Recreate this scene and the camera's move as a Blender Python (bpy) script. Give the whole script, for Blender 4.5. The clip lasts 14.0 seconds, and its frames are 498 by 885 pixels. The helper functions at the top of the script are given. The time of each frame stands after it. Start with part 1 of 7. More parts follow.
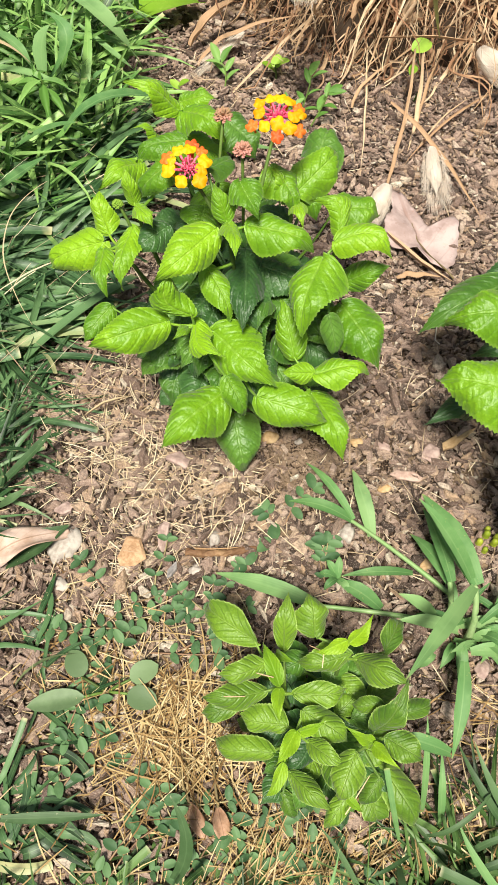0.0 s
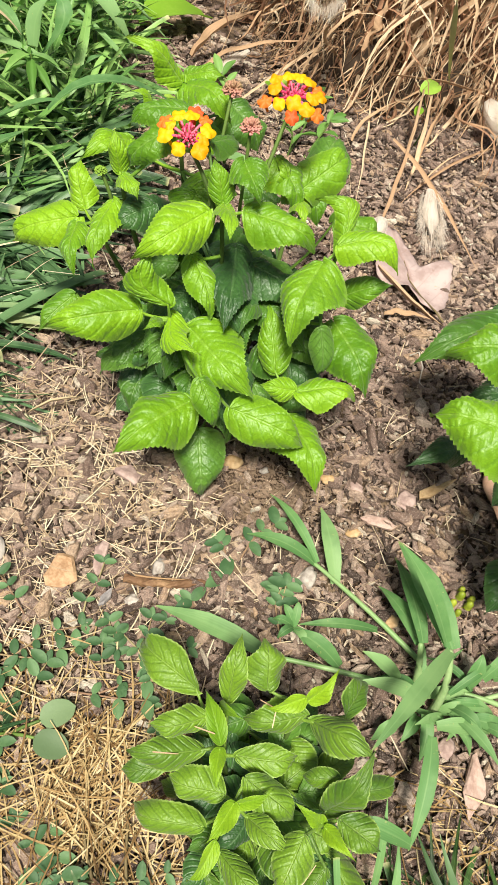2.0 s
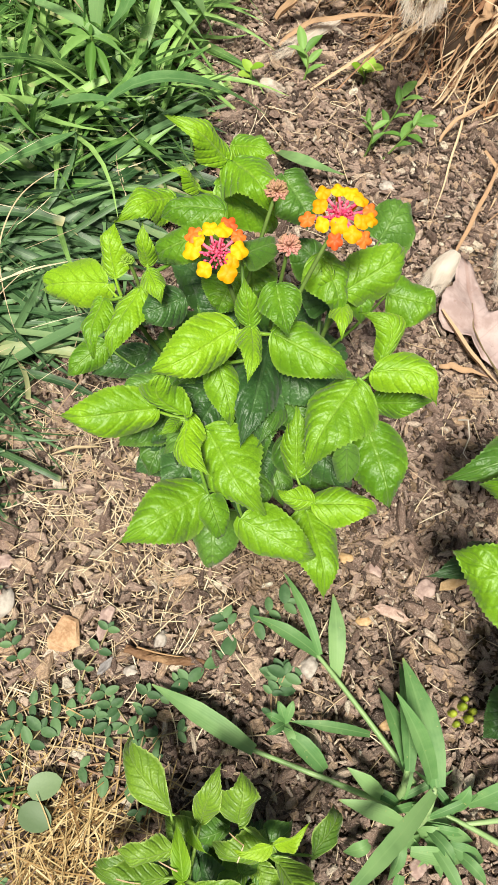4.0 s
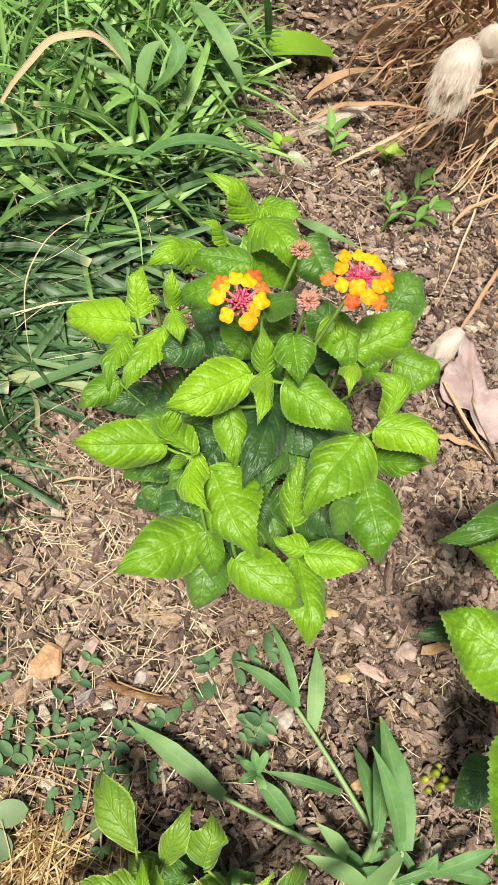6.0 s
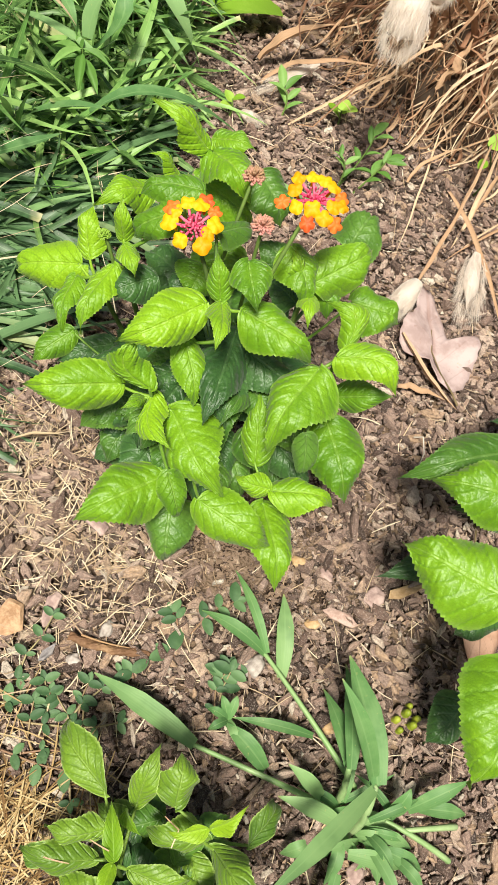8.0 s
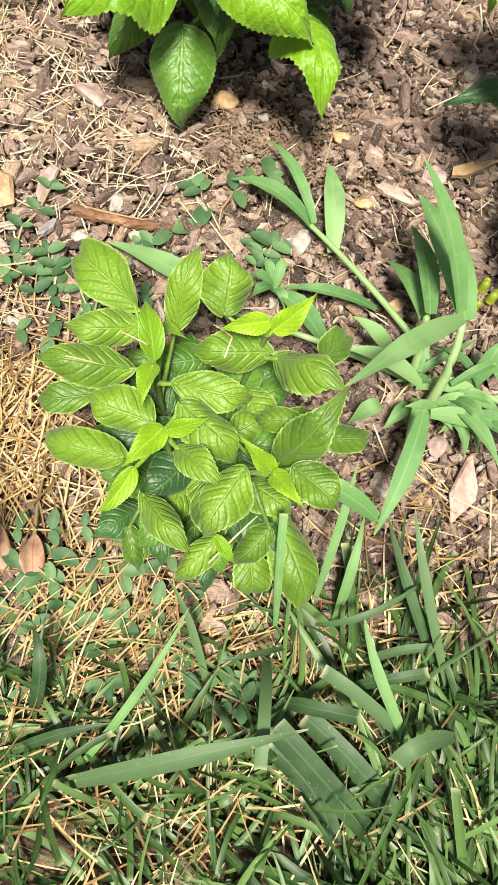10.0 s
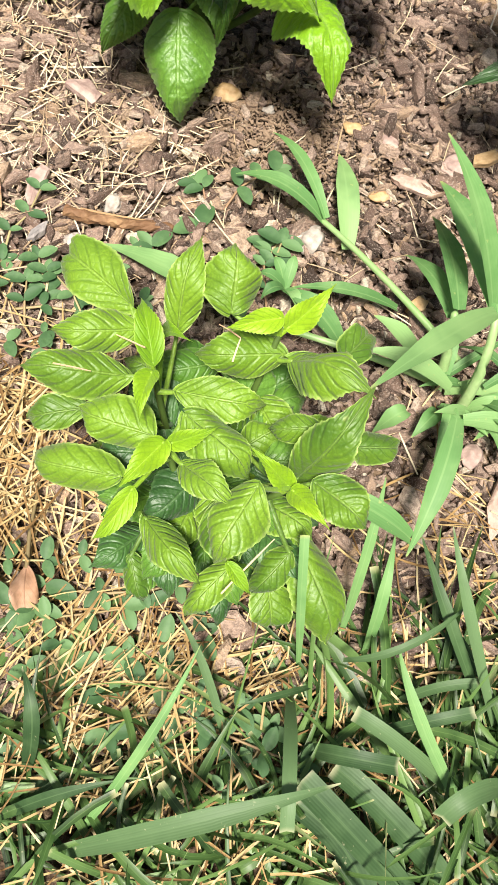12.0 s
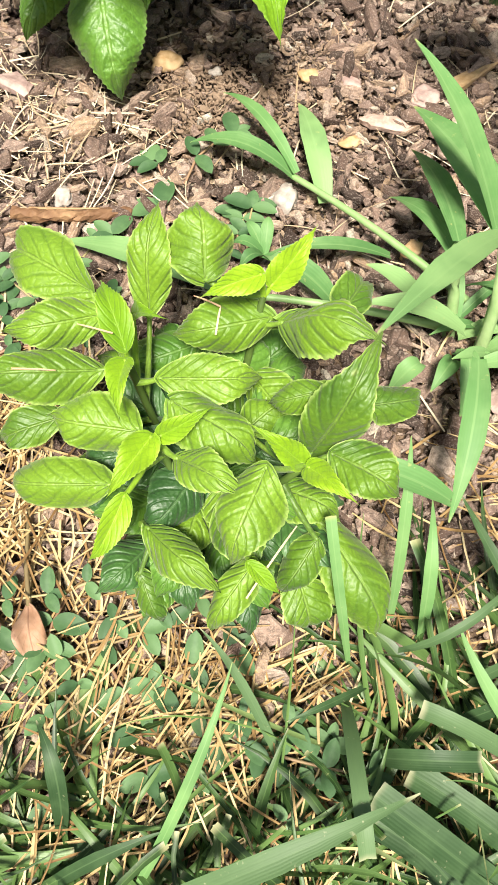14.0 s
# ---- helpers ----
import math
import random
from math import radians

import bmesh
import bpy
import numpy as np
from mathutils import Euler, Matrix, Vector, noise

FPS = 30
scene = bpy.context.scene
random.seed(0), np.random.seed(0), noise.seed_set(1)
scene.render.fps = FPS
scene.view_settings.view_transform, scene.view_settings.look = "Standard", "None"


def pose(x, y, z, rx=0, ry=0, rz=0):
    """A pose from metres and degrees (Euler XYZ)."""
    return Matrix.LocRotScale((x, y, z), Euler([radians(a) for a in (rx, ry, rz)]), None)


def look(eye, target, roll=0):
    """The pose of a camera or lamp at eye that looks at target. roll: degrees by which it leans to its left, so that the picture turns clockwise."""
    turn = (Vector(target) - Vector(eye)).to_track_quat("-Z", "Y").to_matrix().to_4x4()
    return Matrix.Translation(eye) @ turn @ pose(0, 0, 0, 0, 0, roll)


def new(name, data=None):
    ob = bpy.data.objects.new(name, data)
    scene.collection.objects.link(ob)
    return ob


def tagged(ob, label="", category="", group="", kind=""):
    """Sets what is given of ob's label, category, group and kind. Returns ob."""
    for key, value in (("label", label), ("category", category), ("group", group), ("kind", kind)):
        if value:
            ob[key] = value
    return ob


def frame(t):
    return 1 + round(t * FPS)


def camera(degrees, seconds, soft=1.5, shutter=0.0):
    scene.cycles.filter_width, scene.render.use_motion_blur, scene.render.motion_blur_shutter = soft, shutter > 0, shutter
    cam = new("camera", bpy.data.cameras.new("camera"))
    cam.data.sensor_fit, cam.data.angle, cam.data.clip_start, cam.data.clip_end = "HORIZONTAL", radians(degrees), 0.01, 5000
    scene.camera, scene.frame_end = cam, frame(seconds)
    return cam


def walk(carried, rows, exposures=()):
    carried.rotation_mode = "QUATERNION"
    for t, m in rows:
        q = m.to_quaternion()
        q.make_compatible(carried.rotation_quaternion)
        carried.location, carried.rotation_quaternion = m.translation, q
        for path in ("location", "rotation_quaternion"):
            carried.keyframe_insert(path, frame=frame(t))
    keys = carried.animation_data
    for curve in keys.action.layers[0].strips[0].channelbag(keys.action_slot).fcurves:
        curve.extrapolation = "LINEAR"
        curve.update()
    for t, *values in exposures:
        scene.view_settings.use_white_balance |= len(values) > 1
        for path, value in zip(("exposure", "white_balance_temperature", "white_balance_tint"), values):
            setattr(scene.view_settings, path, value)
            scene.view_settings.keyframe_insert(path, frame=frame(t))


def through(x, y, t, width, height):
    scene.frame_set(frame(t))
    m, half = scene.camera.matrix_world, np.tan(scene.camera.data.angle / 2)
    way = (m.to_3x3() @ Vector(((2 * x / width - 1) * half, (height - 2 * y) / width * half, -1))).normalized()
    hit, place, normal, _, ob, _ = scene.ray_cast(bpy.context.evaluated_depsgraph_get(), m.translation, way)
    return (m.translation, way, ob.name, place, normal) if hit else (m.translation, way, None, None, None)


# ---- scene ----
cam = camera(36.1, 14.0)
SKY, SUN, SUN_UP, SUN_ROUND, SUN_WIDE = 0.038, 3.76, 65.0, 187.0, 11.0
EXPOSURES = [(0.0, 0.89, 6700, 3), (3.7, 0.84, 6700, 3), (7.2, 0.79, 6700, 5), (9.5, 1.12, 6700, 5), (10.5, 1.24, 6700, 6), (12.5, 1.30, 6700, 6), (14.0, 1.38, 6700, 6)]
CLUMP = (0.175, 0.86)
PATH = [
    (0, (0.0213, 0.0302, 0.4679), (-0.0098, 1.0281, -1.2650), -0.90),
    (0.5, (0.0005, 0.0270, 0.4533), (0.1323, 1.1836, -1.1730), 12.51),
    (1, (0.0034, 0.0351, 0.4328), (0.1679, 1.1993, -1.1851), 15.09),
    (1.5, (0.0103, 0.0279, 0.4274), (0.1491, 1.1671, -1.2106), 14.29),
    (2, (0.0084, 0.0405, 0.4099), (0.1228, 1.1684, -1.2377), 12.49),
    (2.5, (-0.0013, 0.0632, 0.3800), (0.0883, 1.2242, -1.2461), 12.93),
    (3, (-0.0154, 0.1336, 0.3706), (0.0620, 1.0059, -1.4275), 20.80),
    (3.5, (-0.0032, 0.1697, 0.4140), (0.0064, 0.9061, -1.4455), 15.87),
    (3.7, (0.0154, 0.1631, 0.4460), (0.0160, 0.9329, -1.3999), 13.91),
    (5.8, (0.0128, 0.1339, 0.4660), (-0.0280, 1.1044, -1.2822), 17.35),
    (6, (0.0114, 0.1367, 0.4592), (-0.0187, 1.1182, -1.2832), 18.14),
    (6.5, (0.0120, 0.1370, 0.4552), (0.0051, 1.1397, -1.2752), 19.34),
    (7, (0.0130, 0.1333, 0.4545), (0.0300, 1.1538, -1.2655), 20.24),
    (7.2, (0.0129, 0.1331, 0.4549), (0.0346, 1.1612, -1.2605), 20.25),
    (9.3, (0.0445, 0.0419, 0.3424), (0.1748, 0.8992, -1.4599), 22.36),
    (9.5, (0.0415, 0.0275, 0.3207), (0.1778, 0.8562, -1.4943), 22.59),
    (10, (0.0500, 0.0030, 0.3006), (0.1975, 0.7571, -1.5459), 23.62),
    (10.5, (0.0540, 0.0129, 0.2844), (0.1956, 0.7305, -1.5770), 23.60),
    (11, (0.0526, 0.0161, 0.2681), (0.1774, 0.7425, -1.5912), 22.13),
    (11.5, (0.0461, 0.0113, 0.2634), (0.1513, 0.7699, -1.5842), 19.77),
    (12, (0.0526, 0.0120, 0.2717), (0.1542, 0.8119, -1.5585), 18.46),
    (12.5, (0.0563, 0.0134, 0.2662), (0.1547, 0.8466, -1.5493), 17.11),
    (13, (0.0557, 0.0131, 0.2659), (0.1498, 0.8639, -1.5416), 15.17),
    (13.5, (0.0645, 0.0191, 0.2455), (0.1523, 0.8586, -1.5677), 12.84),
    (14, (0.0579, 0.0181, 0.2422), (0.1226, 0.8262, -1.5861), 6.37),
]
walk(cam, [(t, look(eye, target, roll)) for t, eye, target, roll in PATH], EXPOSURES)

# ---- light: a bright, hazy sky with a wide soft sun ----
world = bpy.data.worlds.new("sky")
scene.world = world
world.use_nodes = True
sky = world.node_tree.nodes.new("ShaderNodeTexSky")
sky.sky_type = "NISHITA"
sky.sun_disc = False
sky.sun_elevation = radians(SUN_UP)
sky.sun_rotation = radians(SUN_ROUND)
sky.dust_density = 4.0
world.node_tree.links.new(sky.outputs["Color"], world.node_tree.nodes["Background"].inputs["Color"])
world.node_tree.nodes["Background"].inputs["Strength"].default_value = SKY
sun = new("sun", bpy.data.lights.new("sun", "SUN"))
sun.data.energy = SUN
sun.data.angle = radians(SUN_WIDE)
sun.data.color = (1.0, 0.95, 0.87)
sun.rotation_euler = (radians(90 - SUN_UP), 0, radians(180 - SUN_ROUND))

# ---- materials ----


class Nodes:
    """A node material in the making."""

    def __init__(self, name):
        self.material = bpy.data.materials.new(name)
        self.material.use_nodes = True
        self.tree = self.material.node_tree
        self.shader = self.tree.nodes["Principled BSDF"]
        self.out = self.tree.nodes["Material Output"]

    def put(self, socket, value):
        if isinstance(value, bpy.types.NodeSocket):
            self.tree.links.new(value, socket)
        else:
            socket.default_value = value

    def add(self, kind, out=0, op="", **ins):
        node = self.tree.nodes.new("ShaderNode" + kind)
        if kind == "Math":
            node.operation = op
        elif kind == "MapRange":
            node.interpolation_type = op
        elif kind == "TexVoronoi" and op:
            node.feature = op
        for key, value in ins.items():
            key = int(key[1:]) if key[0] == "i" and key[1:].isdigit() else key.replace("_", " ")
            self.put(node.inputs[key], value)
        return node.outputs[out]

    def math(self, op, a, b=0.0, c=0.0):
        return self.add("Math", 0, op, i0=a, i1=b, i2=c)

    def mix(self, fac, a, b, blend="MIX"):
        node = self.tree.nodes.new("ShaderNodeMix")
        node.data_type, node.blend_type = "RGBA", blend
        self.put(node.inputs[0], fac)
        self.put(node.inputs[6], a)
        self.put(node.inputs[7], b)
        return node.outputs[2]

    def ramp(self, fac, *stops):
        node = self.tree.nodes.new("ShaderNodeValToRGB")
        els = node.color_ramp.elements
        while len(els) < len(stops):
            els.new(0.5)
        for el, (at, col) in zip(els, stops):
            el.position = at
            el.color = (*col, 1) if len(col) == 3 else col
        self.put(node.inputs[0], fac)
        return node.outputs[0]

    def smooth(self, x, lo, hi):
        return self.add("MapRange", 0, "SMOOTHSTEP", i0=x, i1=lo, i2=hi, i3=0.0, i4=1.0)

    def noise(self, scale, detail=4.0, where=None, rough=0.55):
        where = where if where is not None else self.add("TexCoord", "Object")
        return self.add("TexNoise", Vector=where, Scale=scale, Detail=detail, Roughness=rough)

    def bump(self, height, strength, distance):
        return self.add("Bump", Height=height, Strength=strength, Distance=distance)

    def finish(self, color, rough=0.6, normal=None, specular=0.4, through_colour=None, through=0.0, sheen=0.0):
        self.put(self.shader.inputs["Base Color"], color)
        self.put(self.shader.inputs["Roughness"], rough)
        self.put(self.shader.inputs["Specular IOR Level"], specular)
        self.shader.inputs["Sheen Weight"].default_value = sheen
        if normal is not None:
            self.put(self.shader.inputs["Normal"], normal)
        if through:
            glow = self.tree.nodes.new("ShaderNodeBsdfTranslucent")
            self.put(glow.inputs["Color"], through_colour if through_colour is not None else color)
            if normal is not None:
                self.put(glow.inputs["Normal"], normal)
            both = self.tree.nodes.new("ShaderNodeMixShader")
            both.inputs[0].default_value = through
            self.tree.links.new(self.shader.outputs[0], both.inputs[1])
            self.tree.links.new(glow.outputs[0], both.inputs[2])
            self.tree.links.new(both.outputs[0], self.out.inputs[0])
        return self.material


def rgb(r, g, b):
    return (r, g, b, 1.0)


def lantana_leaf(name, deep, pale, vein, through=0.2, bumpy=1.0, rough=0.5, rim=0.2, veiny=0.42, speck=0.15, rib=0.5):
    """A quilted leaf: midrib, side veins that rise towards the margin, a net of fine cells."""
    n = Nodes(name)
    uv = n.add("TexCoord", "UV")
    xyz = n.tree.nodes.new("ShaderNodeSeparateXYZ")
    n.tree.links.new(uv, xyz.inputs[0])
    u, v = xyz.outputs[0], xyz.outputs[1]
    place = n.add("TexCoord", "Object")
    a = n.math("ABSOLUTE", n.math("MULTIPLY_ADD", u, 2.0, -1.0))
    wob = n.noise(120.0, 2.0, place)
    phase = n.math("ADD", n.math("MULTIPLY_ADD", v, 8.0, n.math("MULTIPLY", n.math("POWER", a, 1.25), -2.1)), n.math("MULTIPLY", wob, 0.5))
    saw = n.math("ABSOLUTE", n.math("MULTIPLY_ADD", n.math("FRACT", phase), 2.0, -1.0))
    side = n.smooth(saw, 0.5, 1.0)
    mid = n.smooth(a, 0.09, 0.02)
    veins = n.math("MAXIMUM", n.math("MULTIPLY", side, 0.55), mid)
    cells = n.add("TexVoronoi", 0, "DISTANCE_TO_EDGE", Vector=place, Scale=520.0)
    fine = n.noise(900.0, 3.0, place)
    blot = n.noise(60.0, 3.0, place)
    rnd = n.add("ObjectInfo", "Random")
    tone = n.mix(n.smooth(n.math("MULTIPLY_ADD", blot, 0.7, n.math("MULTIPLY", rnd, 0.4)), 0.25, 0.75), rgb(*deep), rgb(*pale))
    tone = n.mix(n.math("MULTIPLY", n.smooth(saw, 0.72, 1.0), n.math("MULTIPLY", n.smooth(a, 0.02, 0.35), veiny * 1.6)), tone, rgb(deep[0] * 0.8, deep[1] * 0.85, deep[2]))
    tone = n.mix(n.math("MULTIPLY", n.smooth(a, 0.88, 1.0), rim), tone, rgb(*vein))
    tone = n.mix(n.math("MULTIPLY", n.math("MAXIMUM", n.math("MULTIPLY", n.smooth(saw, 0.93, 1.0), 0.35), mid), rib), tone, rgb(*vein))
    tone = n.mix(n.math("MULTIPLY", n.smooth(n.noise(210.0, 2.0, place), 0.66, 0.8), speck), tone, rgb(vein[0] * 0.9, vein[1] * 0.75, vein[2]))
    net = n.math("MULTIPLY", n.smooth(cells, 0.14, 0.0), 0.20)
    tone = n.mix(net, tone, rgb(deep[0] * 0.6, deep[1] * 0.65, deep[2]))
    height = n.math("ADD", n.math("MULTIPLY", n.smooth(cells, 0.0, 0.45), 0.15), n.math("MULTIPLY_ADD", veins, -0.62, n.math("MULTIPLY", fine, 0.05)))
    normal = n.bump(height, 0.56 * bumpy, 0.0009)
    shine = n.math("MULTIPLY_ADD", fine, 0.2, rough - 0.07)
    return n.finish(tone, shine, normal, 0.66, n.mix(0.5, tone, rgb(vein[0] * 1.15, vein[1], vein[2] * 0.4)), through, 0.10)


def blade_mat(name, dark, mid, light, tip, island=True, through=0.22, rough=0.42):
    """Grass: tones blade by blade, lengthwise nerves, drier towards the tip."""
    n = Nodes(name)
    xyz = n.tree.nodes.new("ShaderNodeSeparateXYZ")
    n.tree.links.new(n.add("TexCoord", "UV"), xyz.inputs[0])
    u, v = xyz.outputs[0], xyz.outputs[1]
    rnd = n.add("NewGeometry", "Random Per Island") if island else n.add("ObjectInfo", "Random")
    place = n.add("TexCoord", "Object")
    tone = n.ramp(rnd, (0.0, dark), (0.45, mid), (0.97, light), (1.0, tip if island else light))
    tone = n.mix(n.math("MULTIPLY", n.smooth(n.noise(90.0, 3.0, place), 0.35, 0.7), 0.35), tone, rgb(*light))
    nerve = n.math("SINE", n.math("MULTIPLY", u, 55.0))
    tone = n.mix(n.math("MULTIPLY_ADD", nerve, 0.014, 0.05), tone, rgb(*light))
    tone = n.mix(n.math("MULTIPLY", n.smooth(n.noise(35.0, 3.0, place), 0.5, 0.72), 0.45), tone, rgb(*dark))
    rib = n.smooth(n.math("ABSOLUTE", n.math("SUBTRACT", u, 0.5)), 0.07, 0.02)
    tone = n.mix(n.math("MULTIPLY", rib, 0.35), tone, rgb(*light))
    dry = n.math("MULTIPLY", n.smooth(n.math("ADD", v, n.math("MULTIPLY", n.noise(70.0, 2.0, place), 0.12)), 1.01, 1.08), 0.9)
    tone = n.mix(dry, tone, rgb(*tip))
    speck = n.math("MULTIPLY", n.smooth(n.noise(420.0, 2.0, place), 0.68, 0.78), 0.5)
    tone = n.mix(speck, tone, rgb(*tip))
    normal = n.bump(n.math("ADD", nerve, n.math("MULTIPLY", rib, -3.0)), 0.07, 0.0003)
    return n.finish(tone, rough, normal, 0.36, None, through)


def fibre_mat(name, stops, rough=0.7, island=True, through=0.15):
    """Dry stalks and husks."""
    n = Nodes(name)
    rnd = n.add("NewGeometry", "Random Per Island") if island else n.add("ObjectInfo", "Random")
    place = n.add("TexCoord", "Object")
    tone = n.ramp(rnd, *stops)
    tone = n.mix(n.math("MULTIPLY", n.smooth(n.noise(160.0, 4.0, place), 0.45, 0.75), 0.3), tone, rgb(*stops[0][1]))
    xyz = n.tree.nodes.new("ShaderNodeSeparateXYZ")
    n.tree.links.new(n.add("TexCoord", "UV"), xyz.inputs[0])
    nerve = n.math("SINE", n.math("MULTIPLY", xyz.outputs[0], 40.0))
    normal = n.bump(n.math("ADD", nerve, n.noise(500.0, 3.0, place)), 0.35, 0.0003)
    return n.finish(tone, rough, normal, 0.25, None, through)


def bark_mat(name, island, stops):
    n = Nodes(name)
    rnd = n.add("NewGeometry", "Random Per Island") if island else n.add("ObjectInfo", "Random")
    place = n.add("TexCoord", "Object")
    tone = n.ramp(rnd, *stops)
    stretch = n.add("Mapping", Vector=place, Scale=(1.0, 1.0, 3.0))
    grain = n.noise(420.0, 8.0, stretch, 0.75)
    pits = n.noise(1500.0, 3.0, place)
    big = n.noise(45.0, 3.0, place)
    tone = n.mix(n.smooth(grain, 0.40, 0.56), n.mix(0.5, tone, rgb(0.05, 0.03, 0.025)), tone)
    tone = n.mix(n.math("MULTIPLY", n.smooth(pits, 0.52, 0.66), 0.45), tone, n.mix(0.6, tone, rgb(0.78, 0.64, 0.56)))
    tone = n.mix(n.math("MULTIPLY", n.smooth(big, 0.5, 0.7), 0.18), tone, rgb(0.50, 0.36, 0.31))
    normal = n.bump(n.math("MULTIPLY_ADD", pits, 0.3, grain), 1.0, 0.0016)
    return n.finish(tone, n.math("MULTIPLY_ADD", grain, 0.3, 0.55), normal, 0.35)


def stone_mat(name, dark, light, scale=300.0):
    n = Nodes(name)
    place = n.add("TexCoord", "Object")
    fine, big = n.noise(scale, 6.0, place), n.noise(scale / 6, 3.0, place)
    tone = n.mix(n.smooth(n.math("MULTIPLY_ADD", big, 0.5, n.math("MULTIPLY", fine, 0.5)), 0.35, 0.62), rgb(*dark), rgb(*light))
    return n.finish(tone, 0.75, n.bump(fine, 0.6, 0.001), 0.3)


def dry_leaf_mat(name, dark, light, rim):
    n = Nodes(name)
    place = n.add("TexCoord", "Object")
    xyz = n.tree.nodes.new("ShaderNodeSeparateXYZ")
    n.tree.links.new(n.add("TexCoord", "UV"), xyz.inputs[0])
    a = n.math("ABSOLUTE", n.math("MULTIPLY_ADD", xyz.outputs[0], 2.0, -1.0))
    saw = n.math("ABSOLUTE", n.math("MULTIPLY_ADD", n.math("FRACT", n.math("MULTIPLY_ADD", xyz.outputs[1], 6.0, n.math("MULTIPLY", a, -1.5))), 2.0, -1.0))
    veins = n.math("MAXIMUM", n.math("MULTIPLY", n.smooth(saw, 0.9, 1.0), 0.5), n.smooth(a, 0.08, 0.02))
    tone = n.mix(n.smooth(n.noise(70.0, 5.0, place), 0.35, 0.65), rgb(*dark), rgb(*light))
    tone = n.mix(n.math("MULTIPLY", n.smooth(n.noise(300.0, 3.0, place), 0.62, 0.72), 0.5), tone, rgb(*rim))
    tone = n.mix(n.math("MULTIPLY", veins, 0.5), tone, rgb(*rim))
    return n.finish(tone, 0.6, n.bump(n.math("ADD", veins, n.noise(400.0, 3.0, place)), 0.4, 0.0006), 0.35, None, 0.15)


def plain_mat(name, dark, light, scale=400.0, rough=0.5, through=0.0, bump=0.3):
    n = Nodes(name)
    place = n.add("TexCoord", "Object")
    fine, big = n.noise(scale, 4.0, place), n.noise(scale / 7, 2.0, place)
    rnd = n.add("ObjectInfo", "Random")
    fac = n.smooth(n.math("ADD", n.math("MULTIPLY_ADD", big, 0.5, n.math("MULTIPLY", fine, 0.3)), n.math("MULTIPLY_ADD", rnd, 0.5, -0.25)), 0.2, 0.6)
    return n.finish(n.mix(fac, rgb(*dark), rgb(*light)), rough, n.bump(fine, bump, 0.0004), 0.4, None, through)


def soil_mat():
    n = Nodes("soil")
    place = n.add("TexCoord", "Object")
    crumbs = n.add("TexVoronoi", Vector=place, Scale=330.0)
    fine, mid, big = n.noise(700.0, 6.0, place), n.noise(60.0, 5.0, place), n.noise(7.0, 3.0, place)
    tone = n.mix(n.smooth(fine, 0.42, 0.58), rgb(0.018, 0.011, 0.008), rgb(0.085, 0.053, 0.036))
    tone = n.mix(n.math("MULTIPLY", n.smooth(mid, 0.42, 0.68), 0.7), tone, rgb(0.38, 0.265, 0.175))
    tone = n.mix(n.math("MULTIPLY", n.smooth(big, 0.45, 0.65), 0.3), tone, rgb(0.10, 0.062, 0.045))
    height = n.math("ADD", n.math("MULTIPLY", crumbs, -0.6), n.math("ADD", fine, mid))
    return n.finish(tone, 0.9, n.bump(height, 0.9, 0.003), 0.2)


YOUNG = lantana_leaf("young_leaf", (0.1237, 0.2883, 0.0017), (0.2651, 0.4836, 0.0067), (0.44, 0.62, 0.1), 0.20, 1.35, 0.50, 0.3, 0.24, 0.06, 0.20)
SHOOT = lantana_leaf("shoot_leaf", (0.15, 0.31, 0.004), (0.30, 0.49, 0.010), (0.46, 0.65, 0.1), 0.28, 0.8, 0.56, 0.5, 0.14, 0.05, 0.15)
GREEN = lantana_leaf("green_leaf", (0.0776, 0.2064, 0.002), (0.1797, 0.3612, 0.0062), (0.38, 0.58, 0.12), 0.17, 1.35, 0.48, 0.3, 0.24, 0.06, 0.20)
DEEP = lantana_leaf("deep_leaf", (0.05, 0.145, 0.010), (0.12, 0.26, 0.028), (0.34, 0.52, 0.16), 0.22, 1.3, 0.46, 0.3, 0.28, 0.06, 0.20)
# dark tone of old leaves, also puts inner shade into filler leaves
OLD_SHADED = lantana_leaf("old_shaded_leaf", (0.018, 0.066, 0.011), (0.05, 0.135, 0.024), (0.17, 0.30, 0.11), 0.12, 1.35, 0.46, 0.3, 0.3, 0.05, 0.22)
SEEDLING = lantana_leaf("seedling_leaf", (0.044, 0.118, 0.005), (0.172, 0.305, 0.016), (0.40, 0.55, 0.14), 0.15, 1.5, 0.50, 0.8, 0.22, 0.45, 0.14)
CRAB = blade_mat("crabgrass_blade", (0.065, 0.165, 0.050), (0.125, 0.275, 0.085), (0.27, 0.43, 0.17), (0.42, 0.42, 0.16), False, 0.26, 0.56)
TURF = blade_mat("turf_blade", (0.005, 0.016, 0.006), (0.030, 0.085, 0.028), (0.17, 0.295, 0.125), (0.48, 0.44, 0.23))
TALL = blade_mat("tall_blade", (0.012, 0.044, 0.011), (0.085, 0.22, 0.042), (0.34, 0.54, 0.16), (0.50, 0.47, 0.24))
LAWN = blade_mat("lawn_blade", (0.008, 0.026, 0.007), (0.040, 0.092, 0.022), (0.15, 0.25, 0.075), (0.42, 0.40, 0.22))
LAWN_ONE = blade_mat("lawn_blade_single", (0.020, 0.050, 0.018), (0.042, 0.090, 0.030), (0.12, 0.20, 0.085), (0.46, 0.44, 0.28), False, 0.2, 0.55)
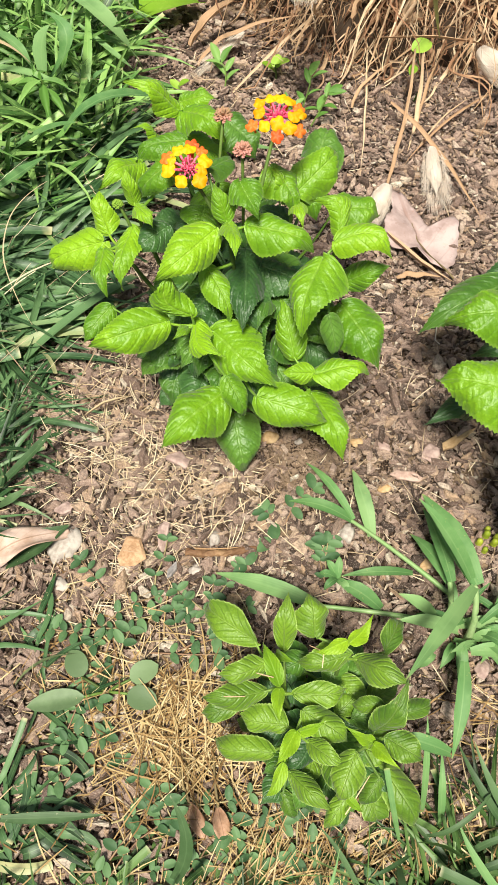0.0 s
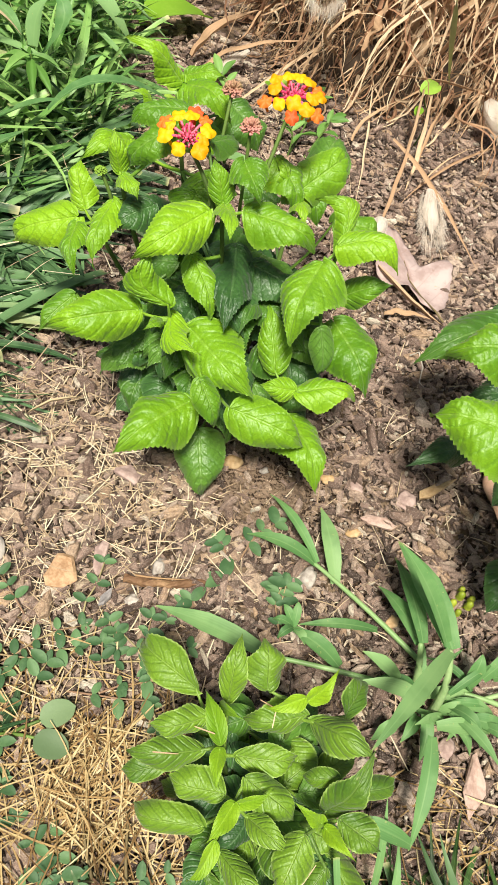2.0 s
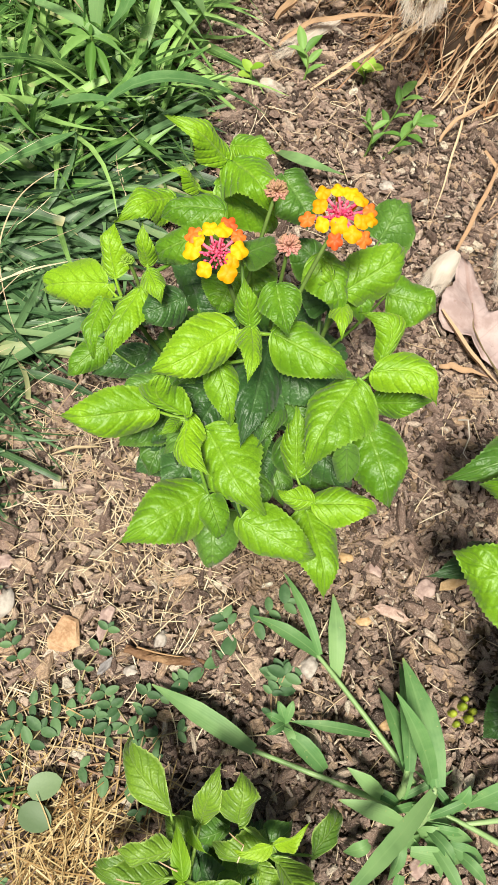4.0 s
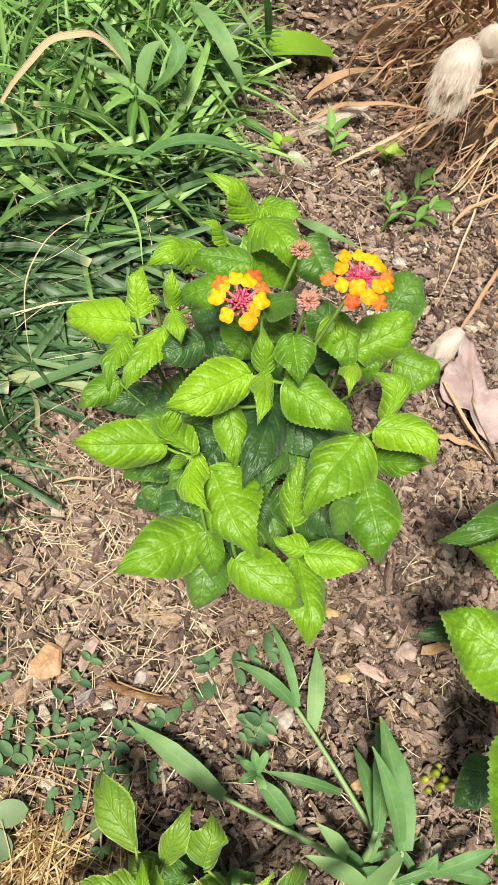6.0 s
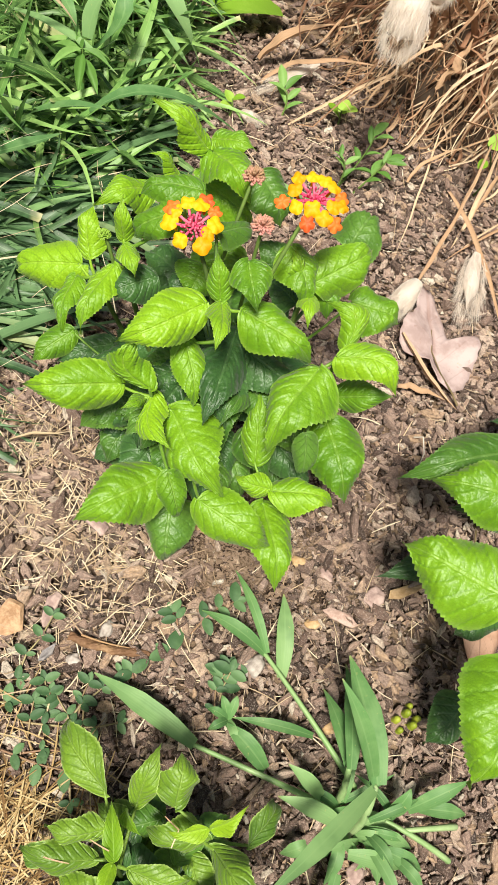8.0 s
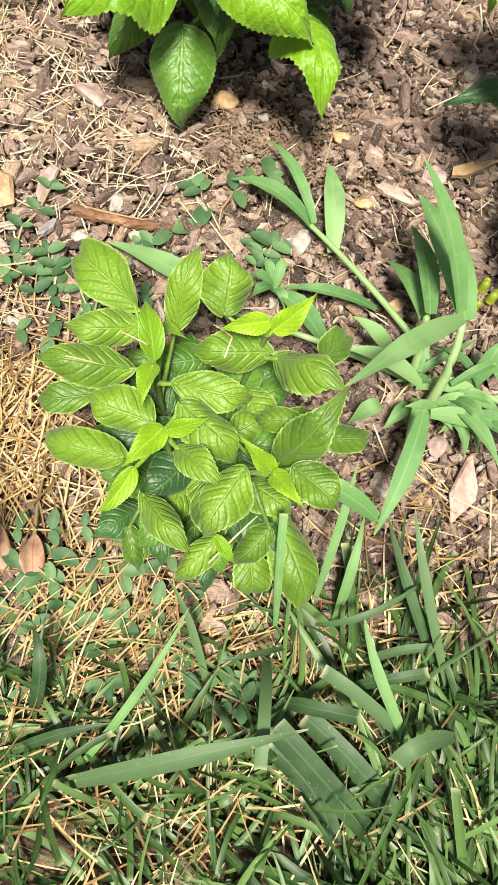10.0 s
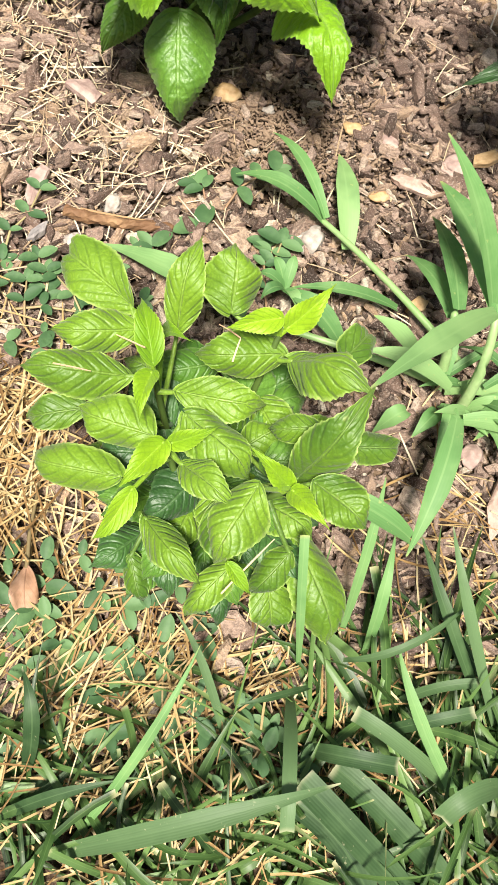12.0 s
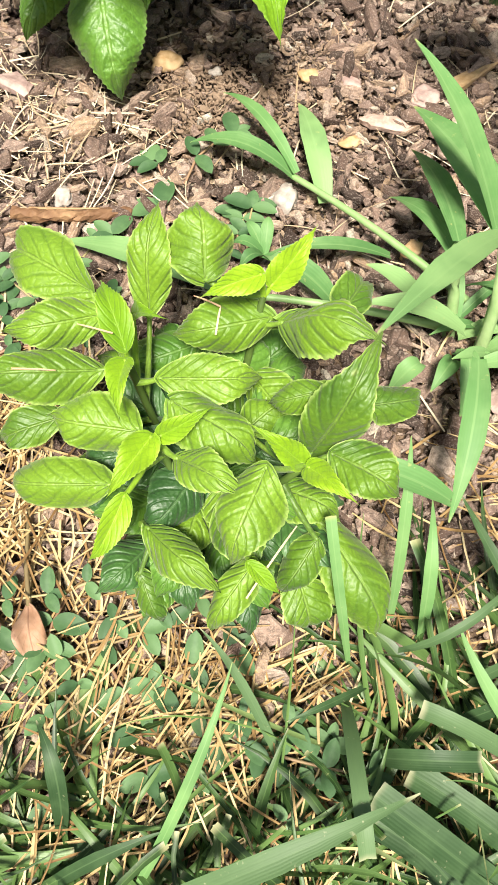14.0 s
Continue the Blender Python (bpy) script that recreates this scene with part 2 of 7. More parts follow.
PALE_ONE = fibre_mat("pale_stalk", ((0.0, (0.56, 0.43, 0.27)), (0.5, (0.68, 0.55, 0.37)), (1.0, (0.80, 0.69, 0.50))), island=False)
SERE = blade_mat("sere_blade", (0.22, 0.24, 0.07), (0.36, 0.38, 0.13), (0.52, 0.50, 0.22), (0.6, 0.5, 0.3), False)
STRAW = fibre_mat("straw", ((0.0, (0.17, 0.09, 0.035)), (0.25, (0.39, 0.245, 0.105)), (0.65, (0.62, 0.46, 0.23)), (1.0, (0.78, 0.63, 0.39))))
STRAW_ONE = fibre_mat("straw_piece", ((0.0, (0.17, 0.09, 0.035)), (0.25, (0.39, 0.245, 0.105)), (0.65, (0.62, 0.46, 0.23)), (1.0, (0.78, 0.63, 0.39))), island=False)
PALE_STRAW = fibre_mat("pale_straw", ((0.0, (0.40, 0.28, 0.18)), (0.4, (0.66, 0.51, 0.34)), (1.0, (0.88, 0.76, 0.57))))
THATCH = fibre_mat("thatch", ((0.0, (0.12, 0.055, 0.032)), (0.25, (0.36, 0.19, 0.11)), (0.55, (0.62, 0.41, 0.25)), (1.0, (0.86, 0.68, 0.48))))
THATCH_ONE = fibre_mat("thatch_stalk", ((0.0, (0.40, 0.24, 0.14)), (0.5, (0.56, 0.37, 0.23)), (1.0, (0.74, 0.57, 0.39))), island=False)
FLUFF = fibre_mat("plume_fluff", ((0.0, (0.80, 0.69, 0.59)), (0.3, (0.87, 0.78, 0.69)), (1.0, (0.93, 0.86, 0.79))), 0.9, True, 0.45)
CHIP_TONES = ((0.0, (0.048, 0.031, 0.024)), (0.18, (0.138, 0.086, 0.066)), (0.38, (0.308, 0.205, 0.16)), (0.62, (0.437, 0.31, 0.249)), (0.8, (0.461, 0.305, 0.193)), (0.93, (0.553, 0.42, 0.338)), (1.0, (0.645, 0.55, 0.442)))
CRUMB_TONES = ((0.0, (0.03, 0.02, 0.016)), (0.25, (0.114, 0.076, 0.057)), (0.5, (0.294, 0.203, 0.161)), (0.8, (0.457, 0.336, 0.272)), (0.93, (0.543, 0.395, 0.272)), (1.0, (0.761, 0.673, 0.555)))
BARK, BARK_PIECE, CRUMB = bark_mat("bark_mulch", True, CHIP_TONES), bark_mat("bark_piece", False, CHIP_TONES), bark_mat("bark_crumbs", True, CRUMB_TONES)
SOIL = soil_mat()
SANDY = plain_mat("sandy_crumbs", (0.24, 0.165, 0.115), (0.50, 0.375, 0.275), 700.0, 0.9, 0.0, 0.8)
STEM = plain_mat("green_stem", (0.06, 0.10, 0.02), (0.15, 0.24, 0.05), 300.0, 0.55, 0.1)
RUNNER = plain_mat("pale_runner", (0.22, 0.36, 0.13), (0.38, 0.50, 0.24), 300.0, 0.45, 0.1)
# near black: the shade inside the clump is put into this colour
CROWN_SHADE = plain_mat("shaded_crown", (0.014, 0.009, 0.006), (0.06, 0.038, 0.024), 300.0, 0.9)
BROWN_STEM = plain_mat("woody_stem", (0.09, 0.06, 0.03), (0.20, 0.15, 0.07), 300.0, 0.75)
WEED = plain_mat("weed_leaf", (0.058, 0.128, 0.050), (0.135, 0.245, 0.100), 350.0, 0.6, 0.25)
WEED_STEM = plain_mat("weed_stem", (0.26, 0.15, 0.09), (0.36, 0.30, 0.15), 300.0, 0.6)
ROUND_WEED = plain_mat("round_weed_leaf", (0.12, 0.185, 0.085), (0.20, 0.285, 0.14), 250.0, 0.55, 0.2)
FRESH = plain_mat("fresh_weed_leaf", (0.115, 0.25, 0.045), (0.24, 0.42, 0.11), 300.0, 0.55, 0.28)
LIME = plain_mat("lime_seedling", (0.22, 0.40, 0.03), (0.36, 0.55, 0.08), 300.0, 0.5, 0.3)
YELLOW = plain_mat("yellow_petal", (0.92, 0.38, 0.002), (0.97, 0.56, 0.006), 500.0, 0.6, 0.3, 0.2)
ORANGE = plain_mat("orange_petal", (0.86, 0.12, 0.03), (0.93, 0.23, 0.035), 500.0, 0.55, 0.3, 0.2)
PINK = plain_mat("pink_petal", (0.78, 0.07, 0.20), (0.92, 0.24, 0.36), 600.0, 0.5, 0.3, 0.2)
WOOD = plain_mat("split_wood", (0.16, 0.08, 0.04), (0.44, 0.27, 0.14), 500.0, 0.75, 0.0, 0.9)
SPENT = plain_mat("spent_bud", (0.30, 0.27, 0.08), (0.74, 0.34, 0.30), 420.0, 0.7, 0.25)
PINK_STONE = stone_mat("pinkish_stone", (0.27, 0.18, 0.16), (0.47, 0.34, 0.30))
WHITE_STONE = stone_mat("white_stone", (0.30, 0.25, 0.22), (0.52, 0.46, 0.41))
PALE_CHIP = stone_mat("pale_bark_splinter", (0.34, 0.22, 0.18), (0.53, 0.38, 0.32), 420.0)
SPLIT_CHIP = stone_mat("split_wood_chip", (0.34, 0.19, 0.10), (0.55, 0.35, 0.21), 500.0)
TAN_STONE = stone_mat("tan_stone", (0.36, 0.22, 0.10), (0.55, 0.38, 0.22))
GREY_STONE = stone_mat("grey_stone", (0.20, 0.18, 0.18), (0.38, 0.34, 0.33))
OAK_LEAF = dry_leaf_mat("dead_oak_leaf", (0.38, 0.27, 0.25), (0.56, 0.43, 0.41), (0.34, 0.21, 0.18))
PALE_LEAF = dry_leaf_mat("pale_dead_leaf", (0.50, 0.33, 0.25), (0.70, 0.52, 0.44), (0.34, 0.20, 0.13))
BROWN_LEAF = dry_leaf_mat("dead_brown_leaf", (0.34, 0.18, 0.10), (0.55, 0.34, 0.24), (0.20, 0.11, 0.07))
BERRY = plain_mat("green_bud", (0.20, 0.27, 0.02), (0.42, 0.47, 0.05), 500.0, 0.45, 0.2)

# ---- building blocks ----
RNG = np.random.default_rng(11)


def mesh_of(name, verts, faces, uv=None, smooth=True):
    """A mesh from places, faces and (per vertex) texture places."""
    me = bpy.data.meshes.new(name)
    me.from_pydata([tuple(v) for v in verts] if not isinstance(verts, np.ndarray) else verts.tolist(), [], faces if not isinstance(faces, np.ndarray) else faces.tolist())
    if uv is not None:
        layer = me.uv_layers.new(name="UVMap")
        idx = np.empty(len(me.loops), dtype=np.int32)
        me.loops.foreach_get("vertex_index", idx)
        layer.data.foreach_set("uv", np.asarray(uv, dtype=np.float32)[idx].ravel())
    if smooth:
        me.polygons.foreach_set("use_smooth", np.ones(len(me.polygons), dtype=bool))
    me.update()
    return me


def part(name, me, material, parent=None, label="", at=None):
    """Links a mesh as one object, at a place in the world, under its thing."""
    ob = new(name, me)
    if material is not None and not me.materials:
        me.materials.append(material)
    ob.location = at if at is not None else (0, 0, 0)
    if parent is not None:
        base = Vector(parent.location)
        if parent.parent is not None:
            base = base + Vector(parent.parent.location)
        ob.parent = parent
        ob.location = Vector(ob.location) - base
    return tagged(ob, label) if label else ob


def thing(name, at, label, category, group=""):
    ob = new(name)
    ob.empty_display_size = 0.01
    ob.location = at
    return tagged(ob, label, category, group)


def grid_faces(rows, cols, start=0):
    i, j = np.meshgrid(np.arange(rows - 1), np.arange(cols - 1), indexing="ij")
    a = (start + i * cols + j).ravel()
    return np.stack([a, a + 1, a + cols + 1, a + cols], 1)


def bez(p0, p1, p2, n):
    """A smooth bow from p0 through p1 to p2."""
    p0, p1, p2 = (np.asarray(p, float) for p in (p0, p1, p2))
    c = 2 * p1 - 0.5 * (p0 + p2)
    t = np.linspace(0, 1, n)[:, None]
    return (1 - t) ** 2 * p0 + 2 * t * (1 - t) * c + t**2 * p2


def tube(points, r0, r1, sides=6):
    """A tapering stalk along points: verts, faces, uv, closed at its tip."""
    pts = np.asarray(points, float)
    n = len(pts)
    tan = np.gradient(pts, axis=0)
    tan /= np.linalg.norm(tan, axis=1, keepdims=True) + 1e-9
    ref = np.where(np.abs(tan[:, 2:3]) > 0.9, [[1.0, 0, 0]], [[0, 0, 1.0]])
    s = np.cross(tan, ref)
    s /= np.linalg.norm(s, axis=1, keepdims=True)
    b = np.cross(s, tan)
    r = np.linspace(r0, r1, n)[:, None, None]
    ang = np.linspace(0, 2 * np.pi, sides, endpoint=False)
    ring = pts[:, None] + r * (s[:, None] * np.cos(ang)[None, :, None] + b[:, None] * np.sin(ang)[None, :, None])
    verts = np.concatenate([ring.reshape(-1, 3), pts[-1:] + tan[-1:] * r1])
    faces = []
    for i in range(n - 1):
        for j in range(sides):
            k = (j + 1) % sides
            faces.append((i * sides + j, i * sides + k, (i + 1) * sides + k, (i + 1) * sides + j))
    faces += [((n - 1) * sides + j, (n - 1) * sides + (j + 1) % sides, n * sides) for j in range(sides)]
    uv = [(j / sides, i / (n - 1)) for i in range(n) for j in range(sides)] + [(0.5, 1.0)]
    return verts, faces, uv


def stalk(name, points, r0, r1, material, parent, label="", sides=6):
    at = np.asarray(points[0], float)
    v, f, uv = tube(np.asarray(points, float) - at, r0, r1, sides)
    return part(name, mesh_of(name, v, f, uv), material, parent, label, at)


def ovate(base, tip, width, arch=0.12, roll=0.0, dome=0.58, fold=-0.16, teeth=21, droop=0.45, seed=0, petiole=None, blunt=0.54, puff=0.125, wave=0.11, jag=0.026, bend=0.0, veins=6.6, sharp=0.94):
    """A toothed, quilted leaf blade from base to tip, with its stalk: verts (from its base), faces, uv.
    dome: how far the margins roll down; fold: the pitch of a keel (+) or ridge (-) along the midrib; bend: a sideways bow."""
    base, tip = np.asarray(base, float), np.asarray(tip, float)
    rng = np.random.default_rng(seed)
    axis = tip - base
    length = np.linalg.norm(axis)
    axis = axis / length
    up = np.array([0.0, -0.28, 0.75])
    nrm = up - up @ axis * axis
    nrm /= np.linalg.norm(nrm)
    side = np.cross(axis, nrm)
    c, s = np.cos(np.radians(roll)), np.sin(np.radians(roll))
    side, nrm = c * side + s * nrm, c * nrm - s * side
    rows, cols = 3 * teeth + 2, 13
    v = np.linspace(0, 1, rows)
    u = np.linspace(-1, 1, cols)
    prof = v**blunt * (1 - v) ** (sharp + 0.35 * v)
    prof = prof / prof.max()
    prof = np.maximum(prof, 0.012)
    tooth = 1 - np.mod(np.arange(rows), 3) / 3.0
    half = width / 2 * prof
    lopsided = 1 + rng.uniform(-0.07, 0.07)
    V, U = np.meshgrid(v, u, indexing="ij")
    A = np.abs(U)
    edge = np.clip((A - 0.75) / 0.25, 0, 1)
    H = half[:, None] * np.where(U > 0, lopsided, 2 - lopsided)
    out = U * (H + edge * (tooth[:, None] - 0.35) * jag * width * np.minimum(1, prof * 3)[:, None])
    along = V * length + edge * (tooth[:, None] - 0.5) * 0.018 * length - 0.06 * length * (A**2) * (V < 0.18) * (1 - V / 0.18)
    bow = (bend + rng.uniform(-0.025, 0.025)) * length * np.sin(np.pi * V)
    lift = arch * length * np.sin(np.pi * V**1.3) - droop * length * np.clip(V - 0.7, 0, 1) ** 2 * 2
    lift = lift + fold * np.abs(out) - dome * out**2 / (width / 2)
    ph = V * veins - 2.1 * A**1.25
    lift = lift + puff * width * (0.25 + 0.75 * np.abs(np.sin(np.pi * ph)) ** 0.8) * np.sin(np.pi * np.clip(A, 0, 1) * 0.9) ** 0.7 * np.minimum(1, prof * 2)[:, None]
    lift = lift + wave * width * A**2 * np.sin(V * rng.uniform(9, 13) + rng.uniform(0, 6) + np.sign(U) * 1.1)
    P = along[..., None] * axis + (out + bow)[..., None] * side + lift[..., None] * nrm
    verts, faces = P.reshape(-1, 3), grid_faces(rows, cols).tolist()
    uv = np.stack([(U + 1) / 2, V * veins / 8], -1).reshape(-1, 2)
    if petiole is not None:
        foot = np.asarray(petiole, float) - base
        knee = foot * 0.45 + np.array([0, 0, -0.12 * np.linalg.norm(foot)])
        tv, tf, tu = tube(bez(foot, knee, P[1, cols // 2], 7), 0.00115, 0.0007, 5)
        faces += [tuple(i + len(verts) for i in f) for f in tf]
        verts = np.concatenate([verts, tv])
        uv = np.concatenate([uv, np.full((len(tv), 2), (0.5, 0.1))])
    return verts, faces, uv


class Shrub:
    """A leafy plant: stems from one foot, and leaves whose stalks reach the nearest stem."""

    def __init__(self, name, foot, label, category, group=""):
        self.root, self.foot = thing(name, foot, label, category, group), np.asarray(foot, float)
        self.nodes, self.count = [], 0

    def stem(self, top, r0=0.0024, r1=0.0012, bow=(0, 0, 0), start=None, material=None):
        start = self.foot if start is None else np.asarray(start, float)
        top = np.asarray(top, float)
        pts = bez(start, (start + top) / 2 + np.asarray(bow), top, 12)
        stalk("stem", pts, r0, r1, material or STEM, self.root)
        self.nodes += list(pts[3:])
        return pts

    def leaf(self, look_of, bx, by, bz, tx, ty, tz, width, arch=0.12, roll=0.0, **more):
        self.count += 1
        base = np.array([bx, by, bz])
        near = min(self.nodes, key=lambda q: np.linalg.norm(q - base) + (0.03 if q[2] > bz + 0.004 else 0.0))
        v, f, uv = ovate(base, (tx, ty, tz), width, arch, roll, seed=self.count, petiole=near, **more)
        return part("leaf", mesh_of("leaf", v, f, uv), look_of, self.root, "", base)


def ribbons(paths, widths, sides, fold=0.25):
    """Blades three points across: paths (N, K, 3), widths (N, K), sides (N, K, 3)."""
    n, k, _ = paths.shape
    tan = np.gradient(paths, axis=1)
    nrm = np.cross(sides, tan)
    nrm /= np.linalg.norm(nrm, axis=2, keepdims=True) + 1e-9
    w = widths[..., None] / 2
    left, right = paths - sides * w + nrm * w * fold, paths + sides * w + nrm * w * fold
    verts = np.stack([left, paths, right], 2).reshape(-1, 3)
    one = np.concatenate([grid_faces(k, 3)])
    faces = (one[None] + (np.arange(n) * k * 3)[:, None, None]).reshape(-1, 4)
    uu = np.broadcast_to(np.array([0.0, 0.5, 1.0]), (n, k, 3))
    vv = np.broadcast_to(np.linspace(0, 1, k)[None, :, None], (n, k, 3))
    return verts, faces, np.stack([uu, vv], -1).reshape(-1, 2)


def sides_of(paths, twist=0.0):
    """Level cross directions of the paths, turned a little about them."""
    tan = np.gradient(paths, axis=1)
    tan /= np.linalg.norm(tan, axis=2, keepdims=True) + 1e-9
    ref = np.zeros_like(paths)
    ref[..., 2] = 1.0
    s = np.cross(tan, ref) + 1e-6
    s /= np.linalg.norm(s, axis=2, keepdims=True)
    b = np.cross(s, tan)
    a = np.broadcast_to(twist, (len(paths),))[:, None, None] if np.ndim(twist) else twist
    return s * np.cos(a) + b * np.sin(a)


def blade(name, p0, p1, p2, width, material, parent=None, label="", blunt=False, fold=0.35, n=10, twist=0.0, crimp=0.0):
    """One broad grass blade along a bow."""
    p0 = np.asarray(p0, float)
    path = bez((0, 0, 0), np.asarray(p1) - p0, np.asarray(p2) - p0, n)[None]
    t = np.linspace(0, 1, n)
    path = path + crimp * np.stack([np.sin(t * 17 + width * 900), np.cos(t * 13 + width * 500), 0.6 * np.sin(t * 21)], -1)[None] * (t * (1 - t) * 4)[None, :, None]
    w = width * (np.clip(0.55 + 1.6 * t, 0, 1) * (np.clip((1.03 - t) * 2.2, 0.05, 1) if not blunt else np.clip((1.6 - t) * 2.2, 0.3, 1)))
    v, f, uv = ribbons(path, w[None], sides_of(path, twist), fold)
    return part(name, mesh_of(name, v, f, uv), material, parent, label, p0)


def chip_shape(seed, long=1.0, flat=0.3):
    """A broken slab: three uneven six-sided rings and a top. Unit length."""
    r = np.random.default_rng(seed)
    ang = np.sort(np.linspace(0, 2 * np.pi, 6, endpoint=False) + r.uniform(-0.42, 0.42, 6))
    rad = r.uniform(0.6, 1.15, 6)
    ring = np.stack([np.cos(ang) * rad * 0.5 * long, np.sin(ang) * rad * 0.5 * r.uniform(0.22, 0.72)], 1)
    z = flat * r.uniform(0.3, 1.5, 6)
    lo = np.c_[ring * 0.93, np.full(6, -flat * 0.5)]
    mid = np.c_[ring, z * 0.35]
    hi = np.c_[ring * r.uniform(0.68, 0.86), z * 0.62]
    faces = [(i, (i + 1) % 6, 6 + (i + 1) % 6, 6 + i) for i in range(6)] + [(6 + i, 6 + (i + 1) % 6, 12 + (i + 1) % 6, 12 + i) for i in range(6)]
    faces += [(12, 13, 14, 15), (12, 15, 16, 17)]
    return np.concatenate([lo, mid, hi]), faces

# ---- the ground: one sheet ----


def ground_z(x, y):
    return 0.0022 * np.sin(x * 31 + 1.3) * np.cos(y * 27) + 0.0012 * np.sin(x * 83 + y * 61) - 0.002


def lines(lo, hi, step, far):
    inner = np.arange(lo, hi + step / 2, step)
    outer = np.array([0.15, 0.5, 1.2, 3.0, 8.0, 20.0, far])
    return np.concatenate([lo - outer[::-1], inner, hi + outer])


gx, gy = lines(-0.5, 0.6, 0.006, 60.0), lines(-0.4, 1.3, 0.006, 60.0)
GX, GY = np.meshgrid(gx, gy, indexing="ij")
GZ = ground_z(GX, GY) + RNG.normal(0, 0.0005, GX.shape)
ground = part("ground", mesh_of("ground", np.stack([GX, GY, GZ], -1).reshape(-1, 3), grid_faces(len(gx), len(gy))), SOIL)
tagged(ground, "dark brown crumbly garden soil under the mulch and turf", "soil", kind="structure")

EDGE_Y = (-0.4, 0.02, 0.10, 0.19, 0.27, 0.33, 0.386, 0.44, 0.50, 0.55, 0.61, 0.68, 0.77, 0.87, 1.3)
EDGE_X = (-0.12, -0.12, -0.155, -0.160, -0.146, -0.138, -0.148, -0.140, -0.124, -0.112, -0.112, -0.105, -0.125, -0.165, -0.26)
FRONT_X = (-0.4, -0.10, 0.0, 0.06, 0.09, 0.11, 0.125, 0.15, 0.19, 0.24, 0.6)
FRONT_Y = (0.02, 0.03, 0.022, 0.03, 0.032, 0.05, 0.07, 0.075, 0.06, 0.02, -0.02)


def in_turf(x, y, slack=0.0):
    """Whether a place lies under grass: by the bed's side or in front of it."""
    return (x < np.interp(y, EDGE_Y, EDGE_X) + slack) | (y < np.interp(x, FRONT_X, FRONT_Y) + slack)


def scatter(n, x0, x1, y0, y1):
    return RNG.uniform(x0, x1, n), RNG.uniform(y0, y1, n)


# ---- bark mulch ----
CHIPS = [chip_shape(s, 1.0, 0.12 + 0.08 * (s % 3)) for s in range(24)]


def turned(n, tilt):
    """Random turns: about z freely, then a tilt."""
    a, t, d = RNG.uniform(0, 2 * np.pi, n), np.abs(RNG.normal(0, tilt, n)), RNG.uniform(0, 2 * np.pi, n)
    mats = np.empty((n, 3, 3))
    for i in range(n):
        mats[i] = np.array((Matrix.Rotation(t[i], 3, Vector((math.cos(d[i]), math.sin(d[i]), 0))) @ Matrix.Rotation(a[i], 3, "Z")))
    return mats


def joined_chips(x, y, size, lift, tilt=0.25):
    n = len(x)
    mats, kinds = turned(n, tilt), RNG.integers(0, 24, n)
    z = ground_z(x, y) + lift
    verts = np.empty((n, 18, 3))
    for k in range(24):
        m = kinds == k
        verts[m] = np.einsum("nij,vj->nvi", mats[m], CHIPS[k][0]) * size[m][:, None, None]
    verts += np.stack([x, y, z], 1)[:, None]
    faces = (np.array(CHIPS[0][1])[None] + (np.arange(n) * 18)[:, None, None]).reshape(-1, 4)
    return verts.reshape(-1, 3), faces


cx, cy = scatter(52000, -0.17, 0.52, 0.0, 1.15)
bare = 1.1 * np.exp(-(((cx - 0.055) / 0.045) ** 2 + ((cy - 0.285) / 0.026) ** 2)) + 0.6 * np.exp(-(((cx + 0.03) / 0.07) ** 2 + ((cy - 0.09) / 0.06) ** 2)) + 0.45 * np.exp(-(((cx - 0.06) / 0.05) ** 2 + ((cy - 0.05) / 0.04) ** 2))
far_keep = np.where((cx > 0.3) | (cy > 0.8), 0.35, 1.0)
keep = ~in_turf(cx, cy, -0.015) & (RNG.uniform(0, 1, len(cx)) > bare * 0.85) & (RNG.uniform(0, 1, len(cx)) < far_keep)
cx, cy = cx[keep], cy[keep]
csize = np.clip(RNG.lognormal(math.log(0.0066), 0.50, len(cx)), 0.0028, 0.020)
near = (cx > -0.10) & (cx < 0.20) & (cy > 0.18) & (cy < 0.32) & (csize > 0.009) & (csize < 0.018)
picked = np.zeros(len(cx), bool)
picked[np.nonzero(near)[0][:290]] = True
v, f = joined_chips(cx[~picked], cy[~picked], csize[~picked], RNG.uniform(0.0, 0.0062, (~picked).sum()), 0.32)
mulch = part("bark_mulch", mesh_of("bark_mulch", v, f, smooth=False), BARK)
tagged(mulch, "weathered reddish brown bark mulch chips spread over the soil", "mulch", kind="stuff")

# fine crumbs and splinters between the chips


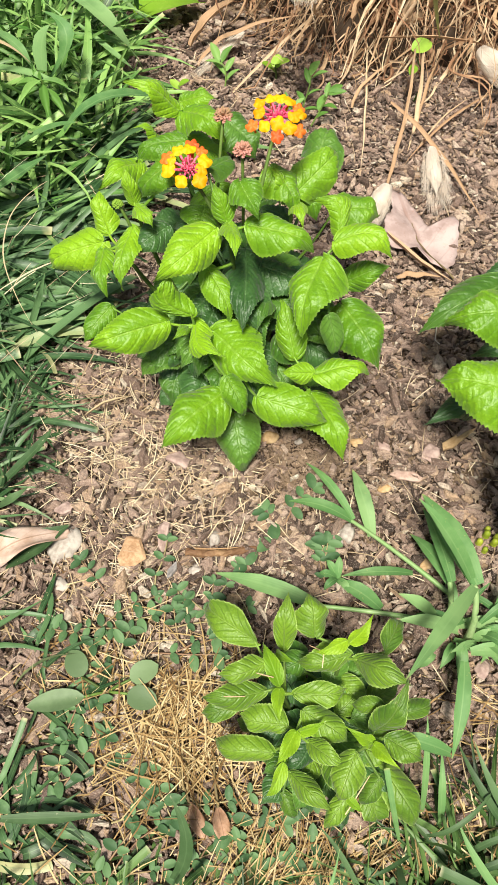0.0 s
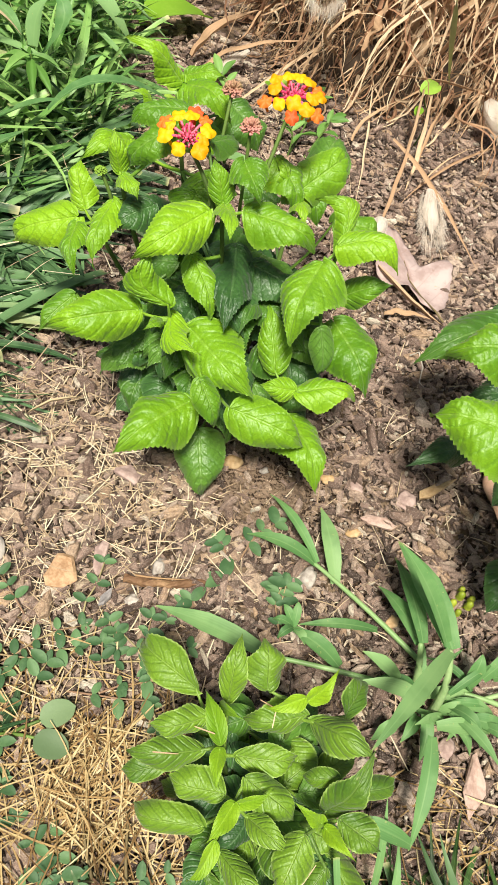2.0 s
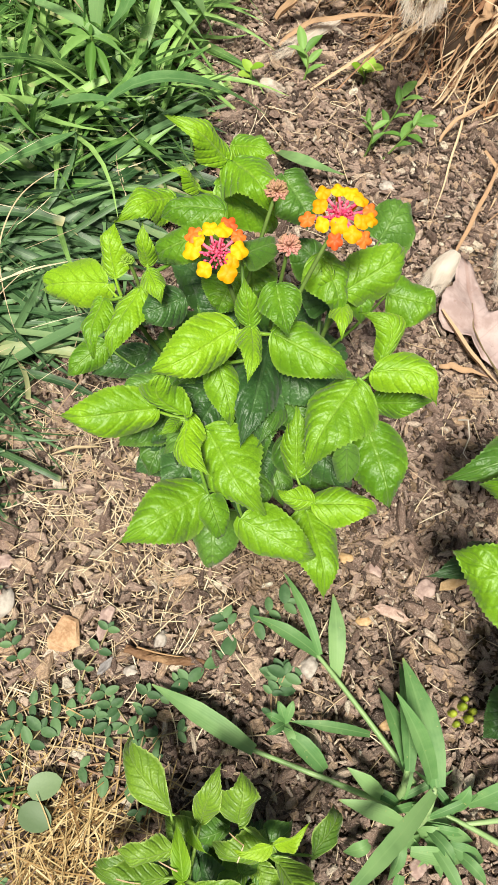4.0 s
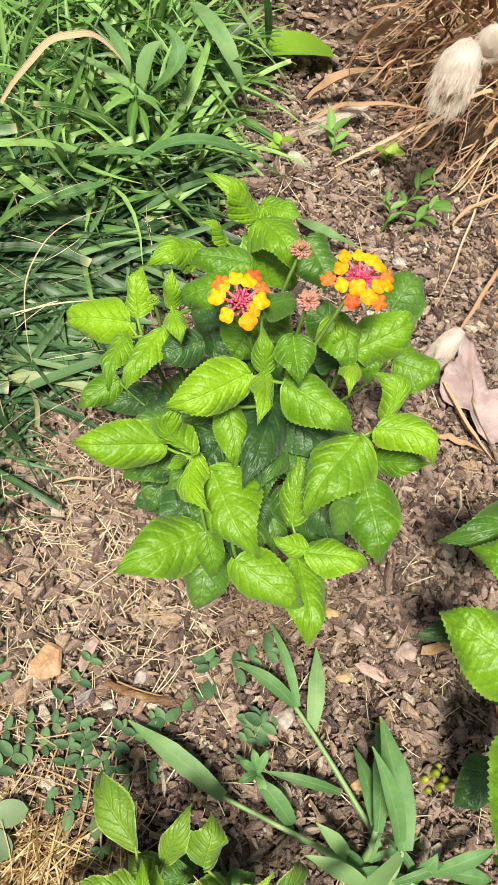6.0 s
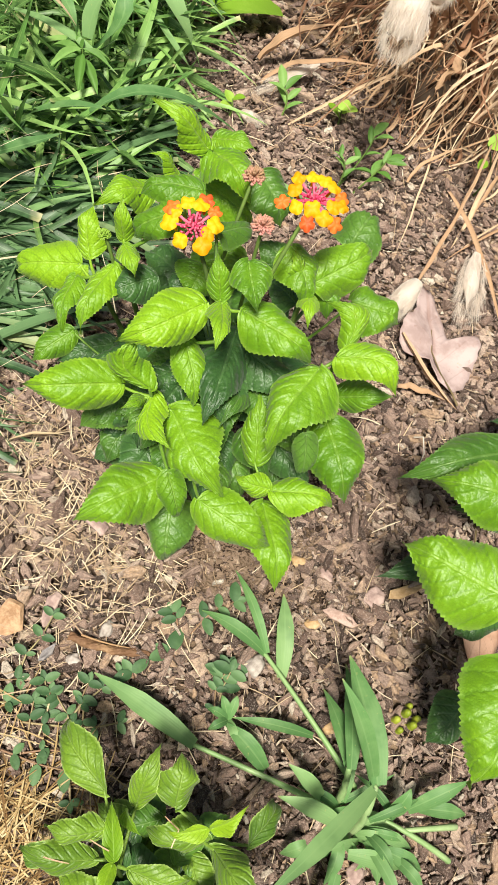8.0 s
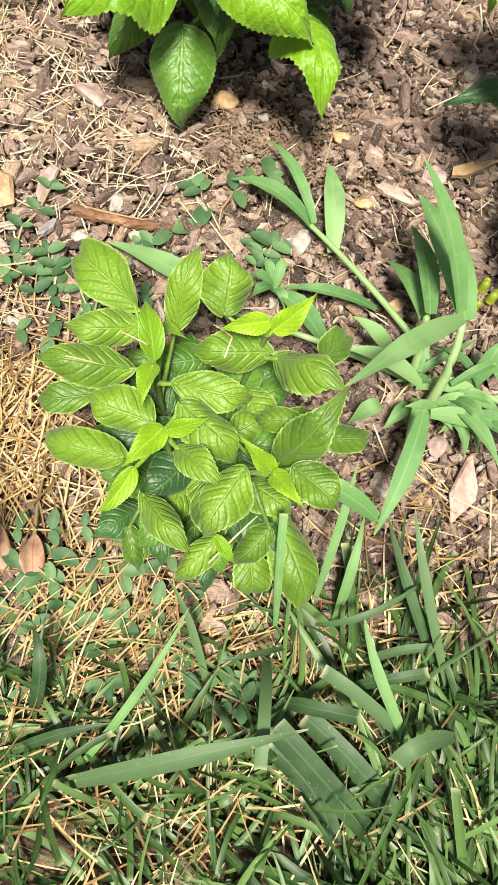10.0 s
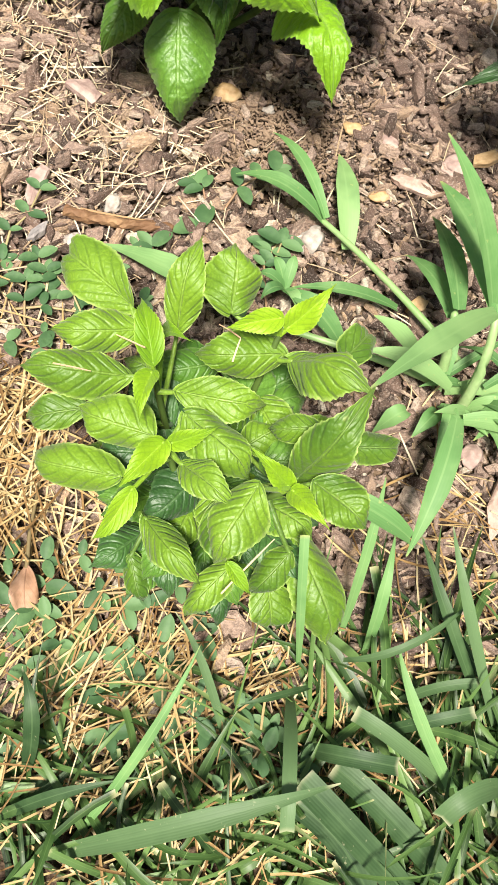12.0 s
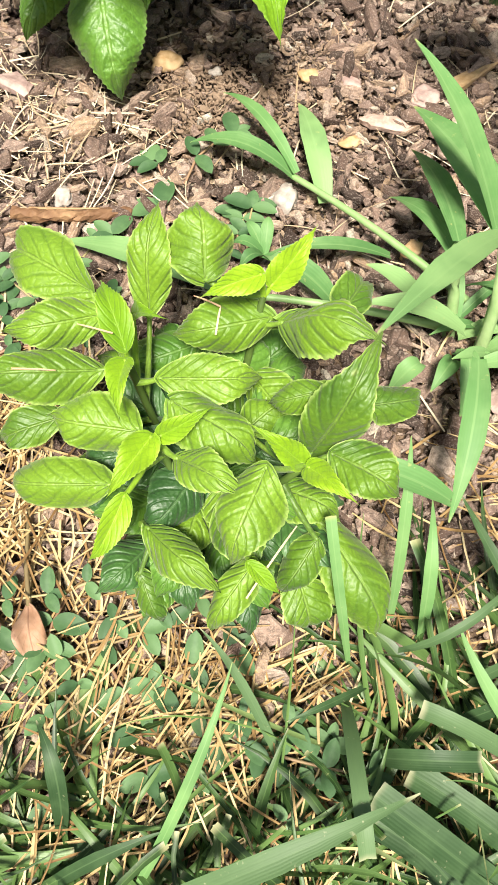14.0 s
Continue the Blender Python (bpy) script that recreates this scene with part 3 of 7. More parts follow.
def joined_splinters(x, y, size, lift):
    """Many small wedges of broken bark."""
    n = len(x)
    a, t = RNG.uniform(0, 2 * np.pi, n), RNG.normal(0, 0.35, n)
    base = np.array([[-0.5, -0.5, -0.5], [0.5, -0.4, -0.5], [0.45, 0.5, -0.5], [-0.4, 0.4, -0.5], [-0.4, -0.35, 0.5], [0.3, -0.4, 0.35], [0.4, 0.25, 0.5], [-0.45, 0.3, 0.3]])
    v = base[None] + RNG.uniform(-0.16, 0.16, (n, 8, 3))
    v = v * np.stack([np.ones(n), RNG.uniform(0.2, 0.7, n), RNG.uniform(0.12, 0.35, n)], 1)[:, None] * size[:, None, None]
    v[..., 2] += np.tan(t)[:, None] * v[..., 0] * 0.6
    c, s = np.cos(a)[:, None], np.sin(a)[:, None]
    out = np.stack([c * v[..., 0] - s * v[..., 1] + x[:, None], s * v[..., 0] + c * v[..., 1] + y[:, None], v[..., 2] + (ground_z(x, y) + lift)[:, None]], -1)
    one = np.array([(4, 5, 6, 7), (0, 1, 5, 4), (1, 2, 6, 5), (2, 3, 7, 6), (3, 0, 4, 7)])
    return out.reshape(-1, 3), (one[None] + (np.arange(n) * 8)[:, None, None]).reshape(-1, 4)


fx, fy = scatter(52000, -0.15, 0.32, 0.02, 0.76)
keep = ~in_turf(fx, fy, -0.005) & (RNG.uniform(0, 1, len(fx)) > 0.8 * np.exp(-(((fx - 0.055) / 0.045) ** 2 + ((fy - 0.285) / 0.026) ** 2)))
fx, fy = fx[keep], fy[keep]
v, f = joined_splinters(fx, fy, np.clip(RNG.lognormal(math.log(0.0034), 0.45, len(fx)), 0.0012, 0.009), RNG.uniform(0.0, 0.0052, len(fx)))
crumbs = part("mulch_crumbs", mesh_of("mulch_crumbs", v, f, smooth=False), CRUMB)
tagged(crumbs, "fine broken bark crumbs and soil bits between the chips", "mulch", kind="stuff")

sx, sy = RNG.normal(0.056, 0.036, 4200), RNG.normal(0.284, 0.019, 4200)
v, f = joined_chips(sx, sy, RNG.lognormal(math.log(0.0019), 0.4, len(sx)), RNG.uniform(0.002, 0.0062, len(sx)), 0.6)
tagged(part("sandy_soil", mesh_of("sandy_soil", v, f, smooth=False), SANDY), "light sandy soil crumbs laid bare before the shrub", "soil", kind="stuff")

# ---- stones and larger pieces on the bed ----


def pebble(name, x, y, size, material, label, category, turn=0.0, flat=0.5, seed=1, group=""):
    """A worn stone: a lumpy ball, flattened, half sunk."""
    bm = bmesh.new()
    bmesh.ops.create_icosphere(bm, subdivisions=3, radius=0.5)
    for vert in bm.verts:
        d = vert.co.normalized()
        k = 1 + 0.42 * noise.noise(d * 1.6 + Vector((seed * 3.1, 0, 0))) + 0.16 * noise.noise(d * 5 + Vector((0, seed, 0)))
        vert.co = Vector((d.x * 0.5 * k, d.y * 0.36 * k, d.z * 0.5 * k * flat))
    me = bpy.data.meshes.new(name)
    bm.to_mesh(me)
    bm.free()
    me.polygons.foreach_set("use_smooth", np.ones(len(me.polygons), dtype=bool))
    me.transform(Matrix.Scale(size, 4))
    ob = part(name, me, material, None, "", (x, y, float(ground_z(x, y)) + size * flat * 0.22 + 0.0045))
    ob.rotation_euler = (0.1 * math.sin(seed), 0.12 * math.cos(seed), radians(turn))
    return tagged(ob, label, category, group)


def flake(name, x, y, size, material, label, category, turn=0.0, long=1.0, seed=40, flat=0.18, group=""):
    """A larger flat chip, with worn uneven edges."""
    bm = bmesh.new()
    v0, f0 = chip_shape(seed, long, flat)
    vs = [bm.verts.new(p) for p in v0]
    for fc in f0:
        bm.faces.new([vs[i] for i in fc])
    bmesh.ops.subdivide_edges(bm, edges=bm.edges[:], cuts=2, use_grid_fill=True, smooth=0.3)
    for vert in bm.verts:
        vert.co += Vector((0.03, 0.03, 0.025)) * noise.noise(vert.co * 5 + Vector((seed, 0, 0)))
    me = bpy.data.meshes.new(name)
    bm.to_mesh(me)
    bm.free()
    me.transform(Matrix.Scale(size, 4))
    ob = part(name, me, material, None, "", (x, y, float(ground_z(x, y)) + size * 0.09 + 0.0055))
    ob.rotation_euler = (0.12 * math.sin(seed * 2.0), 0.12 * math.cos(seed), radians(turn))
    return tagged(ob, label, category, group)


pebble("pebble", 0.128, 0.210, 0.011, TAN_STONE, "smooth cream pebble lying beside the crabgrass runner", "pebble", 20, 0.6, 2)
pebble("pebble", 0.078, 0.229, 0.014, WHITE_STONE, "rough whitish stone among small weeds", "stone", 60, 0.7, 3)
pebble("pebble", -0.008, 0.2235, 0.010, WHITE_STONE, "small pale angular stone on bark mulch", "stone", 80, 0.6, 4)
pebble("pebble", -0.020, 0.203, 0.008, WHITE_STONE, "small white stone beside a twig", "stone", 10, 0.6, 5)
pebble("pebble", 0.027, 0.301, 0.013, TAN_STONE, "yellow brown stone in the plant's shade", "stone", 0, 0.6, 6)
pebble("pebble", 0.048, 0.299, 0.006, WHITE_STONE, "tiny cream pebble on bare soil", "pebble", 40, 0.6, 7)
pebble("pebble", 0.088, 0.298, 0.009, TAN_STONE, "tan crumbly stone at the plant's foot", "stone", 15, 0.6, 8)
pebble("pebble", 0.107, 0.295, 0.009, PINK_STONE, "flat grey angular stone on mulch", "stone", -40, 0.35, 9)
pebble("pebble", 0.106, 0.264, 0.009, TAN_STONE, "tan stone with a flat face", "stone", 15, 0.45, 10)
pebble("pebble", 0.068, 0.601, 0.013, WHITE_STONE, "pale flat stone near dry grass", "stone", 20, 0.4, 11)
pebble("pebble", 0.155, 0.143, 0.012, PINK_STONE, "peach coloured stone by the lawn edge", "stone", 70, 0.5, 12)
pebble("pebble", 0.140, 0.292, 0.015, PINK_STONE, "pinkish flat stone on dark mulch", "stone", 35, 0.3, 13)
pebble("pebble", -0.106, 0.192, 0.012, WHITE_STONE, "whitish stone near the turf edge", "stone", 0, 0.5, 14)
pebble("pebble", -0.107, 0.221, 0.025, WHITE_STONE, "white crumbly stone near a dead leaf", "stone", 60, 0.4, 15)
flake("wood_chip", -0.061, 0.212, 0.032, SPLIT_CHIP, "large flat tan wood chip on the mulch", "wood chip", 60, 0.9, 57, 0.14)
flake("wood_chip", -0.042, 0.224, 0.019, PINK_STONE, "flat purplish pink chip on the mulch", "wood chip", 85, 1.2, 42)
flake("wood_chip", -0.035, 0.202, 0.015, GREY_STONE, "dull purple grey chip on the mulch", "wood chip", 60, 1.0, 43)
flake("wood_chip", -0.034, 0.281, 0.018, PINK_STONE, "flat pink bark chip among straw", "wood chip", -30, 1.2, 44)
flake("wood_chip", 0.120, 0.272, 0.015, PALE_CHIP, "long pinkish bark splinter", "wood chip", -8, 1.6, 45)
flake("wood_chip", 0.168, 0.126, 0.020, PALE_CHIP, "thin tan wood splinter beside grass blades", "wood chip", 75, 1.8, 46)
flake("wood_chip", -0.110, 0.245, 0.018, PINK_STONE, "small flat pinkish chip", "wood chip", 20, 1.2, 47)
flake("wood_chip", 0.158, 0.300, 0.020, TAN_STONE, "thin tan chip on dark mulch", "wood chip", 35, 1.9, 48)

# a split twig
twig = thing("twig", (-0.024, 0.212, 0.004), "split reddish brown twig lying on the mulch", "twig")
rough = random.Random(4)
line = bez((-0.026, 0.2140, 0.0070), (-0.004, 0.2125, 0.0085), (0.0185, 0.2172, 0.0070), 22)
tv, tf, tu = tube(line - line[0], 0.0024, 0.0019, 9)
tv = np.array([p + np.array([0, 0.0007 * rough.uniform(-1, 1), 0.0005 * rough.uniform(-1, 1)]) for p in tv])
part("wood", mesh_of("wood", tv, tf, tu, False), WOOD, twig, "", line[0])
stalk("splinter", bez((-0.020, 0.2162, 0.0075), (-0.006, 0.2155, 0.0090), (0.008, 0.2170, 0.0085), 6), 0.0007, 0.0003, WOOD, twig)

# ---- dead leaves ----


def dead_leaf(name, at, turn, length, material, label, curl=0.006, width=0.45):
    """A dead leaf with a stalk, lying on the ground."""
    rows, cols = 46, 9
    t, u = np.linspace(0, 1, rows), np.linspace(-1, 1, cols)
    body = np.sin(np.pi * t**0.8) ** 0.6
    half = np.maximum(width * length / 2 * body, 0.0012)
    T, U = np.meshgrid(t, u, indexing="ij")
    x, y = T * length + np.abs(U) * half[:, None] * 0.5, U * half[:, None]
    z = curl * (U**2) * np.sin(T * 5 + U) + curl * 1.2 * np.sin(T * 3.0) ** 2 + 0.003
    verts, faces = np.stack([x, y, z], -1).reshape(-1, 3), grid_faces(rows, cols)
    uv = np.stack([(U + 1) / 2, T], -1).reshape(-1, 2)
    root = thing(name, at, label, "dead leaf")
    blade_ob = part("leaf_blade", mesh_of("leaf_blade", verts, faces, uv), material, root, "", at)
    blade_ob.rotation_euler = (0, 0, radians(turn))
    m = blade_ob.modifiers.new("thickness", "SOLIDIFY")
    m.thickness = 0.0005
    r = Matrix.Rotation(radians(turn), 3, "Z")
    pts = [Vector(at) + r @ Vector(p) for p in ((0.001, 0, 0.003), (-0.012, 0.001, 0.004), (-0.03, 0.004, 0.003))]
    stalk("leaf_stalk", [tuple(p) for p in pts], 0.0009, 0.0006, BROWN_STEM, root)
    return root


def oak_leaf(at, label):
    """A dry oak leaf: a long end lobe, a side lobe on either hand, deep bays between, the stalk end at its foot."""
    bays = ((-101, 15), (-80, 27), (-61, 37), (-45, 37), (-30, 34), (-10, 32), (10, 33), (24, 36), (33, 36), (39, 31), (45, 17), (54, 15), (68, 20), (84, 30), (94, 42), (101, 56), (106, 59), (111, 56), (117, 45), (124, 35), (134, 31), (150, 31), (166, 29), (185, 28), (205, 25), (230, 18), (259, 15))
    rings, spokes = 9, 120
    a = np.linspace(-101, 259, spokes, endpoint=False)
    edge = np.interp(a, [b[0] for b in bays], [b[1] / 1000 for b in bays]) * (1 + 0.012 * np.sin(np.radians(a) * 23))
    k = np.linspace(0.0, 1, rings)
    R, A = k[:, None] * edge[None], np.radians(np.broadcast_to(a, (rings, spokes)))
    X, Y = R * np.cos(A), R * np.sin(A)
    rib = np.radians(104)
    along, across = X * np.cos(rib) + Y * np.sin(rib), -X * np.sin(rib) + Y * np.cos(rib)
    Z = 0.005 + 0.0045 * k[:, None] ** 2 * np.sin(A * 3 + 0.6) + 0.25 * np.abs(across) * (across > 0) + 0.0015 * np.sin(along * 160) - 0.0012 * np.exp(-((across / 0.0015) ** 2))
    verts = np.stack([X, Y, np.maximum(Z, 0.002)], -1).reshape(-1, 3)
    faces = [(i * spokes + j, i * spokes + (j + 1) % spokes, (i + 1) * spokes + (j + 1) % spokes, (i + 1) * spokes + j) for i in range(rings - 1) for j in range(spokes)]
    uv = np.stack([0.5 + across / 0.07, 0.45 + along / 0.12], -1).reshape(-1, 2)
    root = thing("dead_leaf", at, label, "dead leaf")
    ob = part("leaf_blade", mesh_of("leaf_blade", verts, faces, uv), OAK_LEAF, root, "", at)
    ob.modifiers.new("thickness", "SOLIDIFY").thickness = 0.0006
    stalk("leaf_stalk", [tuple(Vector(at) + Vector(p)) for p in ((-0.004, 0.016, 0.0062), (-0.001, -0.004, 0.0058), (0.008, -0.021, 0.0060), (0.018, -0.034, 0.0060), (0.024, -0.042, 0.004))], 0.0003, 0.0009, BROWN_STEM, root)
    return root


oak_leaf((0.148, 0.489, 0.004), "dry pinkish lobed oak leaf lying on mulch")
dead_leaf("dead_leaf", (-0.160, 0.202, 0.006), 24, 0.062, PALE_LEAF, "curled pale pinkish brown dead leaf at the turf edge", 0.008, 0.34)
dead_leaf("dead_leaf", (-0.016, 0.068, 0.003), -62, 0.020, BROWN_LEAF, "small folded reddish brown dead leaf under straw", 0.003, 0.4)
dead_leaf("dead_leaf", (0.000, 0.066, 0.003), -75, 0.018, BROWN_LEAF, "small dull brown dead leaf under straw", 0.004, 0.5)
dead_leaf("dead_leaf", (0.198, 0.325, 0.004), -80, 0.058, BROWN_LEAF, "dull tan dead leaf under the shrub", 0.004, 0.5)

# ---- straw ----


def straws(n, x, y, rx, ry, long, material, heap=0.006, heading=None, spread=3.2, wide=0.00078):
    """Thin dry stalks thrown over one another."""
    px, py = x + RNG.normal(0, rx, n), y + RNG.normal(0, ry, n)
    a = RNG.uniform(0, np.pi, n) if heading is None else heading + RNG.normal(0, spread, n)
    ln = RNG.uniform(0.35, 1.0, n) * long
    t = np.linspace(-0.5, 0.5, 5)
    bow = RNG.normal(0, 0.035, n) * ln
    dx, dy = np.cos(a), np.sin(a)
    tilt = RNG.normal(0, 0.10, n)
    X = px[:, None] + dx[:, None] * t * ln[:, None] - dy[:, None] * bow[:, None] * (4 * t * t - 0.5)
    Y = py[:, None] + dy[:, None] * t * ln[:, None] + dx[:, None] * bow[:, None] * (4 * t * t - 0.5)
    Z = ground_z(px, py)[:, None] + 0.004 + np.abs(RNG.normal(0, heap, n))[:, None] + tilt[:, None] * t * ln[:, None]
    paths = np.stack([X, Y, np.maximum(Z, 0.001)], -1)
    w = (RNG.uniform(0.5, 1.3, n) * wide)[:, None] * np.array([0.8, 1, 1, 0.95, 0.5])
    return ribbons(paths, w, sides_of(paths, RNG.uniform(-0.6, 0.6, n)), 0.5)


def stuff(name, pieces, material, label, category):
    verts, faces, uvs, n = [], [], [], 0
    for v, f, uv in pieces:
        verts.append(v)
        faces.append(f + n)
        uvs.append(uv)
        n += len(v)
    ob = part(name, mesh_of(name, np.concatenate(verts), np.concatenate(faces), np.concatenate(uvs)), material)
    return tagged(ob, label, category, kind="stuff")


dry_straw = stuff("dry_straw", [
    straws(142, -0.040, 0.094, 0.026, 0.018, 0.050, STRAW, 0.004),
    straws(90, -0.016, 0.108, 0.016, 0.024, 0.058, STRAW, 0.005, 1.35, 0.9),
    straws(98, -0.035, 0.132, 0.035, 0.022, 0.038, STRAW, 0.003),
    straws(82, -0.075, 0.070, 0.035, 0.030, 0.038, STRAW, 0.003),
    straws(82, -0.085, 0.150, 0.025, 0.025, 0.038, STRAW, 0.002),
    straws(82, 0.045, 0.030, 0.026, 0.022, 0.038, STRAW, 0.004, 1.1, 0.7),
    straws(98, 0.015, 0.060, 0.020, 0.020, 0.038, STRAW, 0.003),
    straws(90, 0.075, 0.045, 0.022, 0.012, 0.034, STRAW, 0.003),
    straws(112, 0.150, 0.095, 0.020, 0.025, 0.034, STRAW, 0.003),
    straws(150, 0.130, 0.030, 0.030, 0.030, 0.034, STRAW, 0.004),
    straws(98, -0.06, 0.01, 0.05, 0.03, 0.038, STRAW, 0.003),
    straws(270, 0.07, -0.02, 0.07, 0.03, 0.036, STRAW, 0.005),
], STRAW, "golden dry straw and grass clippings strewn between weeds", "straw")
stuff("dry_clippings", [
    straws(230, -0.090, 0.330, 0.024, 0.032, 0.026, PALE_STRAW, 0.002, wide=0.00060),
    straws(202, -0.065, 0.285, 0.032, 0.022, 0.028, PALE_STRAW, 0.002, wide=0.00060),
    straws(115, -0.020, 0.262, 0.032, 0.018, 0.026, PALE_STRAW, 0.002, wide=0.00060),
    straws(122, -0.070, 0.235, 0.045, 0.020, 0.026, PALE_STRAW, 0.002, wide=0.00060),
    straws(162, -0.06, 0.180, 0.045, 0.022, 0.028, PALE_STRAW, 0.002, wide=0.00060),
    straws(122, -0.085, 0.205, 0.022, 0.018, 0.024, PALE_STRAW, 0.002, wide=0.00060),
    straws(60, 0.02, 0.23, 0.05, 0.03, 0.024, PALE_STRAW, 0.002, wide=0.00060),
    straws(110, 0.15, 0.22, 0.05, 0.06, 0.030, PALE_STRAW, 0.002, wide=0.00060),
    straws(150, 0.10, 0.50, 0.09, 0.13, 0.030, PALE_STRAW, 0.002, wide=0.00060),
    straws(230, -0.19, 0.43, 0.05, 0.17, 0.045, PALE_STRAW, 0.026, wide=0.00060),
    straws(46, -0.164, 0.497, 0.010, 0.010, 0.05, PALE_STRAW, 0.008, wide=0.00060),
    straws(81, -0.02, 0.66, 0.05, 0.05, 0.04, PALE_STRAW, 0.003, wide=0.00060),
], PALE_STRAW, "pale brittle grass clippings scattered on the bark mulch", "straw")

# ---- turf ----


def grass(n, x0, x1, y0, y1, long, wide, lean, mask, lift=0.0, heading=None, spread=1.0, blunt=0.3):
    """Blades that rise from their foot and bow over; some are cut off blunt."""
    px, py = scatter(n, x0, x1, y0, y1)
    tuft = RNG.integers(0, max(n // 9, 1), n)
    tx, ty = scatter(max(n // 9, 1), x0, x1, y0, y1)
    px, py = tx[tuft] + RNG.normal(0, 0.011, n), ty[tuft] + RNG.normal(0, 0.011, n)
    k = mask(px, py)
    px, py = px[k], py[k]
    n = len(px)
    a = RNG.uniform(0, 2 * np.pi, n) if heading is None else heading + RNG.normal(0, spread, n)
    ln = RNG.uniform(0.45, 1.1, n) * long
    e0 = np.clip(RNG.normal(lean, 0.28, n), 0.12, 1.5)
    fall = RNG.uniform(0.4, 1.5, n)
    K = 8
    t = np.linspace(0, 1, K)
    elev = e0[:, None] - fall[:, None] * t[None]
    step = ln[:, None] / (K - 1)
    r = np.cumsum(np.cos(elev) * step, 1) - np.cos(elev[:, :1]) * step
    z = np.cumsum(np.sin(elev) * step, 1) - np.sin(elev[:, :1]) * step
    z = np.maximum(z, 0.003 + 0.004 * RNG.uniform(0, 1, (n, 1)))
    z[:, 0] = 0.0
    turn = a[:, None] + RNG.normal(0, 0.35, n)[:, None] * t
    X = px[:, None] + r * np.cos(turn)
    Y = py[:, None] + r * np.sin(turn)
    Z = ground_z(px, py)[:, None] + z + lift
    cut = RNG.uniform(0, 1, n) < blunt
    taper = np.where(cut[:, None], np.clip(0.75 + t, 0, 1)[None], np.clip(0.7 + t, 0, 1)[None] * np.clip((1.04 - t) * 2.3, 0.04, 1)[None])
    w = (np.clip(RNG.lognormal(-0.12, 0.36, n), 0.4, 1.7) * wide)[:, None] * taper
    paths = np.stack([X, Y, Z], -1)
    return ribbons(paths, w, sides_of(paths, RNG.normal(0, 0.5, n)), 0.3)


side_mask = lambda x, y: (x < np.interp(y, EDGE_Y, EDGE_X) - 0.006) & (y > -0.02)
bed_mask = lambda x, y: x > -1
front_mask = lambda x, y: (y < np.interp(x, FRONT_X, FRONT_Y) - 0.008)
rim_mask = lambda x, y: (x < np.interp(y, EDGE_Y, EDGE_X) + 0.006) & (x > np.interp(y, EDGE_Y, EDGE_X) - 0.05)
stuff("turf", [
    grass(2100, -0.34, -0.08, 0.10, 0.62, 0.08, 0.0036, 0.65, side_mask),
    grass(1150, -0.30, -0.08, 0.37, 0.60, 0.11, 0.0055, 0.22, side_mask, 0.012, 0.35, 0.45, 0.35),
    grass(800, -0.32, -0.09, 0.20, 0.62, 0.07, 0.0016, 0.5, side_mask, 0.006, None, 1.0, 0.1),
    grass(260, -0.20, -0.09, 0.24, 0.47, 0.060, 0.0024, 0.6, rim_mask, 0.0, 0.2, 1.3, 0.2),
    grass(1500, -0.65, -0.3, 0.0, 0.7, 0.09, 0.0045, 0.8, side_mask),
    grass(60, -0.15, -0.085, 0.03, 0.20, 0.05, 0.0042, 0.35, bed_mask, 0.003, 0.2, 0.9, 0.2),
], TURF, "dense dark green lawn grass lying over the bed edge", "grass")
stuff("tall_grass", [
    grass(1150, -0.36, -0.08, 0.58, 0.98, 0.10, 0.0046, 0.9, side_mask),
    grass(420, -0.30, -0.08, 0.50, 0.95, 0.13, 0.0060, 0.9, side_mask, 0.01, None, 1.0, 0.15),
    grass(1200, -0.65, -0.3, 0.65, 1.4, 0.10, 0.0045, 0.9, side_mask),
    grass(700, -0.34, -0.09, 0.56, 0.95, 0.09, 0.0018, 0.8, side_mask, 0.01, None, 1.0, 0.1),
    grass(900, -0.36, -0.10, 0.9, 1.4, 0.10, 0.0045, 0.9, side_mask),
], TALL, "long fresh green grass standing beside the bed", "grass")
stuff("lawn", [
    grass(2500, -0.30, 0.32, -0.12, 0.08, 0.048, 0.0020, 0.75, front_mask, 0.0, None, 1.0, 0.4),
    grass(380, 0.08, 0.26, -0.06, 0.10, 0.072, 0.0023, 0.55, front_mask, 0.0, 2.0, 0.5, 0.3),
    grass(1900, -0.5, 0.6, -0.4, -0.08, 0.055, 0.0034, 0.8, front_mask, 0.0, None, 1.0, 0.5),
    grass(130, -0.14, 0.05, -0.03, 0.035, 0.05, 0.0030, 0.45, bed_mask, 0.0, 0.8, 1.0, 0.5),
], LAWN, "mown lawn grass with blunt whitish cut tips", "grass")


TUFTS = []


def broad(name, label, p0, p1, p2, width, material=None, blunt=False, twist=0.0):
    """A single broad blade that stands out of the lawn."""
    for tuft_of, plant in TUFTS:
        if tuft_of == label and (Vector(p0).xy - plant.location.xy).length < 0.032 and len(plant.children) < 5:
            break
    else:
        plant = thing("grass_tuft", (p0[0], p0[1], 0.0), label, "grass", "broad grass tufts")
        TUFTS.append((label, plant))
    return blade(name, p0, p1, p2, width, material or CRAB, plant, "", blunt, twist=twist)


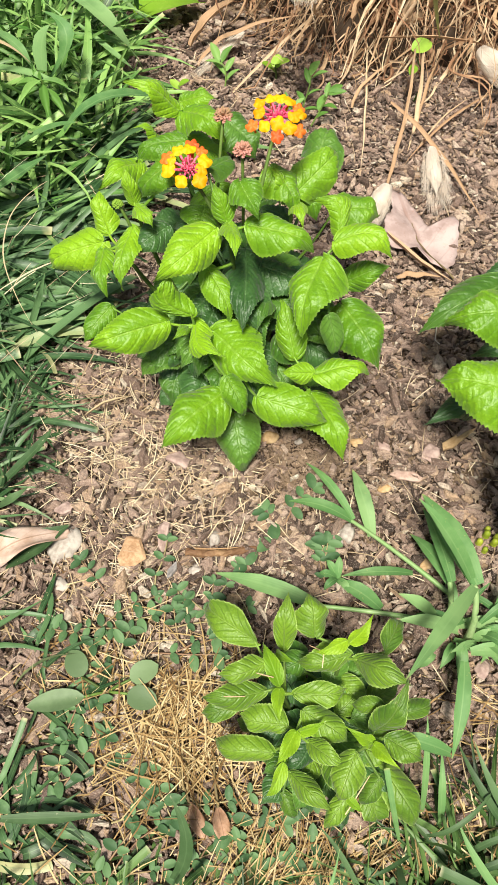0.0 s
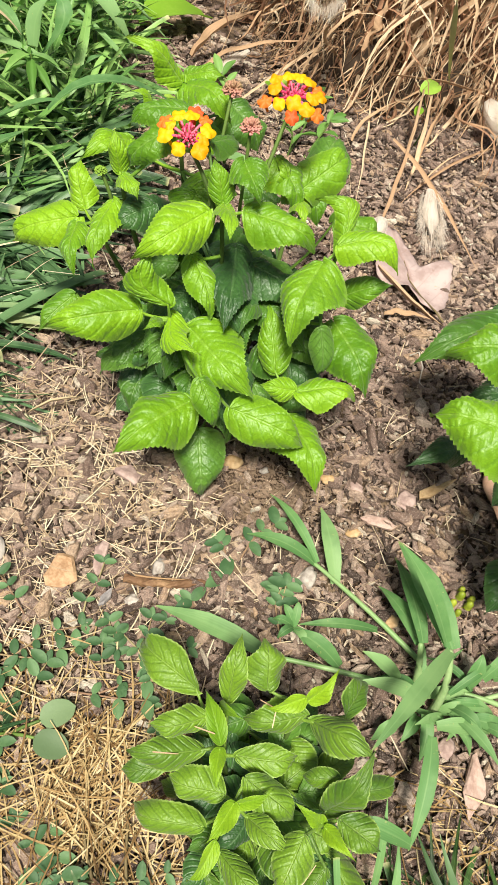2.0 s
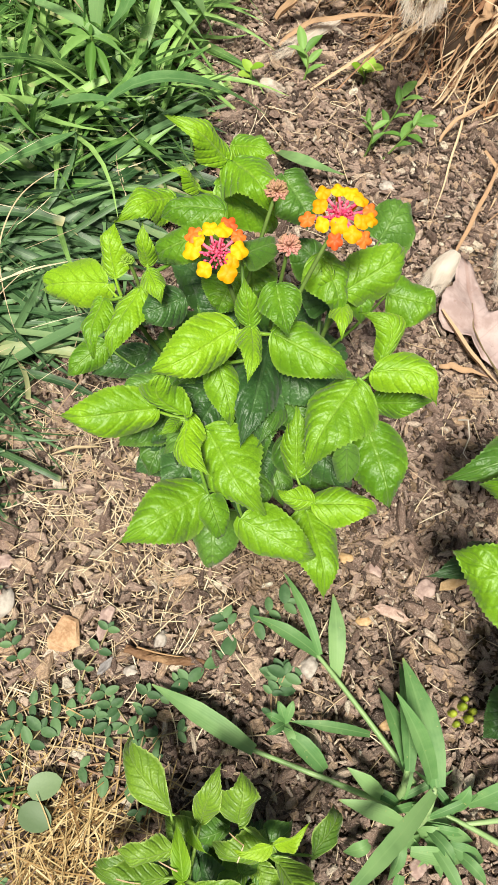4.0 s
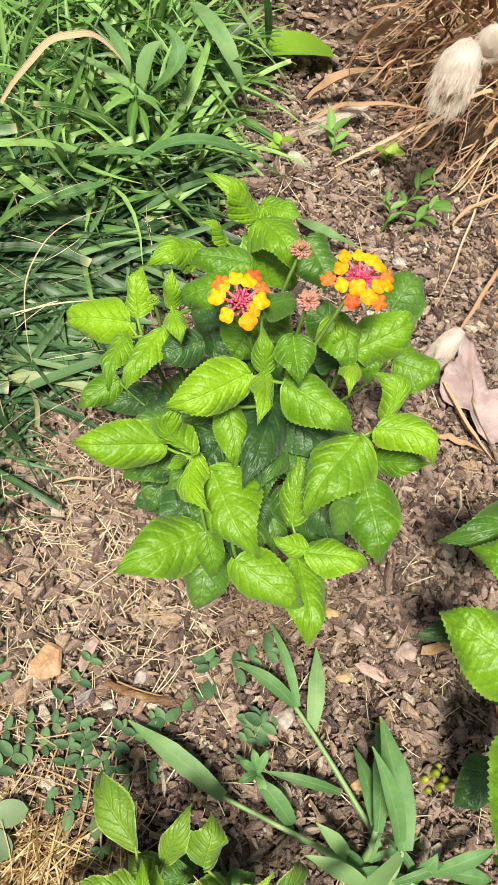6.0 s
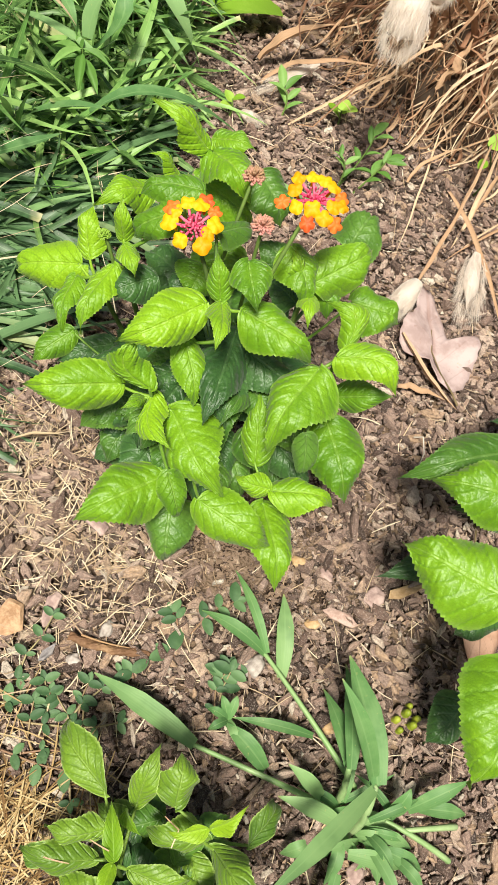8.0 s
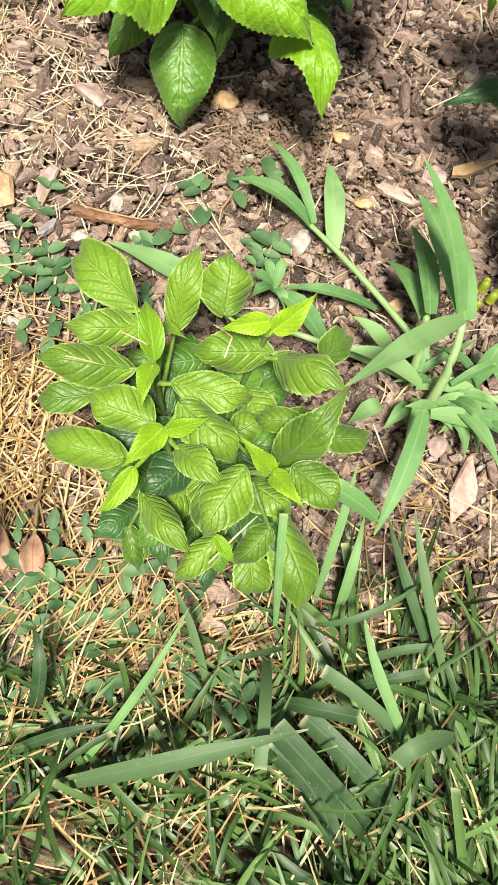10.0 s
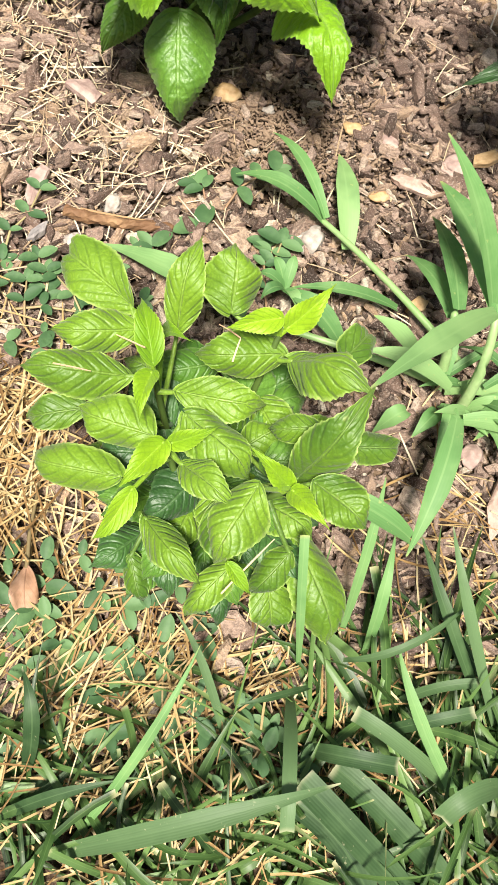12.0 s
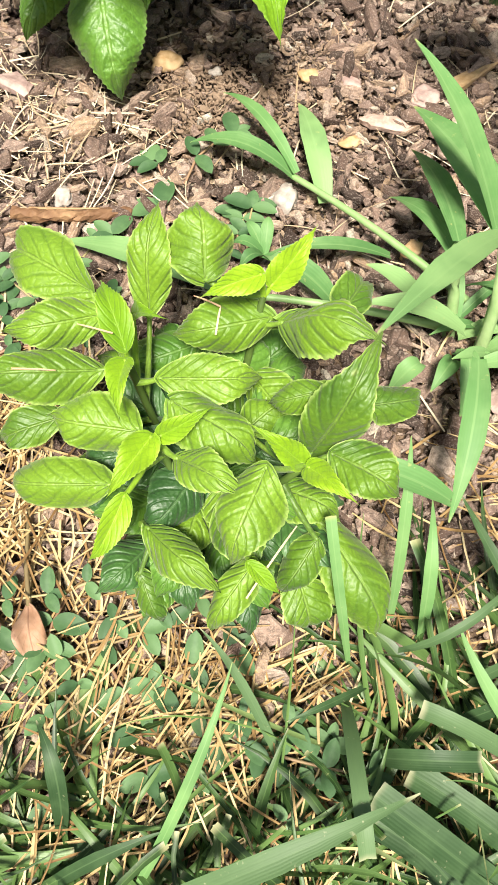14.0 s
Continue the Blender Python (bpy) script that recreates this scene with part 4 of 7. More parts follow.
WIDE, CUT, THIN = "tuft of broad green grass blades arching over turf", "tuft of broad mown grass blades with cut tips", "tuft of slender bright green grass blades"
broad("blade", CUT, (0.030, -0.018, 0.005), (0.070, -0.001, 0.035), (0.110, 0.016, 0.035), 0.0062, LAWN_ONE, False)
broad("blade", THIN, (0.036, -0.014, 0.000), (0.052, 0.016, 0.035), (0.062, 0.045, 0.045), 0.0030, CRAB, False)
broad("blade", CUT, (0.152, -0.018, 0.000), (0.124, 0.000, 0.015), (0.101, 0.015, 0.022), 0.0088, LAWN_ONE, True)
broad("blade", CUT, (0.135, -0.024, 0.000), (0.121, -0.004, 0.012), (0.101, 0.009, 0.015), 0.0081, LAWN_ONE, True)
broad("blade", CUT, (0.166, -0.015, 0.000), (0.137, 0.006, 0.012), (0.113, 0.021, 0.012), 0.0082, LAWN_ONE, True)
broad("blade", THIN, (0.097, 0.051, 0.010), (0.090, 0.066, 0.040), (0.086, 0.081, 0.055), 0.0030, CRAB, True)
broad("blade", CUT, (0.112, 0.064, 0.000), (0.109, 0.085, 0.040), (0.110, 0.107, 0.050), 0.0035, CRAB, False)
broad("blade", CUT, (0.121, 0.059, 0.000), (0.118, 0.073, 0.030), (0.119, 0.094, 0.035), 0.0041, CRAB, False)
broad("blade", THIN, (0.110, 0.053, 0.020), (0.127, 0.059, 0.035), (0.149, 0.079, 0.030), 0.0026, LAWN_ONE, False)
broad("blade", CUT, (0.162, 0.013, 0.000), (0.136, 0.037, 0.025), (0.125, 0.059, 0.030), 0.0044, CRAB, False)
broad("blade", CUT, (0.162, 0.017, 0.000), (0.134, 0.029, 0.020), (0.115, 0.037, 0.022), 0.0052, LAWN_ONE, True)
broad("blade", THIN, (0.104, 0.045, 0.005), (0.090, 0.038, 0.020), (0.078, 0.033, 0.020), 0.0023, LAWN_ONE, False)
broad("blade", CUT, (0.104, 0.025, 0.005), (0.115, 0.024, 0.020), (0.131, 0.024, 0.020), 0.0055, LAWN_ONE, True)
broad("blade", CUT, (0.097, 0.043, 0.000), (0.095, 0.021, 0.030), (0.097, 0.001, 0.030), 0.0044, LAWN_ONE, True)
broad("blade", CUT, (0.171, 0.025, 0.010), (0.154, 0.020, 0.025), (0.146, 0.012, 0.020), 0.0063, LAWN_ONE, True)
broad("blade", CUT, (0.125, 0.033, 0.000), (0.137, 0.038, 0.020), (0.153, 0.044, 0.025), 0.0039, LAWN_ONE, True)
broad("blade", THIN, (0.133, 0.044, 0.000), (0.142, 0.050, 0.015), (0.156, 0.054, 0.020), 0.0034, LAWN_ONE, True)
broad("blade", CUT, (0.171, 0.041, 0.000), (0.144, 0.069, 0.040), (0.133, 0.095, 0.050), 0.0043, LAWN_ONE, False)
broad("blade", CUT, (0.167, 0.045, 0.000), (0.141, 0.070, 0.030), (0.129, 0.098, 0.030), 0.0044, LAWN_ONE, False)
broad("blade", CUT, (0.017, 0.001, 0.000), (0.019, 0.017, 0.030), (0.012, 0.031, 0.030), 0.0047, LAWN_ONE, False)
broad("blade", THIN, (0.082, 0.014, 0.000), (0.067, 0.040, 0.020), (0.053, 0.056, 0.030), 0.0029, LAWN_ONE, False)
broad("blade", CUT, (0.011, -0.012, 0.000), (0.028, -0.002, 0.020), (0.047, 0.006, 0.025), 0.0037, LAWN_ONE, False)
broad("blade", CUT, (-0.025, 0.028, 0.000), (-0.014, 0.045, 0.030), (-0.022, 0.067, 0.050), 0.0071, LAWN_ONE, False)
broad("blade", CUT, (-0.114, 0.057, 0.020), (-0.087, 0.058, 0.020), (-0.059, 0.060, 0.020), 0.0059, LAWN_ONE, False)
broad("blade", CUT, (-0.160, 0.250, 0.010), (-0.128, 0.274, 0.030), (-0.116, 0.285, 0.040), 0.0066, LAWN_ONE, False)
broad("blade", CUT, (-0.158, 0.246, -0.000), (-0.141, 0.243, 0.020), (-0.131, 0.253, 0.020), 0.0066, LAWN_ONE, False)
broad("blade", WIDE, (-0.207, 0.563, 0.020), (-0.160, 0.550, 0.060), (-0.123, 0.538, 0.080), 0.0114, CRAB, False)
broad("blade", WIDE, (-0.140, 0.553, 0.060), (-0.093, 0.572, 0.080), (-0.034, 0.613, 0.030), 0.0111, CRAB, False)
broad("blade", WIDE, (-0.208, 0.493, 0.040), (-0.172, 0.499, 0.060), (-0.150, 0.525, 0.060), 0.0114, CRAB, False)
broad("blade", WIDE, (-0.165, 0.731, 0.070), (-0.122, 0.681, 0.080), (-0.090, 0.677, 0.030), 0.0160, CRAB, False)
broad("blade", WIDE, (-0.169, 0.622, 0.050), (-0.142, 0.629, 0.090), (-0.164, 0.652, 0.100), 0.0131, CRAB, False)
broad("blade", WIDE, (-0.165, 0.617, 0.070), (-0.162, 0.625, 0.090), (-0.154, 0.632, 0.100), 0.0143, CRAB, False)
broad("blade", WIDE, (-0.239, 0.648, 0.050), (-0.182, 0.615, 0.070), (-0.136, 0.601, 0.060), 0.0084, CRAB, False)
broad("blade", WIDE, (-0.213, 0.657, 0.080), (-0.182, 0.620, 0.090), (-0.172, 0.613, 0.070), 0.0083, CRAB, False)
broad("blade", WIDE, (-0.136, 0.622, 0.040), (-0.121, 0.606, 0.070), (-0.110, 0.620, 0.070), 0.0066, CRAB, False)
broad("blade", WIDE, (-0.148, 0.699, 0.060), (-0.113, 0.670, 0.050), (-0.096, 0.673, 0.030), 0.0057, CRAB, False)
broad("blade", WIDE, (-0.106, 0.731, 0.100), (-0.106, 0.769, 0.050), (-0.105, 0.774, 0.020), 0.0072, CRAB, False)
broad("blade", WIDE, (-0.139, 0.748, 0.080), (-0.105, 0.742, 0.050), (-0.064, 0.745, 0.010), 0.0053, CRAB, False)
broad("blade", WIDE, (-0.022, 0.611, 0.000), (-0.001, 0.587, 0.020), (0.034, 0.594, 0.010), 0.0111, CRAB, False)
broad("blade", WIDE, (-0.184, 0.468, 0.000), (-0.154, 0.477, 0.030), (-0.116, 0.503, 0.040), 0.0067, CRAB, False)
broad("blade", CUT, (-0.147, 0.206, 0.000), (-0.124, 0.216, 0.010), (-0.103, 0.230, 0.010), 0.0178, LAWN_ONE, False)

# ---- dry ornamental grass clump ----


def strand_set(n, cx, cy, r0, reach, top, wide, droop, lo=-3.6, hi=0.6):
    """Dead leaves that rise from a crown, arch over and hang down."""
    a = RNG.uniform(lo, hi, n)
    b = RNG.uniform(0, 1, n) ** 0.5 * r0
    c = RNG.uniform(0, 2 * np.pi, n)
    px, py = cx + b * np.cos(c), cy + b * np.sin(c)
    K = 22
    t = np.linspace(0, 1, K)[None]
    far = (RNG.uniform(0.35, 1.0, n) * reach)[:, None]
    high = (RNG.uniform(0.3, 1.0, n) * top)[:, None]
    r = far * (t**0.85)
    z = high * np.sin(np.pi * np.clip(t * 0.62 + 0.02, 0, 1)) - droop * RNG.uniform(0.2, 1.3, (n, 1)) * np.clip(t - 0.55, 0, 1) ** 1.5 * 3.0 * high
    wob = RNG.normal(0, 0.25, (n, 1)) * t + 0.06 * np.sin(t * RNG.uniform(6, 16, (n, 1)) + RNG.uniform(0, 6, (n, 1))) * t
    X = px[:, None] + r * np.cos(a[:, None] + wob)
    Y = py[:, None] + r * np.sin(a[:, None] + wob)
    curl = 0.014 * np.sin(t * RNG.uniform(5, 18, (n, 1)) + RNG.uniform(0, 6, (n, 1)))
    Z = np.maximum(z + curl * t, 0.004 + 0.01 * RNG.uniform(0, 1, (n, 1)))
    paths = np.stack([X + curl * t, Y, Z], -1)
    w = (RNG.uniform(0.4, 1.3, n) * wide)[:, None] * (np.clip(1.15 - t, 0.15, 1))
    return ribbons(paths, w, sides_of(paths, RNG.normal(0, 0.9, n)), 0.5)


clump = thing("ornamental_grass", (CLUMP[0], CLUMP[1], 0), "dead tan ornamental grass clump with drooping dry leaves", "ornamental grass")
def frizz(n, rx, ry):
    """Curled, broken leaf ends that hang round the skirt of the clump."""
    a = RNG.uniform(-3.5, 0.4, n)
    k = RNG.uniform(0.70, 1.08, n)
    px, py = rx * k * np.cos(a), ry * k * np.sin(a)
    high = np.clip(0.115 - 0.10 * (k - 0.70) / 0.38, 0.012, 1) * RNG.uniform(0.5, 1.1, n)
    K = 20
    t = np.linspace(0, 1, K)[None]
    amp, turns, ph = RNG.uniform(0.002, 0.007, (n, 1)), RNG.uniform(2, 11, (n, 1)), RNG.uniform(0, 6, (n, 1))
    ln = RNG.uniform(0.02, 0.075, (n, 1))
    way = (a + RNG.normal(0, 0.9, n))[:, None]
    flat = RNG.uniform(0.2, 1.0, (n, 1))
    X = px[:, None] + np.cos(way) * ln * t * flat + amp * np.sin(turns * t + ph) * t**0.5
    Y = py[:, None] + np.sin(way) * ln * t * flat + amp * np.cos(turns * t + ph) * t**0.5
    Z = np.maximum(high[:, None] - ln * t * (1.1 - flat * 0.8) + 0.7 * amp * np.sin(turns * t * 1.2), 0.003 + 0.006 * RNG.uniform(0, 1, (n, 1)))
    paths = np.stack([X, Y, Z], -1)
    w = (RNG.lognormal(math.log(0.0017), 0.6, n))[:, None] * np.clip(1.2 - t, 0.2, 1)
    return ribbons(paths, w, sides_of(paths, RNG.normal(0, 0.9, n)), 0.6)


v, f, uv = frizz(1000, 0.165, 0.140)
tagged(part("curled_skirt", mesh_of("curled_skirt", v, f, uv), THATCH, clump, "", clump.location), kind="stuff")
for count, r0, reach, top, wide, droop, nm in ((380, 0.11, 0.16, 0.17, 0.0050, 1.0, "dry_leaves"), (380, 0.12, 0.12, 0.12, 0.0026, 0.9, "old_thatch"), (240, 0.10, 0.17, 0.19, 0.0085, 1.1, "broad_dry_leaves"), (420, 0.11, 0.18, 0.18, 0.0060, 1.0, "rear_dry_leaves")):
    v, f, uv = strand_set(count, 0, 0, r0, reach, top, wide, droop, *((0.6, 2.7) if nm[0] == "r" else (-3.6, 0.6)))
    tagged(part(nm, mesh_of(nm, v, f, uv), THATCH, clump, "", clump.location), kind="stuff")


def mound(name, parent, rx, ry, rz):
    """The dense heart of the clump, coloured near black to paint its inner shade."""
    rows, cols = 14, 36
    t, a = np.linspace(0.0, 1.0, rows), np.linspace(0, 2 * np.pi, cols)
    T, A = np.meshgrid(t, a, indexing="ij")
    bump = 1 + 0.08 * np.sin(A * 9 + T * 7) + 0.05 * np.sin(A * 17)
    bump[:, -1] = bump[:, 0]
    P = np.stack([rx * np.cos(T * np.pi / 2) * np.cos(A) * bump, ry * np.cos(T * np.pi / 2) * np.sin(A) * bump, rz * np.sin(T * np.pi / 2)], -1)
    return part(name, mesh_of(name, P.reshape(-1, 3), grid_faces(rows, cols), np.stack([A * 3, T], -1).reshape(-1, 2)), CROWN_SHADE, parent, "matted crown of the clump, painted near black as inner shade", parent.location)


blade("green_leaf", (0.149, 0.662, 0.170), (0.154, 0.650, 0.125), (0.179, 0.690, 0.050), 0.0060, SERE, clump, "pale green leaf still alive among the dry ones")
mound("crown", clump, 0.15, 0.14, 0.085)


DRY_TWIST = [0.5 * math.sin(i * 2.3) for i in range(40)]


def dry_stalk(p0, p1, p2, width, label="single bent dry tan grass leaf on the mulch"):
    ob = blade("dry_grass_leaf", p0, p1, p2, width * 1.1, THATCH_ONE, None, label, False, 1.0, 26, DRY_TWIST.pop(), 0.0008 if width > 0.004 else 0.0004)
    if label[0] == "w":
        ob.data.materials[0] = PALE_ONE
    return tagged(ob, label, "dry grass", "loose dry grass leaves")


dry_stalk((0.1210, 0.4880, 0.016), (0.1470, 0.4610, 0.01), (0.1720, 0.4430, 0.008), 0.0050)
dry_stalk((0.1280, 0.4480, 0.006), (0.1410, 0.4480, 0.01), (0.1630, 0.4490, 0.007), 0.0042)
dry_stalk((0.1240, 0.5370, 0.02), (0.1360, 0.5820, 0.024), (0.1540, 0.6560, 0.035), 0.0030)
dry_stalk((0.235, 0.673, 0.012), (0.184, 0.630, 0.010), (0.143, 0.577, 0.006), 0.0022)
dry_stalk((0.133, 0.632, 0.030), (0.172, 0.592, 0.014), (0.204, 0.513, 0.006), 0.0036)
dry_stalk((0.160, 0.665, 0.055), (0.160, 0.642, 0.012), (0.149, 0.598, 0.004), 0.0036)
dry_stalk((0.152, 0.664, 0.060), (0.150, 0.640, 0.016), (0.141, 0.603, 0.004), 0.0028)
dry_stalk((0.182, 0.673, 0.055), (0.171, 0.666, 0.020), (0.161, 0.630, 0.004), 0.0034)
dry_stalk((0.127, 0.695, 0.050), (0.189, 0.685, 0.055), (0.236, 0.700, 0.035), 0.0034)
dry_stalk((0.204, 0.666, 0.060), (0.218, 0.666, 0.020), (0.223, 0.634, 0.004), 0.0017)
dry_stalk((0.119, 0.724, 0.020), (0.113, 0.638, 0.015), (0.105, 0.565, 0.008), 0.0017)
dry_stalk((0.160, 0.603, 0.006), (0.184, 0.628, 0.020), (0.214, 0.655, 0.022), 0.0020)
dry_stalk((-0.044, 0.720, 0.006), (-0.008, 0.734, 0.030), (0.063, 0.732, 0.050), 0.0043)
dry_stalk((-0.052, 0.747, 0.008), (-0.030, 0.752, 0.034), (0.004, 0.758, 0.055), 0.0100)
dry_stalk((-0.033, 0.820, 0.030), (-0.010, 0.726, 0.100), (0.009, 0.711, 0.140), 0.0071)
dry_stalk((-0.009, 0.680, 0.005), (0.041, 0.724, 0.030), (0.084, 0.751, 0.050), 0.0027)
dry_stalk((0.103, 0.657, 0.006), (0.115, 0.673, 0.020), (0.147, 0.698, 0.030), 0.0036)
dry_stalk((0.100, 0.707, 0.060), (0.108, 0.714, 0.080), (0.112, 0.725, 0.100), 0.0071)
dry_stalk((-0.251, 0.560, 0.060), (-0.212, 0.597, 0.105), (-0.172, 0.612, 0.080), 0.0050, "withered pale tan grass leaf lying over the turf")
dry_stalk((-0.231, 0.519, 0.060), (-0.210, 0.540, 0.068), (-0.188, 0.557, 0.070), 0.0013, "withered pale tan grass leaf lying over the turf")
dry_stalk((-0.171, 0.403, 0.040), (-0.146, 0.422, 0.042), (-0.121, 0.445, 0.034), 0.0012, "withered pale tan grass leaf lying over the turf")
dry_stalk((-0.145, 0.495, 0.060), (-0.172, 0.440, 0.050), (-0.142, 0.376, 0.020), 0.0010, "withered pale tan grass leaf lying over the turf")
dry_stalk((-0.103, 0.314, 0.010), (-0.086, 0.319, 0.020), (-0.070, 0.324, 0.020), 0.0025, "withered pale tan grass leaf lying over the turf")


def plume(p0, p1, thick, label, hairs=2600, level=1.0, core=0.56, loose=0.22):
    """A feathery seed head: a slim stalk with tufts of soft bristles that fray at the end."""
    p0, p1 = np.asarray(p0, float), np.asarray(p1, float)
    axis = p1 - p0
    ln = np.linalg.norm(axis)
    axis /= ln
    s = np.cross(axis, (0.2, 0.1, 1.0))
    s /= np.linalg.norm(s)
    b = np.cross(s, axis)
    root = thing("seed_plume", p0, label, "seed head", "dry seed plumes")
    along, around = np.linspace(0, 1, 16), np.linspace(0, 2 * np.pi, 15)
    T, A = np.meshgrid(along, around, indexing="ij")
    fat = thick * core * np.sin(np.pi * np.clip(T * 0.80 + 0.12, 0, 1)) ** 0.8 * (1 + 0.10 * np.sin(A * 3 + T * 7)) * np.clip((0.9 - T) * 3, 0.02, 1)
    P = T[..., None] * ln * 0.9 * axis + fat[..., None] * (np.cos(A)[..., None] * s + np.sin(A)[..., None] * b * level)
    part("core", mesh_of("core", P.reshape(-1, 3), grid_faces(16, 15), np.stack([A, T], -1).reshape(-1, 2)), FLUFF, root, "", p0)
    tufts = max(hairs // 26, 8)
    which = RNG.integers(0, tufts, hairs)
    t = np.clip(RNG.uniform(0.0, 0.86, tufts)[which] + RNG.normal(0, 0.03, hairs), 0, 0.9)
    a = RNG.uniform(0, 2 * np.pi, tufts)[which] + RNG.normal(0, 0.45, hairs)
    girth = thick * 0.50 * np.sin(np.pi * np.clip(t * 0.78 + 0.16, 0, 1)) ** 0.8
    way = np.cos(a)[:, None] * s + np.sin(a)[:, None] * b * level
    k = np.linspace(0, 1, 5)[None, :, None]
    start = (t * ln)[:, None, None] * axis
    splay = RNG.uniform(-0.10, loose, tufts)[which][:, None, None]
    paths = start + way[:, None] * girth[:, None, None] * RNG.uniform(0.98, 1.16, (hairs, 1, 1)) * (0.98 + splay * k) + axis * (k**1.2) * RNG.uniform(0.06, 0.20 + 0.16 * t[:, None, None]) * ln + RNG.normal(0, 0.07, (hairs, 1, 3)) * thick * k**2
    w = np.broadcast_to(np.array([0.6, 1.0, 0.8, 0.5, 0.12]) * thick * 0.011, (hairs, 5))
    v, f, uv = ribbons(paths, w, sides_of(paths, RNG.uniform(-1.5, 1.5, hairs)), 0.3)
    tagged(part("bristles", mesh_of("bristles", v, f, uv), FLUFF, root, "", p0), kind="stuff")
    return root


plume((0.054, 0.662, 0.152), (0.050, 0.606, 0.140), 0.026, "soft cream seed plume hanging from dry grass")
plume((0.072, 0.692, 0.150), (0.067, 0.662, 0.152), 0.020, "pale fluffy seed plume beside another plume")
plume((0.1690, 0.5930, 0.014), (0.1670, 0.5230, 0.01), 0.019, "cream seed plume lying on the mulch", 1500, 0.5, 0.36, 0.6)
plume((0.216, 0.690, 0.042), (0.246, 0.655, 0.030), 0.018, "pinkish white seed plume on a bent stalk")
plume((0.1240, 0.5350, 0.022), (0.1080, 0.4980, 0.014), 0.0150, "short blunt pinkish seed plume")
plume((0.000, 0.749, 0.022), (-0.048, 0.704, 0.006), 0.011, "flat ragged cream seed plume on the mulch", 1300, 0.45, 0.36, 0.6)
plume((-0.050, 0.675, 0.006), (-0.030, 0.668, 0.006), 0.009, "small white tuft of seed fluff")
plume((0.125, 0.80, 0.15), (0.085, 0.76, 0.13), 0.028, "round cream seed plume in dry leaves")

# ---- the large lantana ----
LEAFY = "bushy lantana with lime green quilted leaves and two orange flowers"
big = Shrub("lantana", (0.014, 0.345, 0.0), LEAFY, "lantana plant")
big.stem((-0.066, 0.362, 0.128), 0.0019, 0.0011, (-0.012, 0.004, 0.01))
big.stem((-0.050, 0.357, 0.160), 0.0019, 0.0011, (-0.012, 0.0, 0.012))
big.stem((-0.030, 0.415, 0.175), 0.0019, 0.0011, (-0.008, 0.01, 0.012))
big.stem((0.002, 0.334, 0.170), 0.0019, 0.0011, (0.0, 0.004, 0.0))
big.stem((0.038, 0.376, 0.150), 0.0019, 0.0011, (0.006, 0.008, 0.0))
big.stem((0.062, 0.342, 0.150), 0.0019, 0.0011, (0.012, 0.0, 0.0))
big.stem((-0.018, 0.310, 0.118), 0.0019, 0.0011, (-0.008, -0.008, 0.0))
big.stem((0.050, 0.296, 0.090), 0.0019, 0.0011, (0.012, -0.01, 0.01))
big.stem((0.010, 0.300, 0.080), 0.0019, 0.0011, (0.0, -0.01, 0.01))
big.stem((-0.030, 0.335, 0.050), 0.0019, 0.0011, (-0.01, 0.0, 0.01))
big.leaf(YOUNG, -0.078, 0.373, 0.120, -0.120, 0.380, 0.089, 0.0258, 0.15, 18)
big.leaf(YOUNG, -0.074, 0.375, 0.125, -0.080, 0.397, 0.141, 0.0165, 0.19, 18)
big.leaf(YOUNG, -0.054, 0.354, 0.151, -0.059, 0.320, 0.137, 0.0165, 0.19, -18)
big.leaf(YOUNG, -0.074, 0.356, 0.131, -0.071, 0.327, 0.123, 0.0165, 0.19, -17)
big.leaf(YOUNG, -0.051, 0.359, 0.164, -0.055, 0.366, 0.184, 0.0103, 0.19, 13)
big.leaf(YOUNG, -0.049, 0.354, 0.167, -0.039, 0.339, 0.166, 0.0114, 0.19, 9)
big.leaf(YOUNG, -0.056, 0.422, 0.139, -0.078, 0.395, 0.144, 0.0217, 0.19, 7)
big.leaf(GREEN, -0.021, 0.375, 0.194, -0.049, 0.370, 0.184, 0.0186, 0.19, -8)
big.leaf(GREEN, -0.027, 0.362, 0.192, -0.047, 0.362, 0.165, 0.0186, 0.19, 4)
big.leaf(YOUNG, -0.028, 0.413, 0.184, -0.054, 0.406, 0.208, 0.0176, 0.17, 4)
big.leaf(YOUNG, -0.026, 0.415, 0.182, 0.000, 0.392, 0.180, 0.0258, 0.25, 3)
big.leaf(YOUNG, -0.039, 0.404, 0.170, -0.053, 0.397, 0.185, 0.0103, 0.19, -14)
big.leaf(YOUNG, -0.028, 0.426, 0.180, -0.006, 0.422, 0.185, 0.0176, 0.19, -3)
big.leaf(GREEN, -0.030, 0.408, 0.170, 0.001, 0.414, 0.140, 0.0217, 0.19, -4)
big.leaf(YOUNG, 0.002, 0.333, 0.176, -0.005, 0.345, 0.191, 0.0124, 0.19, 9)
big.leaf(YOUNG, 0.003, 0.332, 0.176, 0.008, 0.303, 0.183, 0.0124, 0.10, 20)
big.leaf(YOUNG, -0.005, 0.333, 0.170, -0.037, 0.307, 0.158, 0.0248, 0.19, 18)
big.leaf(YOUNG, 0.013, 0.334, 0.173, 0.050, 0.328, 0.161, 0.0238, 0.19, 2)
big.leaf(GREEN, 0.009, 0.345, 0.192, 0.019, 0.326, 0.186, 0.0186, 0.10, -2, fold=0.3)
big.leaf(OLD_SHADED, -0.008, 0.366, 0.130, -0.034, 0.378, 0.130, 0.021, 0.19, -9)
